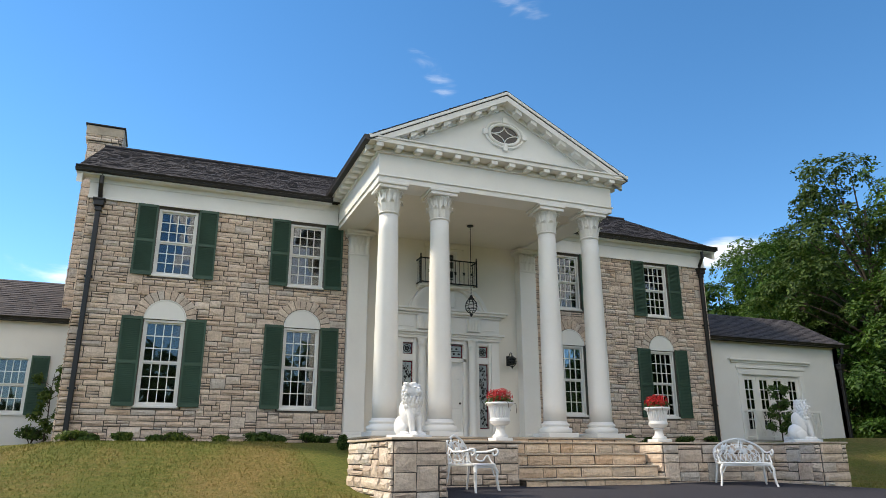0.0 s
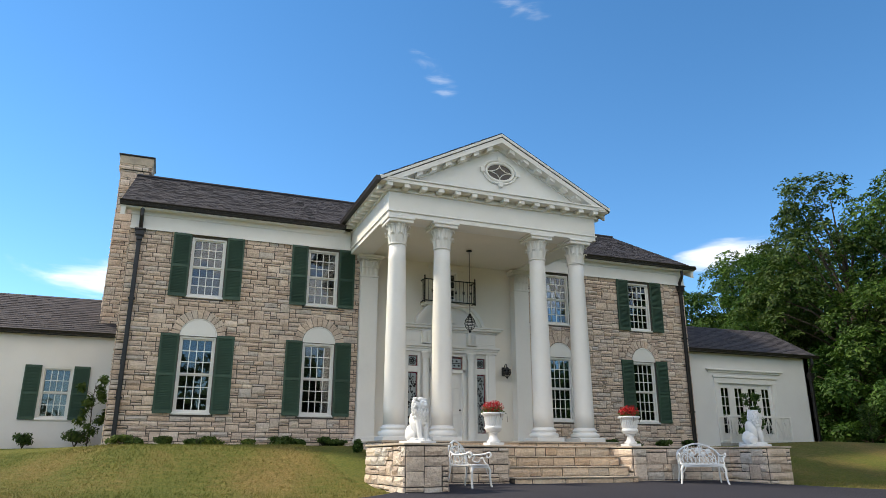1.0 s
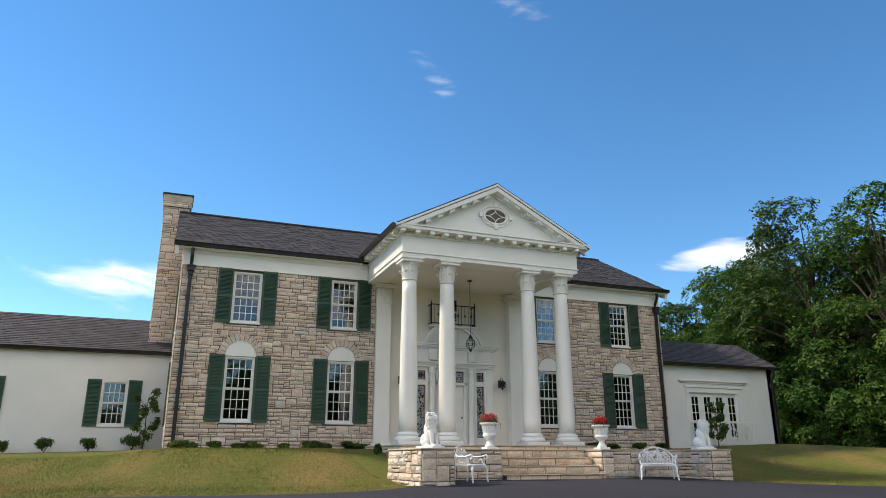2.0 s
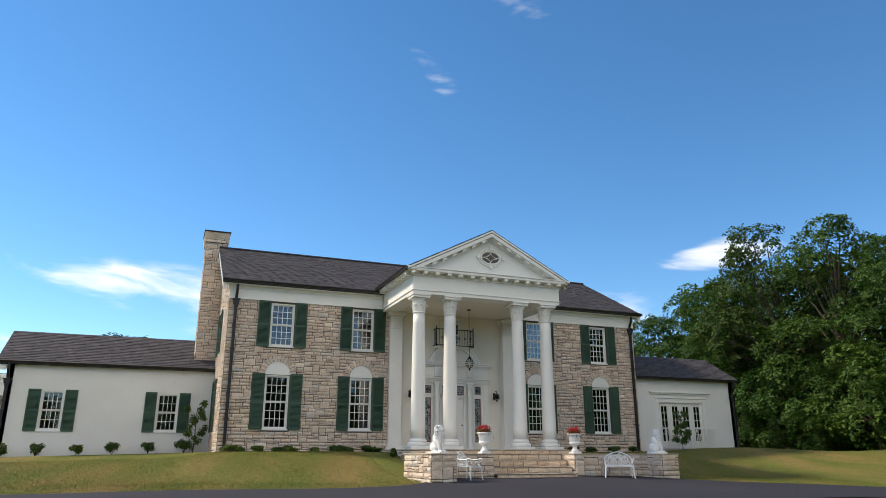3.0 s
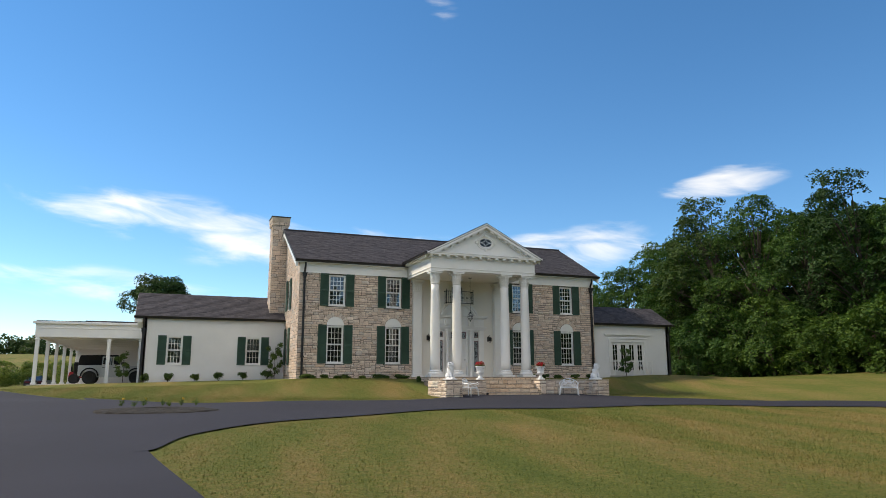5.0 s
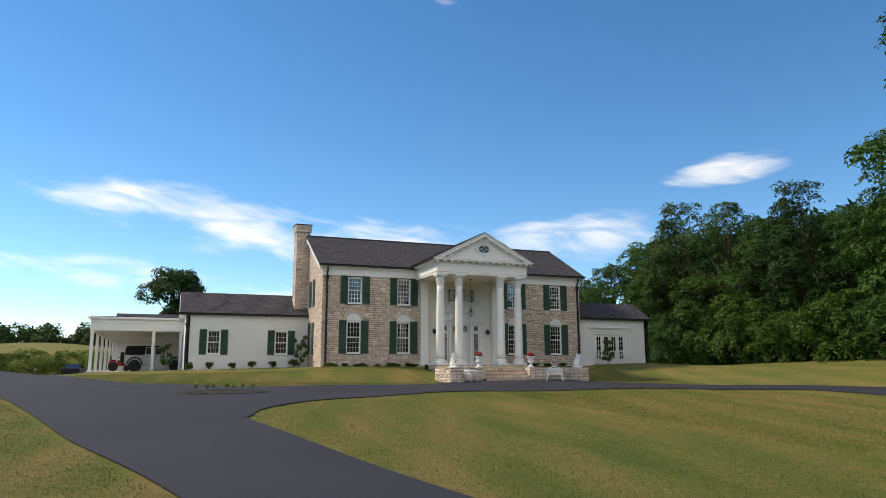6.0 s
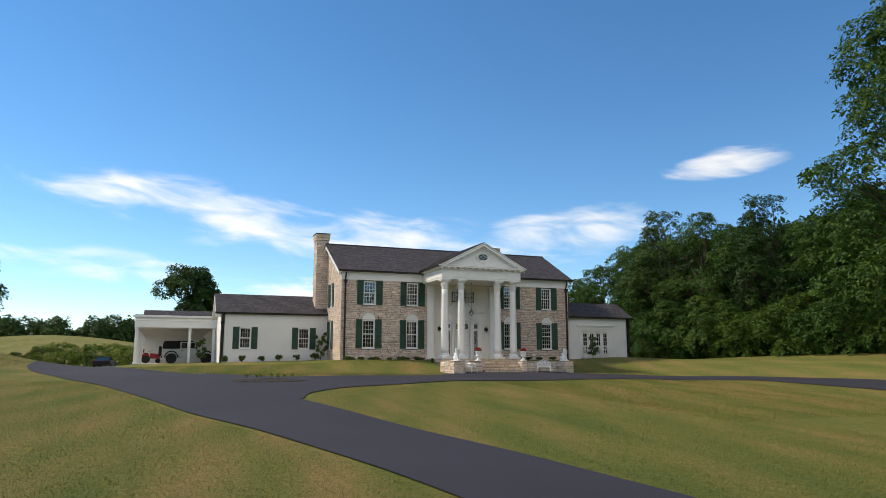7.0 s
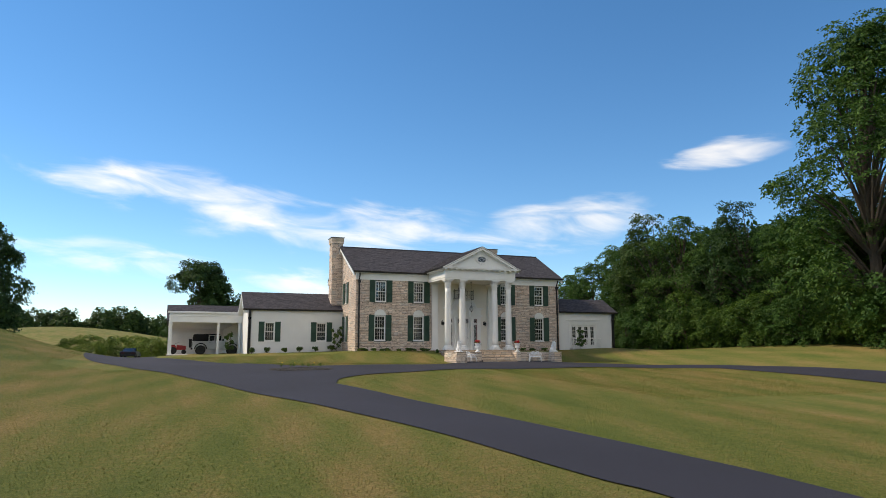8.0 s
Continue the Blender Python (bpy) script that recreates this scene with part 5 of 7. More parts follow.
    part("frieze", boxes((-1.60, 1.60, y - 0.09, y + 0.05, 2.93, 3.36)), TRIM, root)
    part("cornice", boxes((-1.66, 1.66, y - 0.16, y + 0.05, 3.36, 3.42), (-1.74, 1.74, y - 0.26, y + 0.05, 3.42, 3.49), (-1.80, 1.80, y - 0.31, y + 0.05, 3.49, 3.54), bevel=0.01), TRIM, root)
    # segmental pediment
    R, half, rise = 1.20, 1.10, 0.78
    R = (half * half + rise * rise) / (2 * rise)
    cz = 3.54 + rise - R
    a0 = atan2(3.54 - cz, half)
    pts = [(R * cos(a0 + (pi - 2 * a0) * k / 28), cz + R * sin(a0 + (pi - 2 * a0) * k / 28)) for k in range(29)]
    bm = bmesh.new()
    prism(bm, pts, y - 0.06, y + 0.02)
    part("pediment_panel", bm, WHITE, root)
    for nm, r0, r1, yy in (("pediment_arch", R - 0.13, R + 0.02, y - 0.20), ("pediment_lip", R - 0.04, R + 0.06, y - 0.29)):
        bm = bmesh.new()
        ins = [(r0 * cos(a0 + (pi - 2 * a0) * k / 28), cz + r0 * sin(a0 + (pi - 2 * a0) * k / 28)) for k in range(29)]
        outs = [(r1 * cos(a0 + (pi - 2 * a0) * k / 28), cz + r1 * sin(a0 + (pi - 2 * a0) * k / 28)) for k in range(29)]
        for k in range(28):
            v = [bm.verts.new((x, d, z)) for d in (yy, y + 0.02) for x, z in (ins[k], ins[k + 1], outs[k + 1], outs[k])]
            for q in ((0, 1, 2, 3), (7, 6, 5, 4), (0, 4, 5, 1), (1, 5, 6, 2), (2, 6, 7, 3), (3, 7, 4, 0)):
                bm.faces.new([v[i] for i in q])
        bmesh.ops.remove_doubles(bm, verts=bm.verts[:], dist=1e-4)
        bmesh.ops.recalc_face_normals(bm, faces=bm.faces[:])
        part(nm, bm, TRIM, root)
    part("plaque", boxes((-0.22, 0.22, y - 0.12, y - 0.06, 3.62, 4.12), bevel=0.02), TRIM, root)


entrance()


def balcony():
    x0, x1, z = 5.95, 7.64, 5.50
    door = sash_window("window_11", 6.38, 7.20, 5.55, 6.62, 18.18, 2, 4, "narrow white upstairs door window behind the balcony")
    part("surround", boxes((-0.16, -0.012, -0.06, 0.0, -0.05, 1.12), (0.832, 0.98, -0.06, 0.0, -0.05, 1.12), (-0.20, 1.02, -0.08, 0.0, 1.12, 1.26), bevel=0.006), CREAM, door)
    root = thing("balcony", (x0, 18.15, z), "small black wrought-iron balcony rail over the entrance", "balcony")
    w, d, h = x1 - x0, 0.36, 0.74
    part("slab", boxes((0.0, w, -d, 0.0, -0.07, 0.0), bevel=0.008), CREAM, root)
    for a in ((0, 0), (w, 0)):
        part("post", boxes((a[0] - 0.018, a[0] + 0.018, -d - 0.018, -d + 0.018, 0, h + 0.06)), IRON, root)
        bm = bmesh.new()
        lathe(bm, [(0.0, 0), (0.024, 0.015), (0.026, 0.03), (0.012, 0.055), (0.0, 0.08)], 10, (a[0], -d, h + 0.06))
        part("finial", bm, IRON, root)
    for zz in (0.04, h - 0.02):
        part("rail", boxes((0, w, -d - 0.014, -d + 0.014, zz, zz + 0.03)), IRON, root)
        for xx in (0, w):
            part("side_rail", boxes((xx - 0.012, xx + 0.012, -d, 0, zz, zz + 0.03)), IRON, root)
    n = 13
    for i in range(1, n):
        x = w * i / n
        bm = bmesh.new()
        tube(bm, [(x, -d, 0.05), (x, -d, h)], 0.009, 5)
        if i % 2 == 0:
            for q in range(4):
                a = pi / 2 * q + pi / 4
                tube(bm, [(x, -d, h * 0.5), (x + 0.05 * cos(a), -d, h * 0.5 + 0.05 * sin(a)), (x + 0.02 * cos(a + 0.8), -d, h * 0.5 + 0.03 * sin(a + 0.8) )], 0.012, 5)
        part("baluster", bm, IRON, root)
    for xx in (0, w):
        for q in (0.12, 0.24):
            bm = bmesh.new()
            tube(bm, [(xx, -d + q, 0.05), (xx, -d + q, h)], 0.009, 5)
            part("baluster", bm, IRON, root)


balcony()


def cage(bm, r, z0, z1, ribs=8):
    zc, hz = (z0 + z1) / 2, (z1 - z0) / 2
    for i in range(ribs):
        a = 2 * pi * i / ribs
        tube(bm, [(r * sin(pi * k / 12) * cos(a), r * sin(pi * k / 12) * sin(a), zc + hz * cos(pi * k / 12)) for k in range(13)], 0.008, 4)
    for t in (0.35, 0.5, 0.65):
        rr = r * sin(pi * t)
        tube(bm, [(rr * cos(2 * pi * k / 20), rr * sin(2 * pi * k / 20), zc + hz * cos(pi * t)) for k in range(21)], 0.010, 4)


def lantern():
    root = thing("hanging_lantern", (6.87, 16.45, 6.86), "black iron globe lantern hanging on a long chain", "lantern")
    bm = bmesh.new()
    lathe(bm, [(0.09, -0.03), (0.08, 0.0)], 16)
    part("ceiling_rose", bm, IRON, root)
    bm = bmesh.new()
    z = -0.03
    while z > -1.92:
        tube(bm, [(0.012 * cos(q) * (1 if int(z * 25) % 2 else 0.2), 0.012 * cos(q) * (0.2 if int(z * 25) % 2 else 1), z - 0.025 + 0.028 * sin(q)) for q in [2 * pi * k / 8 for k in range(9)]], 0.005, 4)
        z -= 0.04
    part("chain", bm, IRON, root)
    bm = bmesh.new()
    cage(bm, 0.16, -2.40, -2.02)
    lathe(bm, [(0.0, -1.90), (0.03, -1.93), (0.05, -1.98), (0.09, -2.02), (0.0, -2.03)], 12)
    lathe(bm, [(0.0, -2.50), (0.025, -2.47), (0.05, -2.42), (0.0, -2.40)], 12)
    part("cage", bm, IRON, root)
    for i in range(3):
        a = 2 * pi * i / 3
        bm = bmesh.new()
        lathe(bm, [(0.012, -2.33), (0.012, -2.20), (0.006, -2.16)], 8, (0.05 * cos(a), 0.05 * sin(a), 0))
        part("candle", bm, WHITE, root)


lantern()


def sconce(x):
    root = thing("wall_lantern", (x, 18.15, 3.50), "black wrought-iron wall lantern", "wall lamp", "wall lanterns")
    part("back_plate", boxes((-0.06, 0.06, -0.02, 0, -0.12, 0.16), bevel=0.008), IRON, root)
    bm = bmesh.new()
    tube(bm, [(0, -0.02, 0.05), (0, -0.08, 0.16), (0, -0.16, 0.24), (0, -0.24, 0.22), (0, -0.26, 0.14)], 0.012, 6)
    tube(bm, [(0, -0.02, -0.08), (0, -0.10, -0.02), (0, -0.08, 0.06)], 0.009, 6)
    part("scroll_arm", bm, IRON, root)
    bm = bmesh.new()
    cage(bm, 0.13, -0.16, 0.12, 6)
    lathe(bm, [(0.0, 0.16), (0.03, 0.13), (0.13, 0.06), (0.0, 0.07)], 12)
    lathe(bm, [(0.0, -0.24), (0.02, -0.20), (0.06, -0.15), (0.0, -0.14)], 12)
    bmesh.ops.translate(bm, verts=bm.verts[:], vec=(0, -0.26, 0))
    part("cage", bm, IRON, root)
    bm = bmesh.new()
    lathe(bm, [(0.06, -0.12), (0.09, 0.0), (0.06, 0.08)], 12, (0, -0.26, 0))
    part("glass_globe", bm, GLASSDARK, root, smooth=True)
    return root


s0 = sconce(8.75)
copy_thing(s0, pose(4.92, 18.15, 3.50))

# ---------------------------------------------------------------- garden things on the terrace


def lion(at, rz):
    """Seated lion statue, one cast piece on a slab."""
    def ball(bm, c, r, rot=None):
        m = Matrix.Translation(c) @ (Euler([radians(q) for q in rot]).to_matrix().to_4x4() if rot else Matrix()) @ Matrix.Diagonal((*r, 1))
        bmesh.ops.create_icosphere(bm, subdivisions=3, radius=1.0, matrix=m)
    bm = bmesh.new()
    box(bm, -0.21, 0.21, -0.33, 0.30, 0, 0.055)
    ball(bm, (0, 0.12, 0.22), (0.14, 0.17, 0.17))                      # haunches
    for s in (-1, 1):
        ball(bm, (s * 0.115, 0.07, 0.155), (0.055, 0.13, 0.10), (0, 0, -s * 8))
        ball(bm, (s * 0.15, -0.07, 0.08), (0.045, 0.10, 0.035))
    ball(bm, (0, 0.03, 0.38), (0.125, 0.13, 0.26), (-20, 0, 0))        # back
    ball(bm, (0, -0.08, 0.46), (0.12, 0.11, 0.19))                     # chest
    for s in (-1, 1):
        tube(bm, [(s * 0.08, -0.11, 0.46), (s * 0.085, -0.16, 0.28), (s * 0.08, -0.175, 0.12), (s * 0.08, -0.18, 0.06)], 0.062, 10, 0.044)
        ball(bm, (s * 0.08, -0.225, 0.075), (0.05, 0.08, 0.036))
        ball(bm, (s * 0.092, -0.14, 0.835), (0.022, 0.02, 0.022))      # ears
    ball(bm, (0, -0.13, 0.775), (0.088, 0.10, 0.105))                  # head
    ball(bm, (0, -0.222, 0.745), (0.052, 0.07, 0.045))                 # muzzle
    ball(bm, (0, -0.205, 0.700), (0.040, 0.05, 0.032))                 # chin
    ball(bm, (0, -0.215, 0.800), (0.026, 0.055, 0.022))                # bridge of the nose
    for s in (-1, 1):
        ball(bm, (s * 0.045, -0.20, 0.815), (0.032, 0.028, 0.016))     # brows
    ball(bm, (0, -0.06, 0.73), (0.150, 0.115, 0.155))                  # mane
    ball(bm, (0, -0.07, 0.56), (0.140, 0.125, 0.17))
    ball(bm, (0, -0.10, 0.862), (0.095, 0.085, 0.045))
    r = random.Random(8)
    for ring in range(9):                                              # curled locks, ring below ring, round the face and down the chest
        t = ring / 8
        z = 0.865 - 0.47 * t
        wide = 0.105 + 0.065 * sin(pi * min(1.0, 0.12 + t * 0.95))
        for k in range(15):
            a = 2 * pi * (k + 0.5 * (ring % 2) + r.uniform(-0.2, 0.2)) / 15
            cx, cy = wide * sin(a), -0.075 - 0.025 * t - wide * 0.82 * cos(a)
            if z > 0.66 and cos(a) > 0.45:
                continue
            ball(bm, (cx, cy, z + r.uniform(-0.012, 0.012)), (0.026, 0.026, 0.043), (r.uniform(-20, 20), 25 * sin(a), 0))
    tube(bm, [(0.10, 0.30, 0.08), (0.20, 0.26, 0.08), (0.23, 0.12, 0.09), (0.21, 0.0, 0.09)], 0.028, 8, 0.035)
    ob = obj("lion_statue", bm, PLASTER, None, True)
    rm = ob.modifiers.new("fuse", "REMESH")
    rm.mode, rm.voxel_size, rm.use_smooth_shade = "VOXEL", 0.0085, True
    ob.matrix_basis = pose(*at, 0, 0, rz) @ Matrix.Diagonal((0.88, 0.88, 0.86, 1))
    return tagged(ob, "white cast-stone seated lion statue on a terrace pier", "statue", "lion statues")


lion((2.95, 9.85, TERR_Z), 24)
lion((10.92, 10.32, TERR_Z), 74)


def scatter_leaves(bm, centre, size, n, leaf, seed, up=0.3, shell=0.55):
    """Small bent leaves spread through an ellipsoid, thicker near its skin."""
    r = random.Random(seed)
    for _ in range(n):
        d = Vector((r.gauss(0, 1), r.gauss(0, 1), r.gauss(0, 1))).normalized()
        q = shell + (1 - shell) * r.random()
        c = Vector(centre) + Vector((d.x * size[0], d.y * size[1], d.z * size[2])) * q
        nrm = (d + Vector((r.gauss(0, 0.6), r.gauss(0, 0.6), r.gauss(0, 0.6) + up))).normalized()
        t = nrm.orthogonal().normalized()
        t = Matrix.Rotation(r.uniform(0, 6.28), 3, nrm) @ t
        b = nrm.cross(t)
        s = leaf * r.uniform(0.6, 1.35)
        bm.faces.new([bm.verts.new(p) for p in (c - t * s, c + b * s * 0.42 + nrm * s * 0.12, c + t * s - nrm * s * 0.15, c - b * s * 0.42 + nrm * s * 0.12)])


def urn(at, seed):
    root = thing("flower_urn", at, "white fluted garden urn with red begonias on the terrace wall", "urn", "flower urns")
    part("foot_slab", boxes((-0.17, 0.17, -0.17, 0.17, 0, 0.06), bevel=0.008), PLASTER, root)
    bm = bmesh.new()
    lathe(bm, [(0.14, 0.06), (0.145, 0.09), (0.10, 0.13), (0.075, 0.20), (0.078, 0.24), (0.11, 0.25), (0.10, 0.27)], 32)
    part("foot", bm, PLASTER, root, smooth=True)
    bm = bmesh.new()
    lathe(bm, [(0.09, 0.27), (0.16, 0.30), (0.192, 0.35), (0.188, 0.38), (0.172, 0.40), (0.178, 0.42), (0.19, 0.52), (0.205, 0.60), (0.225, 0.63), (0.255, 0.645), (0.262, 0.665), (0.25, 0.685), (0.225, 0.68), (0.20, 0.64), (0.0, 0.63)], 96, flute=(24, 0.018, 0.41, 0.61))
    part("bowl", bm, PLASTER, root)
    part("soil", lathe(bmesh.new(), [(0.0, 0.642), (0.205, 0.646), (0.0, 0.65)], 24), MULCH, root)
    bm = bmesh.new()
    scatter_leaves(bm, (0, 0, 0.72), (0.25, 0.25, 0.12), 260, 0.04, seed, 0.6)
    part("foliage", bm, SHRUB, root)
    bm = bmesh.new()
    scatter_leaves(bm, (0, 0, 0.80), (0.25, 0.25, 0.15), 620, 0.027, seed + 1, 0.4, 0.5)
    part("blossom", bm, RED, root, "dense red begonia flowers")
    bm = bmesh.new()
    r = random.Random(seed)
    for k in range(7):
        a = r.uniform(0, 6.28)
        x, y = cos(a), sin(a)
        tube(bm, [(0.20 * x, 0.20 * y, 0.68), (0.30 * x, 0.30 * y, 0.66), (0.31 * x, 0.31 * y, 0.66 - r.uniform(0.05, 0.2))], 0.005, 4)
    part("trailing_stem", bm, BARK, root)
    root.scale = (0.92, 0.92, 0.92)
    return root


urn((4.98, 11.05, TERR_Z), 4)
urn((8.30, 11.15, TERR_Z), 9)


def scroll(cx, cz, r0, a0, turns, n=14, shrink=0.25):
    return [(cx + (r0 * (1 - (1 - shrink) * k / n)) * cos(a0 + turns * 2 * pi * k / n), 0, cz + (r0 * (1 - (1 - shrink) * k / n)) * sin(a0 + turns * 2 * pi * k / n)) for k in range(n + 1)]


def cast_seat(at, rz, w, label, name, cat):
    """White cast-metal garden seat with an openwork rose and vine back."""
    root = thing(name, at, label, cat)
    d, sh, h = 0.44, 0.42, 0.84
    root.matrix_basis = pose(*at, 0, 0, rz)
    bm = bmesh.new()                                    # seat: rim and lattice
    rim = [(-w / 2, -d / 2, sh), (0, -d / 2 - 0.03, sh), (w / 2, -d / 2, sh), (w / 2 - 0.02, d / 2, sh), (-w / 2 + 0.02, d / 2, sh), (-w / 2, -d / 2, sh)]
    tube(bm, rim, 0.018, 6)
    n = int(w / 0.07)
    for i in range(1, n):
        x = -w / 2 + w * i / n
        tube(bm, [(x, -d / 2, sh), (x + 0.05, d / 2, sh)], 0.008, 4)
        tube(bm, [(x + 0.05, -d / 2, sh), (x, d / 2, sh)], 0.008, 4)
    part("seat", bm, CAST, root)
    part("apron", boxes((-w / 2 + 0.02, w / 2 - 0.02, -d / 2 - 0.02, -d / 2 + 0.005, sh - 0.045, sh), bevel=0.006), CAST, root)
    for sx in (-1, 1):
        for front in (True, False):
            bm = bmesh.new()
            if front:
                tube(bm, [(sx * (w / 2 - 0.03), -d / 2, sh - 0.01), (sx * (w / 2 + 0.015), -d / 2 - 0.03, sh - 0.10), (sx * (w / 2 + 0.01), -d / 2 - 0.025, sh * 0.5), (sx * (w / 2 + 0.03), -d / 2 - 0.04, 0.08), (sx * (w / 2 + 0.055), -d / 2 - 0.07, 0.0)], 0.026, 8, 0.017)
                tube(bm, [(sx * (w / 2 - 0.02), -d / 2, sh - 0.16), (sx * (w / 2 - 0.08), -d / 2, sh - 0.05), (sx * (w / 2 - 0.16), -d / 2, sh - 0.03)], 0.011, 6)
            else:
                tube(bm, [(sx * (w / 2 - 0.03), d / 2, sh), (sx * (w / 2 - 0.01), d / 2 + 0.03, sh * 0.5), (sx * (w / 2 + 0.02), d / 2 + 0.08, 0.0)], 0.022, 8, 0.016)
            part("leg", bm, CAST, root)
        bm = bmesh.new()                                # arm with a scroll
        x = sx * (w / 2 + 0.01)
        tube(bm, spline([(sx * w / 2 - sx * 0.02, d / 2, sh + 0.24), (x, d / 4, sh + 0.18), (x + sx * 0.02, -d / 4, sh + 0.19), (x + sx * 0.02, -d / 2 - 0.01, sh + 0.22), (x + sx * 0.02, -d / 2 - 0.045, sh + 0.17), (x + sx * 0.01, -d / 2 + 0.01, sh + 0.13), (x, -d / 2 + 0.04, sh + 0.17)], 5), 0.016, 7)
        tube(bm, spline([(x, -d / 2 + 0.02, sh), (x, -d / 2 + 0.07, sh + 0.05), (x, -d / 4 + 0.02, sh + 0.13), (x, 0, sh + 0.05), (x, d / 4, sh + 0.08), (x, d / 4 - 0.04, sh + 0.15)], 5), 0.012, 6)
        part("arm", bm, CAST, root)

    def lean(p):
        return (p[0], d / 2 + (p[2] - sh) * 0.22, p[2])
    bm = bmesh.new()                                    # back: arched rim
    top = [(-w / 2 + 0.02, 0, sh), (-w / 2 - 0.005, 0, sh + 0.16), (-w / 2 + 0.03, 0, sh + 0.26), (-w * 0.33, 0, sh + 0.34), (-w * 0.18, 0, h - 0.03), (0, 0, h), (w * 0.18, 0, h - 0.03), (w * 0.33, 0, sh + 0.34), (w / 2 - 0.03, 0, sh + 0.26), (w / 2 + 0.005, 0, sh + 0.16), (w / 2 - 0.02, 0, sh)]
    tube(bm, [lean(q) for q in spline(top, 5)], 0.018, 7)
    part("back_rim", bm, CAST, root)
    bm = bmesh.new()                                    # inner arch and vine tracery
    inner = [(q[0] * 0.84, 0, sh + (q[2] - sh) * 0.78) for q in top]
    tube(bm, [lean(q) for q in spline(inner, 5)], 0.011, 6)
    r = random.Random(int(w * 100))
    n = 5 if w < 0.8 else 9
    for i in range(n):
        x0 = -w * 0.40 + w * 0.80 * i / (n - 1)
        lim = (h - sh) * (1 - 0.75 * (abs(x0) / (w / 2)) ** 2.2) * 0.95
        x1 = x0 + r.uniform(-0.09, 0.09)
        tube(bm, [lean(q) for q in spline([(x0, 0, sh), (x0 + 0.04, 0, sh + lim * 0.3), (x1 - 0.03, 0, sh + lim * 0.65), (x1 * 0.9, 0, sh + lim)], 4)], 0.010, 5)
        tube(bm, [lean(q) for q in spline([(x0, 0, sh + 0.02), (x0 - 0.09, 0, sh + lim * 0.35), (x0 - 0.02, 0, sh + lim * 0.6), (x0 - 0.10, 0, sh + lim * 0.85)], 4)], 0.009, 5)
    part("tracery", bm, CAST, root)
    k = 3 if w < 0.8 else 5
    for i in range(k):                                  # roses
        x = -w * 0.27 + w * 0.54 * i / (k - 1)
        z = sh + (0.20 if i % 2 else 0.27)
        bm = bmesh.new()
        c = Vector(lean((x, 0, z)))
        for q in range(6):
            a = q * pi / 3
            bmesh.ops.create_icosphere(bm, subdivisions=1, radius=0.026, matrix=Matrix.Translation(c + Vector((0.032 * cos(a), -0.012, 0.032 * sin(a)))) @ Matrix.Diagonal((1, 0.5, 1, 1)))
        bmesh.ops.create_icosphere(bm, subdivisions=1, radius=0.024, matrix=Matrix.Translation(c + Vector((0, -0.022, 0))))
        part("rose", bm, CAST, root)
    return root


cast_seat((3.98, 9.98, DRIVE_Z + 0.01), 34, 0.58, "white cast-metal garden armchair with a rose-vine back on the drive", "garden_chair", "chair")
cast_seat((9.32, 10.22, DRIVE_Z + 0.005), -30, 0.84, "white cast-metal garden bench with a rose-vine back on the drive", "garden_bench", "bench")

# ---------------------------------------------------------------- carport, cars


def carport():
    root = thing("carport", (-16.1, 27.6, 0.9), "long white timber carport open at the front and side", "carport", kind="structure")
    h, deep = 3.72, 21.6
    part("front_beam", boxes((-0.15, 5.8, -0.05, 0.12, 2.78, h), bevel=0.01), TRIM, root)
    part("front_moulding", boxes((-0.17, 5.8, -0.085, -0.05, 3.30, 3.36), bevel=0.01), TRIM, root)
    part("front_cornice", boxes((-0.30, 5.8, -0.20, -0.05, h - 0.16, h), bevel=0.02), TRIM, root)
    part("side_beam", boxes((-0.15, 0.02, 0.12, deep, 2.78, h), bevel=0.01), TRIM, root)
    for i in range(6):
        y = 4.05 * i
        part("post", boxes((-0.10, 0.10, y, y + 0.2, -0.15, 2.78), (-0.15, 0.15, y - 0.05, y + 0.25, -0.15, 0.14), (-0.14, 0.14, y - 0.04, y + 0.24, 2.62, 2.70), bevel=0.010), TRIM, root)
    for x in (3.84, 5.62):
        part("post", boxes((x - 0.10, x + 0.10, 0.0, 0.2, -0.15, 2.78), (x - 0.14, x + 0.14, -0.04, 0.24, 2.62, 2.70), bevel=0.010), TRIM, root)
    for i in range(1, 7):
        part("rafter", boxes((0.02, 5.78, 3.0 * i, 3.0 * i + 0.14, 2.82, 3.0), bevel=0.008), TRIM, root)
    part("back_wall", boxes((0.0, 6.0, deep, deep + 0.2, -0.5, h)), STUCCO, root)
    part("side_wall", boxes((5.78, 5.98, 0.2, deep, -0.5, h)), STUCCO, root)
    part("soffit", boxes((0.02, 5.78, 0.12, deep, 3.0, 3.06)), STUCCO, root)
    part("roof_deck", boxes((-0.15, 5.98, 0.0, deep + 0.2, h, h + 0.05)), BLACK, root)
    part("floor_slab", boxes((-0.3, 5.9, -0.3, deep, -0.4, 0.02)), CONCRETE, root)


carport()


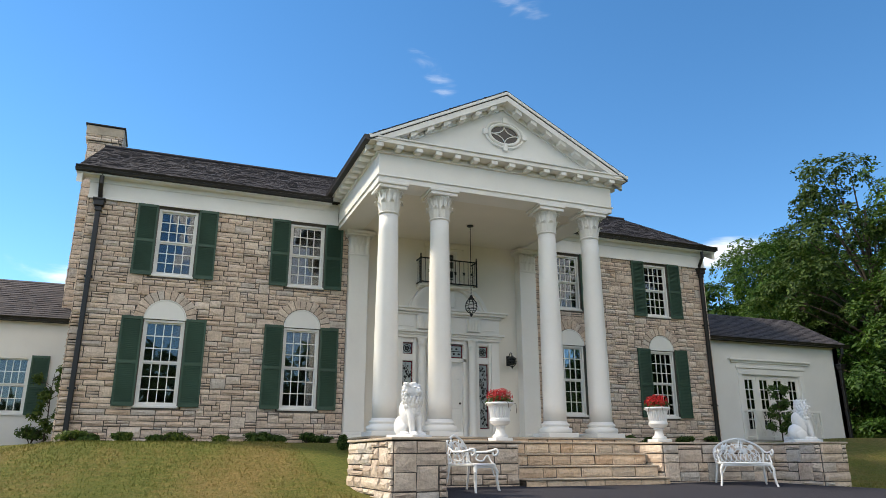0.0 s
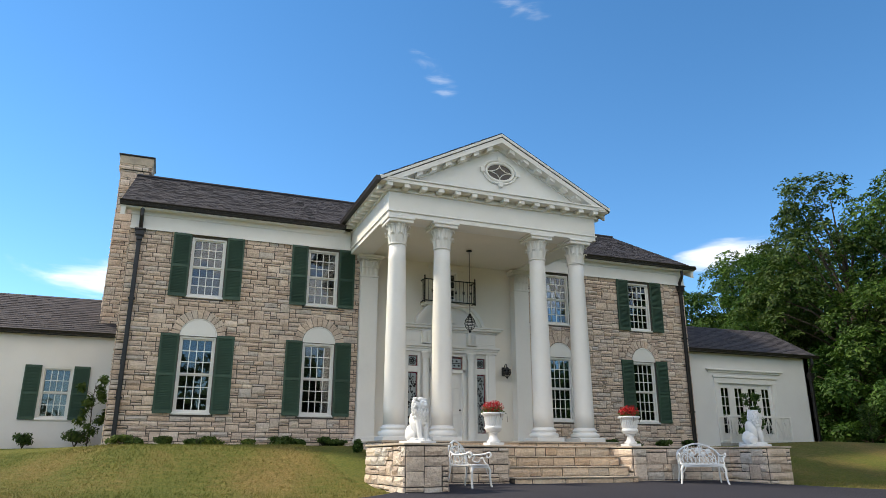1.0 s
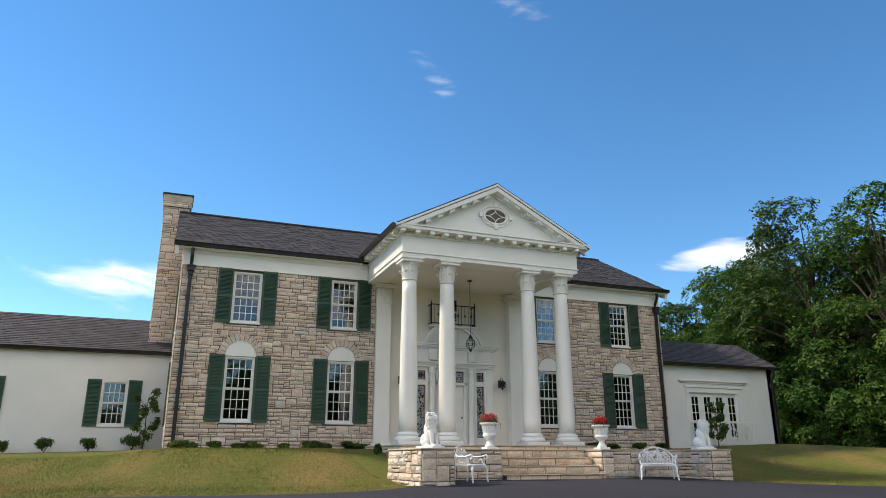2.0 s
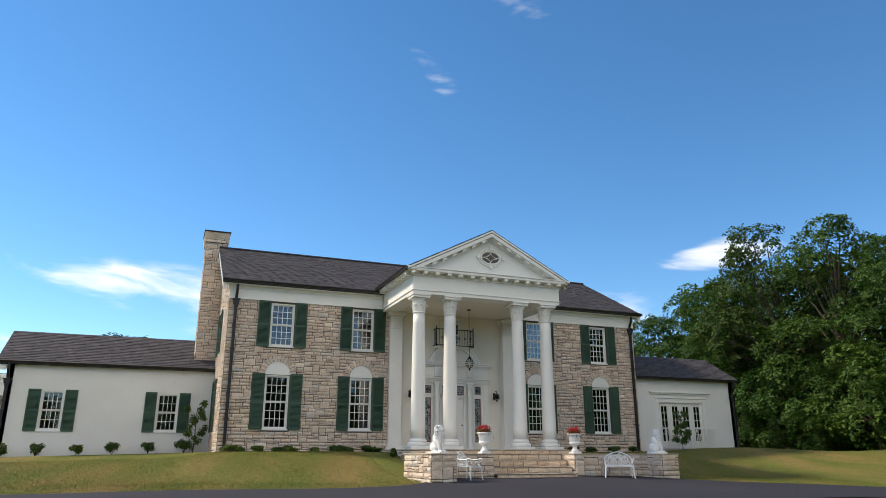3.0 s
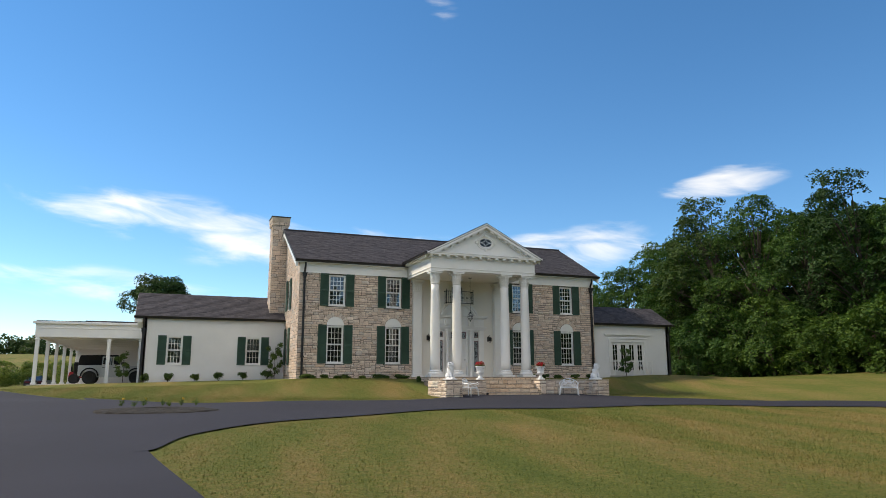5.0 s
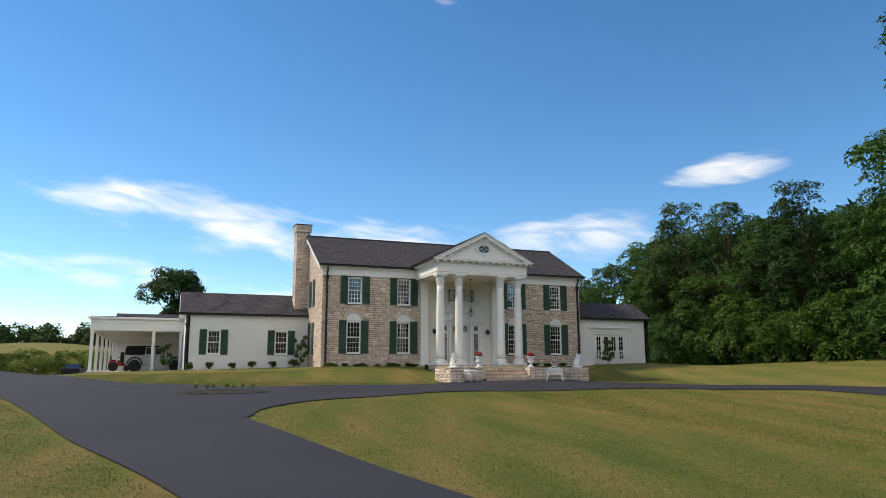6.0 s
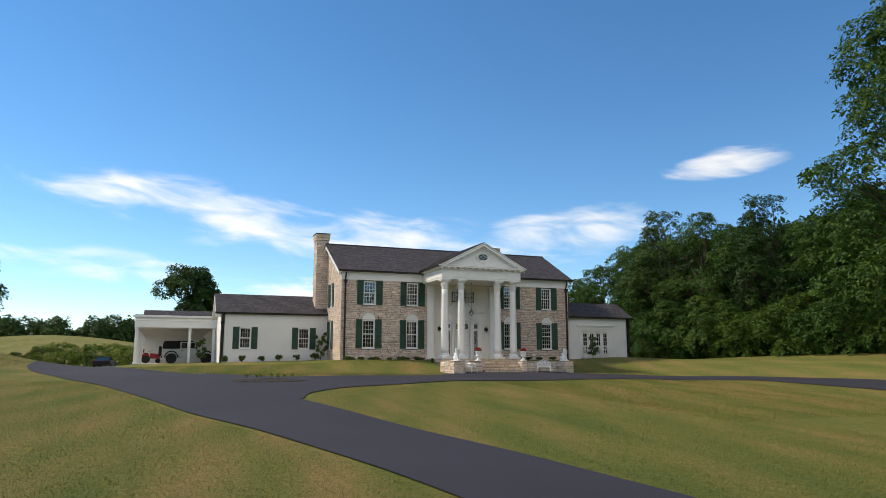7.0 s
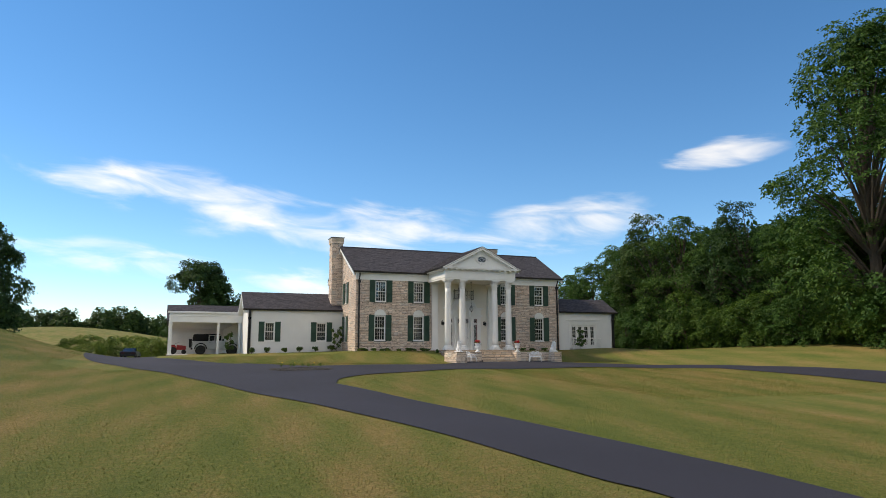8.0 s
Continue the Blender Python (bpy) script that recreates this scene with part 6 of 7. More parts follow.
def wheel(root, x, y, r, w, name="wheel"):
    bm = bmesh.new()
    lathe(bm, [(r * 0.6, -w / 2), (r * 0.92, -w / 2), (r, -w / 2 + 0.03), (r, w / 2 - 0.03), (r * 0.92, w / 2), (r * 0.6, w / 2)], 28)
    bmesh.ops.rotate(bm, verts=bm.verts[:], matrix=Matrix.Rotation(radians(90), 3, "X"))
    bmesh.ops.translate(bm, verts=bm.verts[:], vec=(x, y, r))
    tyre = part(name, bm, TYRE, root)
    bm = bmesh.new()
    lathe(bm, [(0.0, -w / 2 + 0.02), (r * 0.3, -w / 2 + 0.03), (r * 0.55, -w / 2 + 0.01), (r * 0.62, -w / 2 - 0.005), (r * 0.62, w / 2 + 0.005), (0.0, w / 2 - 0.02)], 20)
    bmesh.ops.rotate(bm, verts=bm.verts[:], matrix=Matrix.Rotation(radians(90), 3, "X"))
    bmesh.ops.translate(bm, verts=bm.verts[:], vec=(x, y, r))
    part("rim", bm, RIM, tyre)


def side_profile(bm, outline, y0, y1, bevel=0.03):
    prism(bm, outline, y0, y1)
    bmesh.ops.bevel(bm, geom=bm.edges[:], offset=bevel, segments=2, affect="EDGES")
    return bm


def off_roader(at):
    """Boxy off-road car, bonnet towards +x."""
    root = thing("off_road_car", at, "white boxy off-road car with a black soft top under the carport", "car")
    part("body", side_profile(bmesh.new(), [(-2.05, 0.55), (-1.75, 0.45), (1.9, 0.45), (2.0, 0.62), (2.0, 1.12), (0.75, 1.20), (0.62, 1.22), (-2.05, 1.20)], -0.80, 0.80), CARWHITE, root)
    part("soft_top", side_profile(bmesh.new(), [(-2.02, 1.60), (-1.95, 1.84), (0.25, 1.88), (0.35, 1.80), (-0.70, 1.78), (-0.72, 1.22), (-2.04, 1.22)], -0.74, 0.74), CANVAS, root)
    part("windscreen_frame", side_profile(bmesh.new(), [(0.62, 1.22), (0.72, 1.22), (0.38, 1.84), (0.28, 1.84)], -0.74, 0.74, 0.01), CARWHITE, root)
    for s in (-1, 1):
        for x0, x1 in ((-0.66, -0.08), (-0.02, 0.52)):
            door = part("door", boxes((x0, x1, s * 0.80 - 0.012, s * 0.80 + 0.012, 0.55, 1.22), bevel=0.008), CARWHITE, root)
            part("door_window", boxes((x0 + 0.05, x1 - 0.10, s * 0.745 - 0.01, s * 0.745 + 0.01, 1.27, 1.70)), GLASSDARK, door)
            part("window_frame", boxes((x0, x0 + 0.05, s * 0.745 - 0.014, s * 0.745 + 0.014, 1.22, 1.76), (x1 - 0.10, x1 - 0.05, s * 0.745 - 0.014, s * 0.745 + 0.014, 1.22, 1.76), (x0 + 0.05, x1 - 0.10, s * 0.745 - 0.014, s * 0.745 + 0.014, 1.70, 1.76)), CARWHITE, door)
            part("door_handle", boxes((x0 + 0.04, x0 + 0.18, s * 0.82 - 0.01, s * 0.82 + 0.01, 1.05, 1.09)), BLACK, door)
        for x in (-1.35, 1.40):
            bm = bmesh.new()
            pts = [(x + 0.55 * cos(radians(a)), 0.50 + 0.55 * sin(radians(a))) for a in range(0, 181, 15)] + [(x - 0.47 * cos(radians(a)), 0.50 + 0.47 * sin(radians(a))) for a in range(0, 181, 15)]
            prism(bm, pts, s * 0.78, s * 0.96)
            part("fender_flare", bm, CANVAS, root)
            wheel(root, x, s * 0.80, 0.42, 0.26)
    bm = bmesh.new()
    lathe(bm, [(0.2, -0.12), (0.38, -0.12), (0.40, -0.08), (0.40, 0.08), (0.38, 0.12), (0.2, 0.12)], 28, (0, 0, 0))
    bmesh.ops.rotate(bm, verts=bm.verts[:], matrix=Matrix.Rotation(radians(90), 3, "Y"))
    bmesh.ops.translate(bm, verts=bm.verts[:], vec=(-2.22, 0, 1.02))
    part("spare_wheel", bm, TYRE, root)
    part("bumper", boxes((2.0, 2.16, -0.80, 0.80, 0.48, 0.68), bevel=0.02), CANVAS, root)
    part("bumper", boxes((-2.16, -2.05, -0.70, 0.70, 0.46, 0.62), bevel=0.02), CANVAS, root)
    for s in (-1, 1):
        part("mirror", boxes((0.52, 0.62, s * 0.88 - 0.09, s * 0.88 + 0.09, 1.22, 1.42), bevel=0.02), CANVAS, root)


off_roader((-12.15, 31.9, 0.92))


def tractor():
    root = thing("garden_tractor", (-15.2, 44.0, 0.92), "small red garden tractor beside the car in the carport", "tractor")
    part("bonnet", side_profile(bmesh.new(), [(-0.2, 0.45), (0.75, 0.45), (0.75, 0.88), (-0.2, 0.98)], -0.25, 0.25, 0.03), CARRED, root)
    part("rear_fender", side_profile(bmesh.new(), [(-0.95, 0.5), (-0.15, 0.5), (-0.3, 0.92), (-0.85, 0.92)], -0.48, 0.48, 0.04), CARRED, root)
    part("seat", boxes((-0.75, -0.35, -0.22, 0.22, 0.92, 1.0), (-0.82, -0.72, -0.22, 0.22, 0.98, 1.35), bevel=0.03), CANVAS, root)
    bm = bmesh.new()
    tube(bm, [(0.18 * cos(2 * pi * k / 16) - 0.15, 0.18 * sin(2 * pi * k / 16), 1.18 + 0.05 * cos(2 * pi * k / 16)) for k in range(17)], 0.015, 6)
    part("steering_wheel", bm, TYRE, root)
    for x, r in ((-0.55, 0.38), (0.55, 0.24)):
        for s in (-1, 1):
            wheel(root, x, s * 0.42, r, 0.20)


tractor()


def sports_car(at):
    root = thing("sports_car", at, "low black car with a rear wing on the drive", "car")
    root.matrix_basis = pose(*at, 0, 0, 84)
    part("body", side_profile(bmesh.new(), [(-2.2, 0.30), (2.2, 0.28), (2.25, 0.55), (1.3, 0.78), (0.75, 0.86), (-1.9, 0.95), (-2.25, 0.80)], -0.92, 0.92, 0.06), CARBLACK, root)
    part("cabin", side_profile(bmesh.new(), [(0.85, 0.82), (0.15, 1.28), (-0.75, 1.30), (-1.65, 0.92)], -0.70, 0.70, 0.06), GLASSDARK, root)
    wing = part("rear_wing", boxes((-2.25, -1.95, -0.85, 0.85, 1.18, 1.22), bevel=0.01), CARBLACK, root)
    for s in (-1, 1):
        part("wing_strut", boxes((-2.15, -2.0, s * 0.6 - 0.02, s * 0.6 + 0.02, 0.85, 1.19)), CARBLACK, wing)
        for x in (-1.4, 1.4):
            wheel(root, x, s * 0.82, 0.33, 0.24)
        part("tail_lamp", boxes((-2.27, -2.22, s * 0.6 - 0.2, s * 0.6 + 0.2, 0.66, 0.76)), LEADED, root)
    part("bumper", boxes((-2.32, -2.2, -0.85, 0.85, 0.34, 0.5), bevel=0.02), CARBLACK, root)


sports_car((-20.6, 61.5, terrain(-20.6, 61.5) + 0.03))

# ---------------------------------------------------------------- planting


def shrub(at, r, h, seed, label="small green shrub in the bed by the wall", group="foundation shrubs"):
    root = thing("shrub", at, label, "shrub", group)
    bm = bmesh.new()
    rr = random.Random(seed)
    for k in range(6):
        a = rr.uniform(0, 6.28)
        tube(bm, [(0, 0, 0), (r * 0.4 * cos(a), r * 0.4 * sin(a), h * 0.5), (r * 0.7 * cos(a + 0.4), r * 0.7 * sin(a + 0.4), h * 0.85)], 0.012, 5, 0.004)
    part("stems", bm, BARK, root)
    bm = bmesh.new()
    for k in range(7):
        a, q = rr.uniform(0, 6.28), rr.uniform(0.2, 0.6)
        scatter_leaves(bm, (r * q * cos(a), r * q * sin(a), h * rr.uniform(0.35, 0.75)), (r * 0.5, r * 0.5, h * 0.3), 90, 0.055, seed * 10 + k, 0.5, 0.3)
    part("leaves", bm, SHRUB, root)
    return root


for i, (x, r, h) in enumerate(((-10.0, 0.28, 0.5), (-8.8, 0.32, 0.5), (-7.43, 0.27, 0.42), (-6.15, 0.34, 0.5), (-4.85, 0.30, 0.44), (-3.5, 0.40, 0.55))):
    shrub((x, 21.95, terrain(x, 21.95)), r, h, 20 + i)
for i, x in enumerate((-2.05, -1.75, -1.1, -0.25, 0.1, 0.95, 1.9, 2.25, 3.0, 3.35)):
    shrub((x, 17.62, terrain(x, 17.62) - 0.02), 0.30 if i % 3 else 0.38, 0.20 if i % 2 else 0.26, 40 + i, "low dark green plant along the stone wall", "wall border plants")
for i, x in enumerate((11.3, 12.2, 13.1, 14.3, 15.3)):
    shrub((x, 17.6, terrain(x, 17.6)), 0.3, 0.26, 60 + i, "low dark green plant along the stone wall", "wall border plants")


shrub((3.2, 14.8, terrain(3.2, 14.8) - 0.02), 0.13, 0.34, 77, "tuft of strappy green leaves beside the terrace", "")


def sapling(at, h, seed, label):
    root = thing("sapling", at, label, "young tree", "saplings")
    r = random.Random(seed)
    bm = bmesh.new()
    tube(bm, [(0, 0, 0), (0.02, 0.01, h * 0.4), (0.0, 0.03, h * 0.75), (0.03, 0, h)], 0.022, 6, 0.006)
    tips = []
    for k in range(20):
        z, a, l = h * r.uniform(0.15, 0.95), r.uniform(0, 6.28), r.uniform(0.15, 0.42) * h / 1.8
        p = (l * cos(a), l * sin(a), z + l * 0.6)
        tube(bm, [(0, 0, z), p], 0.008, 4, 0.003)
        tips.append(p)
    part("trunk", bm, BARK, root)
    bm = bmesh.new()
    for k, p in enumerate(tips):
        scatter_leaves(bm, p, (0.17, 0.17, 0.17), 60, 0.065, seed * 30 + k, 0.4, 0.2)
    part("crown", bm, SHRUB, root)


sapling((-3.15, 21.6, terrain(-3.15, 21.6)), 1.85, 3, "slender young magnolia by the wing wall")
sapling((17.75, 17.2, terrain(17.75, 17.2)), 1.55, 5, "leafy young magnolia before the french doors")
sapling((-11.3, 26.6, terrain(-11.3, 26.6)), 1.9, 7, "slender young magnolia by the carport")
sapling((23.2, 17.0, terrain(23.2, 17.0)), 1.3, 8, "slender young tree at the wood's edge")


def flower_bed():
    root = thing("flower_bed", (-9.15, 4.45, terrain(-9.15, 4.45) + 0.075), "dark mulched island bed with sparse yellow flowers in the drive", "flower bed")
    bm = bmesh.new()
    rings = []
    r = random.Random(2)
    rim = [1 + r.uniform(-0.06, 0.06) for _ in range(40)]
    for s, z in ((1.0, -0.06), (0.95, -0.01), (0.6, 0.03), (0.25, 0.05), (0.02, 0.06)):
        rings.append([bm.verts.new((1.85 * s * rim[k] * cos(2 * pi * k / 40), 1.25 * s * rim[k] * sin(2 * pi * k / 40), z + terrain(-9.15, 4.45 + 1.25 * s * rim[k] * sin(2 * pi * k / 40)) - terrain(-9.15, 4.45) + r.uniform(-0.015, 0.015))) for k in range(40)])
    for a, b in zip(rings, rings[1:]):
        for k in range(40):
            bm.faces.new((a[k], a[(k + 1) % 40], b[(k + 1) % 40], b[k]))
    part("mulch", bm, MULCH, root)
    for k, (x, y) in enumerate(((-1.0, 0.5), (-0.35, 0.2), (-0.6, -0.3), (0.2, 0.5), (0.75, 0.1), (1.2, 0.3), (0.4, -0.4))):
        bm = bmesh.new()
        for q in range(9):
            a = r.uniform(0, 6.28)
            l = r.uniform(0.15, 0.34)
            v = [bm.verts.new(p) for p in ((x - 0.008, y, 0.1), (x + 0.008, y, 0.1), (x + 0.10 * cos(a), y + 0.10 * sin(a), 0.1 + l))]
            bm.faces.new(v)
        scatter_leaves(bm, (x, y, 0.2), (0.12, 0.12, 0.1), 40, 0.03, 90 + k, 0.5, 0.3)
        part("plant", bm, SHRUB, root)
        if k in (0, 1, 4):
            bm = bmesh.new()
            scatter_leaves(bm, (x + 0.05, y, 0.32), (0.05, 0.05, 0.04), 24, 0.03, 120 + k, 0.5, 0.2)
            part("flower", bm, YELLOW, root)


YELLOW = leaf_material("yellow_petal", (0.6, 0.33, 0.02), (0.75, 0.55, 0.08), 0.2)
flower_bed()

# ---------------------------------------------------------------- trees


def sprays(rng, clumps, axis, total, leaf):
    """Leaves of a crown: every clump is a dome of leafy sprays, each a flat, drooping fan of leaves turned to the light."""
    weight = np.array([q for _, q in clumps]) ** 2
    share = np.maximum(6, (total / 14 * weight / weight.sum()).astype(int))
    cs, ns = [], []
    for (c, q), n in zip(clumps, share):
        c = np.array(c)
        d = rng.normal(size=(n * 2, 3))
        d /= np.linalg.norm(d, axis=1)[:, None]
        out = np.array([c[0] - axis[0], c[1] - axis[1], 0.0])
        out = out / (np.linalg.norm(out) + 0.3) * 0.7 + np.array([0, 0, 0.6])
        d = d[np.argsort(-(d @ out) + rng.normal(size=n * 2) * 0.45)[:n]]
        lump = 0.78 + 0.26 * rng.random((n, 1))
        p = c + d * lump * q * np.array([1.0, 1.0, 0.72])
        nn = d * 0.75 + np.array([0, 0, 0.65]) + rng.normal(size=(n, 3)) * 0.22
        cs.append(p)
        ns.append(nn / np.linalg.norm(nn, axis=1)[:, None])
    cs, ns = np.repeat(np.vstack(cs), 14, 0), np.repeat(np.vstack(ns), 14, 0)
    k = len(cs)
    t = np.cross(ns, rng.normal(size=(k, 3)))
    t /= np.linalg.norm(t, axis=1)[:, None]
    b = np.cross(ns, t)
    reach = leaf * 3.4 * np.sqrt(rng.random((k, 1)))
    cs = cs + t * reach + ns * rng.normal(size=(k, 1)) * leaf * 0.5 - np.array([0, 0, 1.0]) * reach ** 2 * 0.5
    nl = ns + rng.normal(size=(k, 3)) * 0.34
    nl /= np.linalg.norm(nl, axis=1)[:, None]
    u = t * 0.7 + b * rng.normal(size=(k, 1)) * 0.7
    u -= nl * (u * nl).sum(1)[:, None]
    u /= np.linalg.norm(u, axis=1)[:, None] + 1e-6
    v = np.cross(nl, u)
    size = leaf * (0.65 + 0.7 * rng.random((k, 1)))
    quad = np.stack([cs - u * size, cs + v * size * 0.52 + nl * size * 0.12, cs + u * size - nl * size * 0.16, cs - v * size * 0.52 + nl * size * 0.12], 1)
    return quad.reshape(-1, 3)


def tree_meshes(h, spread, seed, leaves, leaf, mat_leaf, low=0.25, blobs=26, thin=0.0, cone=0.0, lump=1.0):
    """Trunk with forking limbs, and a crown of many leaves gathered in uneven clumps."""
    r = random.Random(seed)
    tb = bmesh.new()
    tr = h * 0.022
    spine = [(0, 0, -0.3), (r.uniform(-0.2, 0.2), r.uniform(-0.2, 0.2), h * 0.25), (r.uniform(-0.4, 0.4), r.uniform(-0.4, 0.4), h * 0.5), (r.uniform(-0.6, 0.6), r.uniform(-0.6, 0.6), h * 0.85)]
    tube(tb, spline(spine, 4), tr, 8, tr * 0.2)
    clumps = []
    for k in range(blobs):
        t = low + (1 - low) * ((k + r.random()) / blobs)
        prof = sin(pi * min(1.0, ((t - low) / (1 - low)) * 0.80 + 0.16)) ** 0.7
        prof *= 1 - cone * (t - low) / (1 - low)
        a, q = r.uniform(0, 6.28), r.random() ** 0.4
        rad = spread * prof * (0.2 + 0.78 * q)
        c = Vector((rad * cos(a), rad * sin(a), h * t * r.uniform(0.93, 1.0)))
        s = spread * r.uniform(0.20, 0.40) * lump
        clumps.append((c, s))
        for _ in range(2):                     # smaller lobes break the outline of the clump
            o = Vector((r.gauss(0, 1), r.gauss(0, 1), r.gauss(0, 0.8) + 0.3)).normalized() * s * r.uniform(0.6, 1.0 + thin)
            clumps.append((c + o, s * r.uniform(0.35, 0.6)))
        start = Vector(spline(spine, 4)[min(12, int(12 * t * 0.8))])
        mid = start.lerp(c, 0.5) + Vector((0, 0, h * 0.03))
        tube(tb, [start, mid, c], tr * 0.28, 5, 0.02)
    verts = sprays(np.random.default_rng(seed), clumps, (0.0, 0.0), leaves, leaf)
    crown = bpy.data.meshes.new("crown")
    crown.from_pydata(verts.tolist(), [], np.arange(len(verts)).reshape(-1, 4).tolist())
    crown.materials.append(mat_leaf)
    trunk = bpy.data.meshes.new("trunk")
    tb.to_mesh(trunk)
    tb.free()
    trunk.materials.append(BARK)
    return [trunk, crown]


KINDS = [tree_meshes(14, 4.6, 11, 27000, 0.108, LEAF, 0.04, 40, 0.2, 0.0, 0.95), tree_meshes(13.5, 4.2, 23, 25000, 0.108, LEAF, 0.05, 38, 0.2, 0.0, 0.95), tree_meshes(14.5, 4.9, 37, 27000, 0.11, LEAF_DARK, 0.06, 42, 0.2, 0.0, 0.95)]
BIG = tree_meshes(26, 8.5, 58, 60000, 0.145, LEAF, 0.12, 84, 0.3, 0.62, 0.80)
ROUND = tree_meshes(14.5, 5.0, 61, 52000, 0.17, LEAF_DARK, 0.10, 52, 0.1, 0.0, 1.2)
BUSH = tree_meshes(4.2, 2.6, 71, 5600, 0.10, LEAF, 0.03, 16, 0.0, 0.0, 1.2)
HEDGE = tree_meshes(4.0, 3.4, 73, 6000, 0.13, BUSH_LEAF, 0.02, 18, 0.1, 0.0, 1.2)


def tree(kind, x, y, scale, rz, label, group="", name="tree", sink=0.0):
    root = thing(name, (x, y, terrain(x, y) - sink), label, "tree" if name == "tree" else "bush", group)
    root.matrix_basis = pose(x, y, terrain(x, y) - sink, 0, 0, rz)
    for me in kind:
        ob = new(me.name.split(".")[0], me)
        ob.parent = root
        ob.scale = (scale,) * 3
    return root


r = random.Random(5)
WOOD = "broadleaf trees of the wood beside the lawn"
# edge of the wood, from behind the side wing to the lawn's far end, and the rows behind it
edge = [(32.5, 31), (31.3, 26.6), (30.6, 22.5), (30.6, 18.6), (31.0, 15), (31.4, 11.4), (32, 8), (32.6, 4.5), (34, 0), (35.5, -5), (37, -11)]
for i, (x, y) in enumerate(edge):
    tree(KINDS[i % 3], x + r.uniform(-0.5, 0.5), y + r.uniform(-0.6, 0.6), r.uniform(0.76, 0.88) + (0.08 if i < 4 else 0.0), r.uniform(0, 360), "leafy green broadleaf tree at the edge of the wood", WOOD)
for i, (x, y) in enumerate(edge):
    tree(KINDS[(i + 1) % 3], x + 5.5 + r.uniform(-1, 1), y + 3 + r.uniform(-1, 1), r.uniform(0.84, 0.93), r.uniform(0, 360), "tall leafy tree inside the wood", WOOD)
for i, (x, y) in enumerate(edge[::4]):
    tree(KINDS[(i + 2) % 3], x + 12 + r.uniform(-1, 1), y + 4 + r.uniform(-1, 1), r.uniform(0.92, 1.0), r.uniform(0, 360), "tall leafy tree inside the wood", WOOD)
for i, (x, y) in enumerate(((36, 47), (41, 44), (39, 53), (46, 40), (44, 50))):
    tree(KINDS[i % 3], x, y, r.uniform(0.65, 0.78), r.uniform(0, 360), "leafy tree behind the house", WOOD)
for i, (x, y) in enumerate([(28.0 + 0.02 * (30 - 2.1 * k) ** 0 * (k * 0.12), 32 - 2.1 * k) for k in range(19)] + [(32.5 + 0.1 * k, 33 - 3 * k) for k in range(13)]):
    tree(BUSH, x + r.uniform(-0.6, 0.6), y, r.uniform(0.6, 1.15), r.uniform(0, 360), "leafy undergrowth at the foot of the wood", "undergrowth", "bush")
for x, y, k in ((31.0, 34.5, 0.80), (29.3, 39.0, 0.62)):
    tree(KINDS[1], x, y, k, 40 * x, "leafy tree behind the house", WOOD)
tree(BIG, 31.0, -1.2, 0.93, 100, "very tall old tree with an open leafy crown by the lawn")
tree(ROUND, -10.9, 109, 1.20, 0, "round dark green tree behind the carport", "", "tree", 0.0)
tree(ROUND, -45.5, 84, 1.50, 70, "dark green tree on the bank", "trees on the bank", "tree", 1.0)
tree(ROUND, -53.0, 80, 1.35, 10, "dark green tree on the bank", "trees on the bank", "tree", 1.0)
for i, (x, y, s) in enumerate(((-28.5, 70, 0.62), (-25.6, 68, 0.72), (-31.8, 73, 0.45), (-18.4, 69, 0.66), (-16.3, 71, 0.6), (-34.5, 76, 0.36), (-22.8, 72, 0.7), (-20.3, 75, 0.74), (-40.0, 74, 0.4), (-37.0, 71, 0.35))):
    tree(HEDGE, x, y, s, i * 60, "rounded green bush beyond the drive", "bushes beyond the drive", "bush")


def far_wood(name, label, spots, leaf, mat, each=1150):
    """A belt of trees too far off to count: trunks and leafy crowns in one mesh."""
    bm = bmesh.new()
    rr = random.Random(len(spots))
    clumps = []
    for x, y, s in spots:
        z = terrain(x, y)
        tube(bm, [(x, y, z - 1), (x, y, z + s * 0.7)], s * 0.025, 5, s * 0.01)
        for q in range(8):
            t = (q + rr.random()) / 8
            wide = s * 0.26 * sin(pi * (0.15 + 0.78 * t)) ** 0.6
            a = rr.uniform(0, 6.28)
            clumps.append((Vector((x + wide * cos(a), y + wide * sin(a), z + s * (0.02 + 0.88 * t))), s * rr.uniform(0.15, 0.26)))
    verts = sprays(np.random.default_rng(len(spots)), clumps, (spots[0][0], spots[0][1] + 1e4), each * len(spots), leaf)
    me = bpy.data.meshes.new(name)
    bm.to_mesh(me)
    bm.free()
    trunk_v, trunk_f = [tuple(v.co) for v in me.vertices], [tuple(p.vertices) for p in me.polygons]
    me.clear_geometry()
    k = len(trunk_v)
    me.from_pydata(trunk_v + verts.tolist(), [], trunk_f + (np.arange(len(verts)).reshape(-1, 4) + k).tolist())
    me.materials.append(mat)
    tagged(new(name, me), label, "wood", kind="stuff")


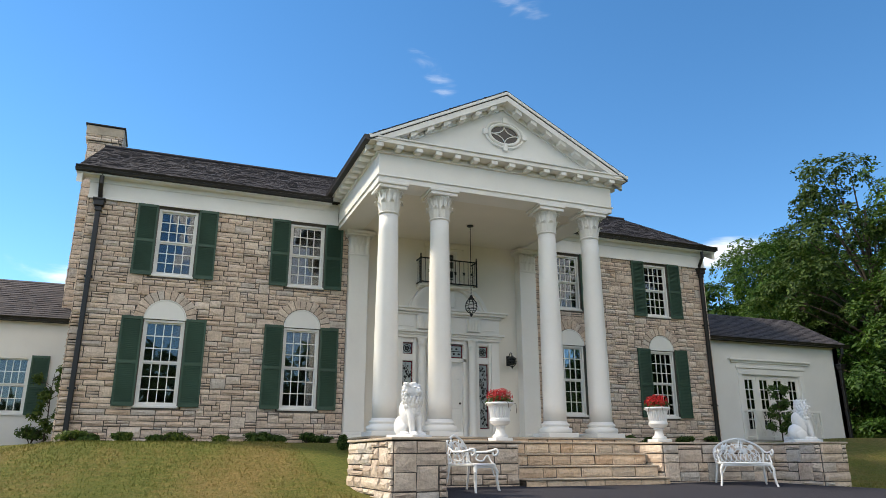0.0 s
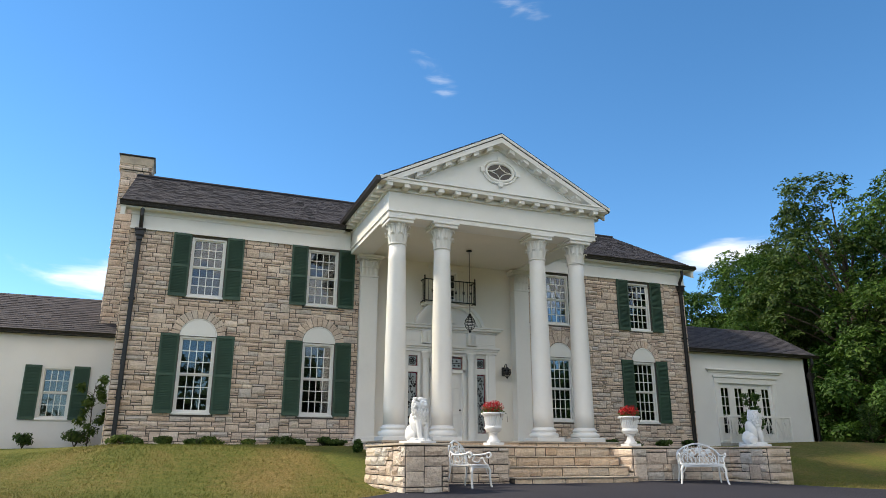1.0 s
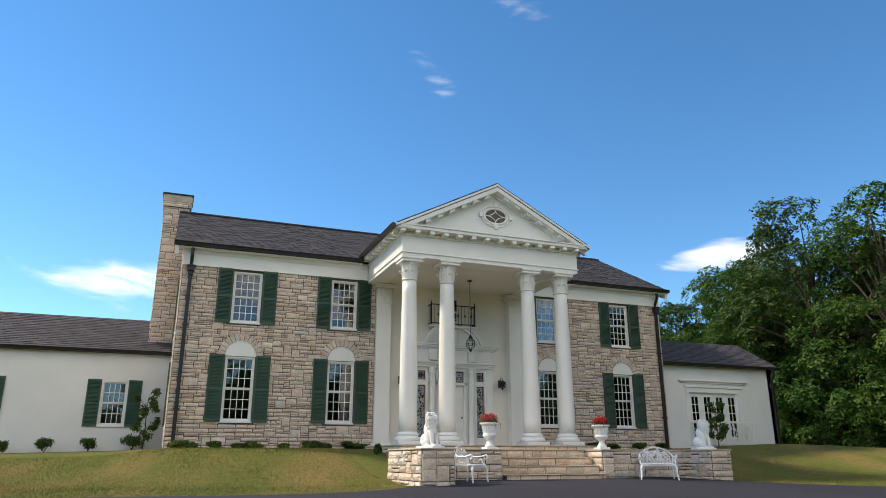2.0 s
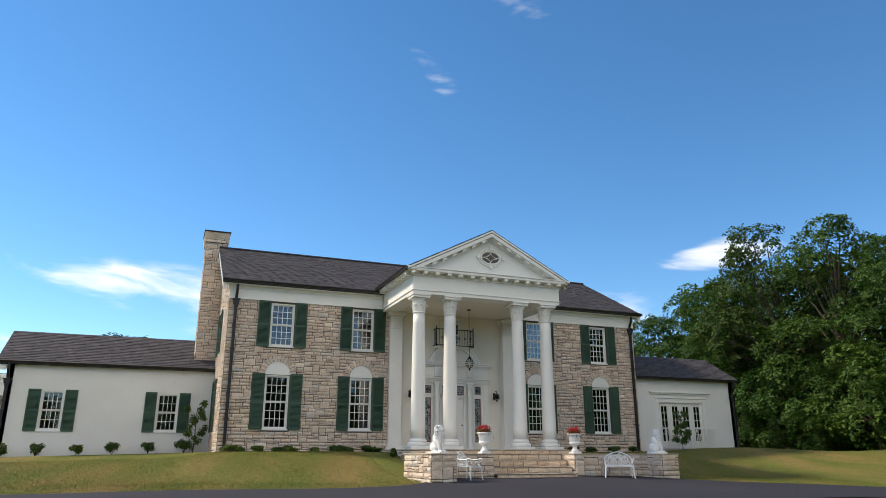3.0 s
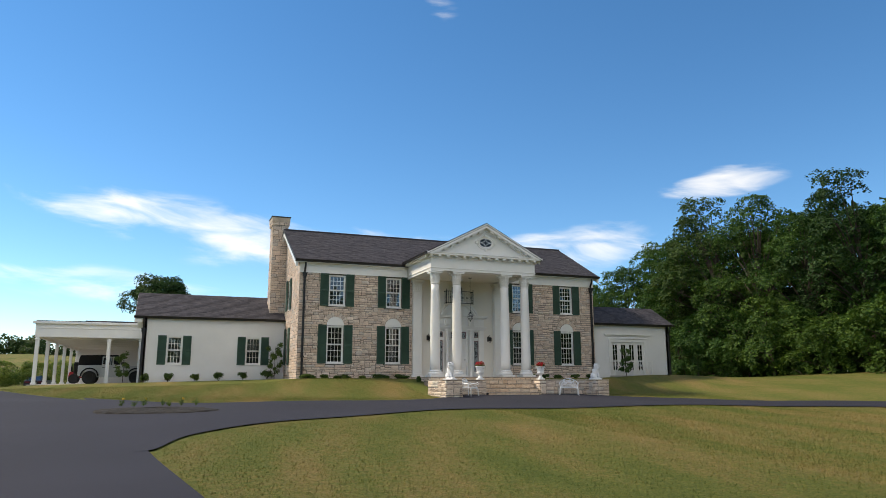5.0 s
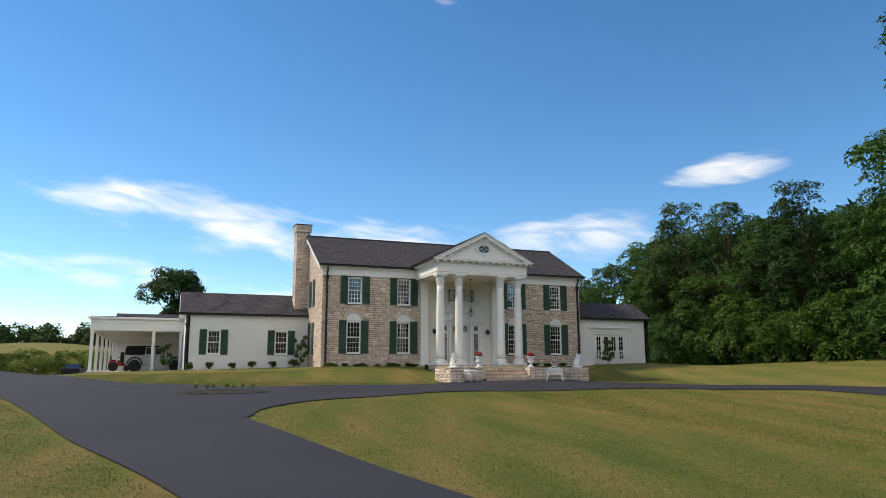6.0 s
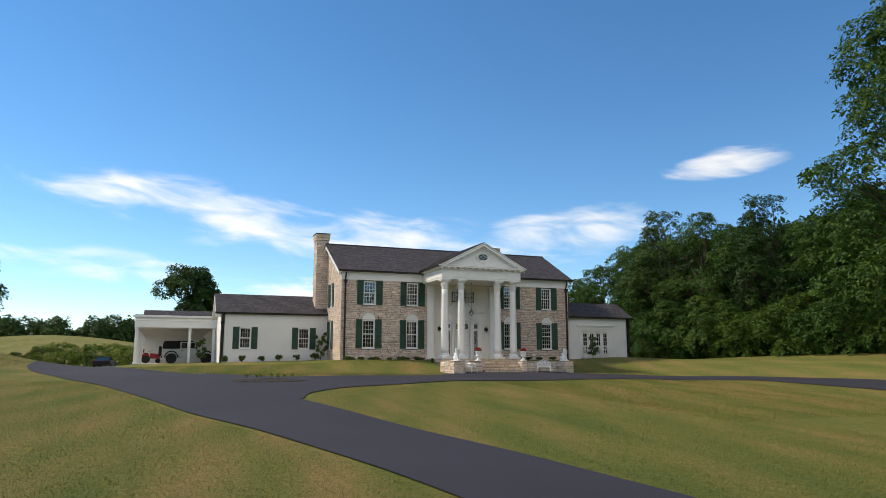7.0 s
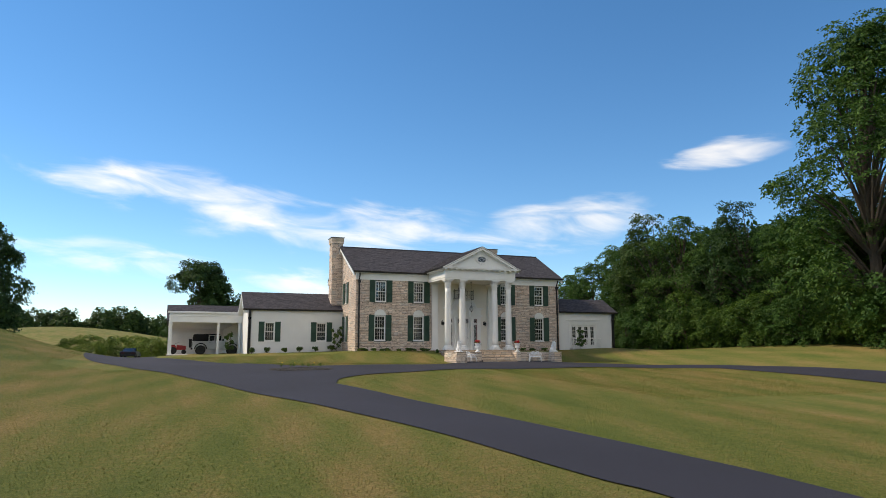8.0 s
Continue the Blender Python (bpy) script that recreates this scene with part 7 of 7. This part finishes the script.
rr = random.Random(12)
far_wood("distant_wood", "distant dark tree line on the hill", [(-165 + 215 * k / 70 + rr.uniform(-2, 2), 300 + rr.uniform(-14, 14) + abs(-60 + 215 * k / 70 - 90) * 0.1, rr.uniform(9, 15)) for k in range(70)], 0.75, LEAF_DARK)
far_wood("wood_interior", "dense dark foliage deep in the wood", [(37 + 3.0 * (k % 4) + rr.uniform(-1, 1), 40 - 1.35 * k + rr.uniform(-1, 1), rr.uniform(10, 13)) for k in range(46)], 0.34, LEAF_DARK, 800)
far_wood("backdrop_wood", "distant trees around the grounds", [((150 if a < 4.66 else 72) * cos(a) * rr.uniform(0.9, 1.1), -20 + (140 if a < 4.66 or a > 5.85 else 68) * sin(a) * rr.uniform(0.9, 1.1), rr.uniform(15, 24)) for a in [radians(172 + 208 * k / 94) for k in range(95)]], 0.9, LEAF_DARK, 420)


# ---------------------------------------------------------------- grass blades on the lawns
def on_drive(x, y):
    """True over the paved ways, by a coarse map of them."""
    return (round(x / 0.25), round(y / 0.25)) in PAVED


PAVED = set()
for ob in [o for o in scene.objects if o.name.startswith("road")]:
    for v in ob.data.polygons:
        c = [ob.data.vertices[i].co for i in v.vertices]
        n = 1 + int(max((c[0] - c[1]).length, (c[1] - c[2]).length) / 0.12)
        for i in range(n + 1):
            for j in range(n + 1):
                p = c[0].lerp(c[1], i / n).lerp(c[3].lerp(c[2], i / n), j / n)
                PAVED.add((round(p.x / 0.25), round(p.y / 0.25)))


def grass(name, label, x0, x1, y0, y1, n, h, w, seed):
    rr = random.Random(seed)
    vs, fs = [], []
    while n > 0:
        x, y = rr.uniform(x0, x1), rr.uniform(y0, y1)
        n -= 1
        if on_drive(x, y) or (2.3 < x < 11.1 and y > 9) or y > 17.9 and x > -2.6:
            continue
        z = terrain(x, y)
        a, l = rr.uniform(0, 6.28), h * rr.uniform(0.5, 1.3)
        k = len(vs)
        dx, dy = w * cos(a), w * sin(a)
        bx, by = rr.gauss(0, 0.45) * l, rr.gauss(0, 0.45) * l
        vs += [(x - dx, y - dy, z - 0.005), (x + dx, y + dy, z - 0.005), (x + bx, y + by, z + l)]
        fs.append((k, k + 1, k + 2))
    me = bpy.data.meshes.new(name)
    me.from_pydata(vs, [], fs)
    me.materials.append(BLADE)
    tagged(new(name, me), label, "grass", kind="stuff")


def blade_material():
    m, n, l, bs = nodes_of("grass_blade")
    g = n.new("ShaderNodeNewGeometry")
    pos = g.outputs["Position"]
    c = mixed(n, l, 1.0, lawn_tone(n, l, pos), ramp(n, l, g.outputs["Random Per Island"], [(0, (0.72, 0.80, 0.66)), (0.5, (1.0, 1.02, 0.92)), (0.85, (1.22, 1.16, 1.1)), (1, (1.5, 1.38, 1.35))]), "MULTIPLY")
    l.new(c, bs.inputs["Base Color"])
    bs.inputs["Roughness"].default_value = 0.8
    bs.inputs["Specular IOR Level"].default_value = 0.15
    return m


BLADE = blade_material()
grass("lawn_grass", "short mown grass blades of the lawn", -22, 4, -32, 6, 240000, 0.030, 0.009, 1)
grass("lawn_grass", "short mown grass blades on the bank", -44, -22, -24, 26, 90000, 0.036, 0.016, 4)
grass("lawn_grass", "short mown grass blades before the house", -17, 16, 4, 17.8, 185000, 0.032, 0.008, 2)
grass("lawn_grass", "short mown grass blades of the round lawn", 2, 17, -14, 4, 70000, 0.036, 0.012, 3)
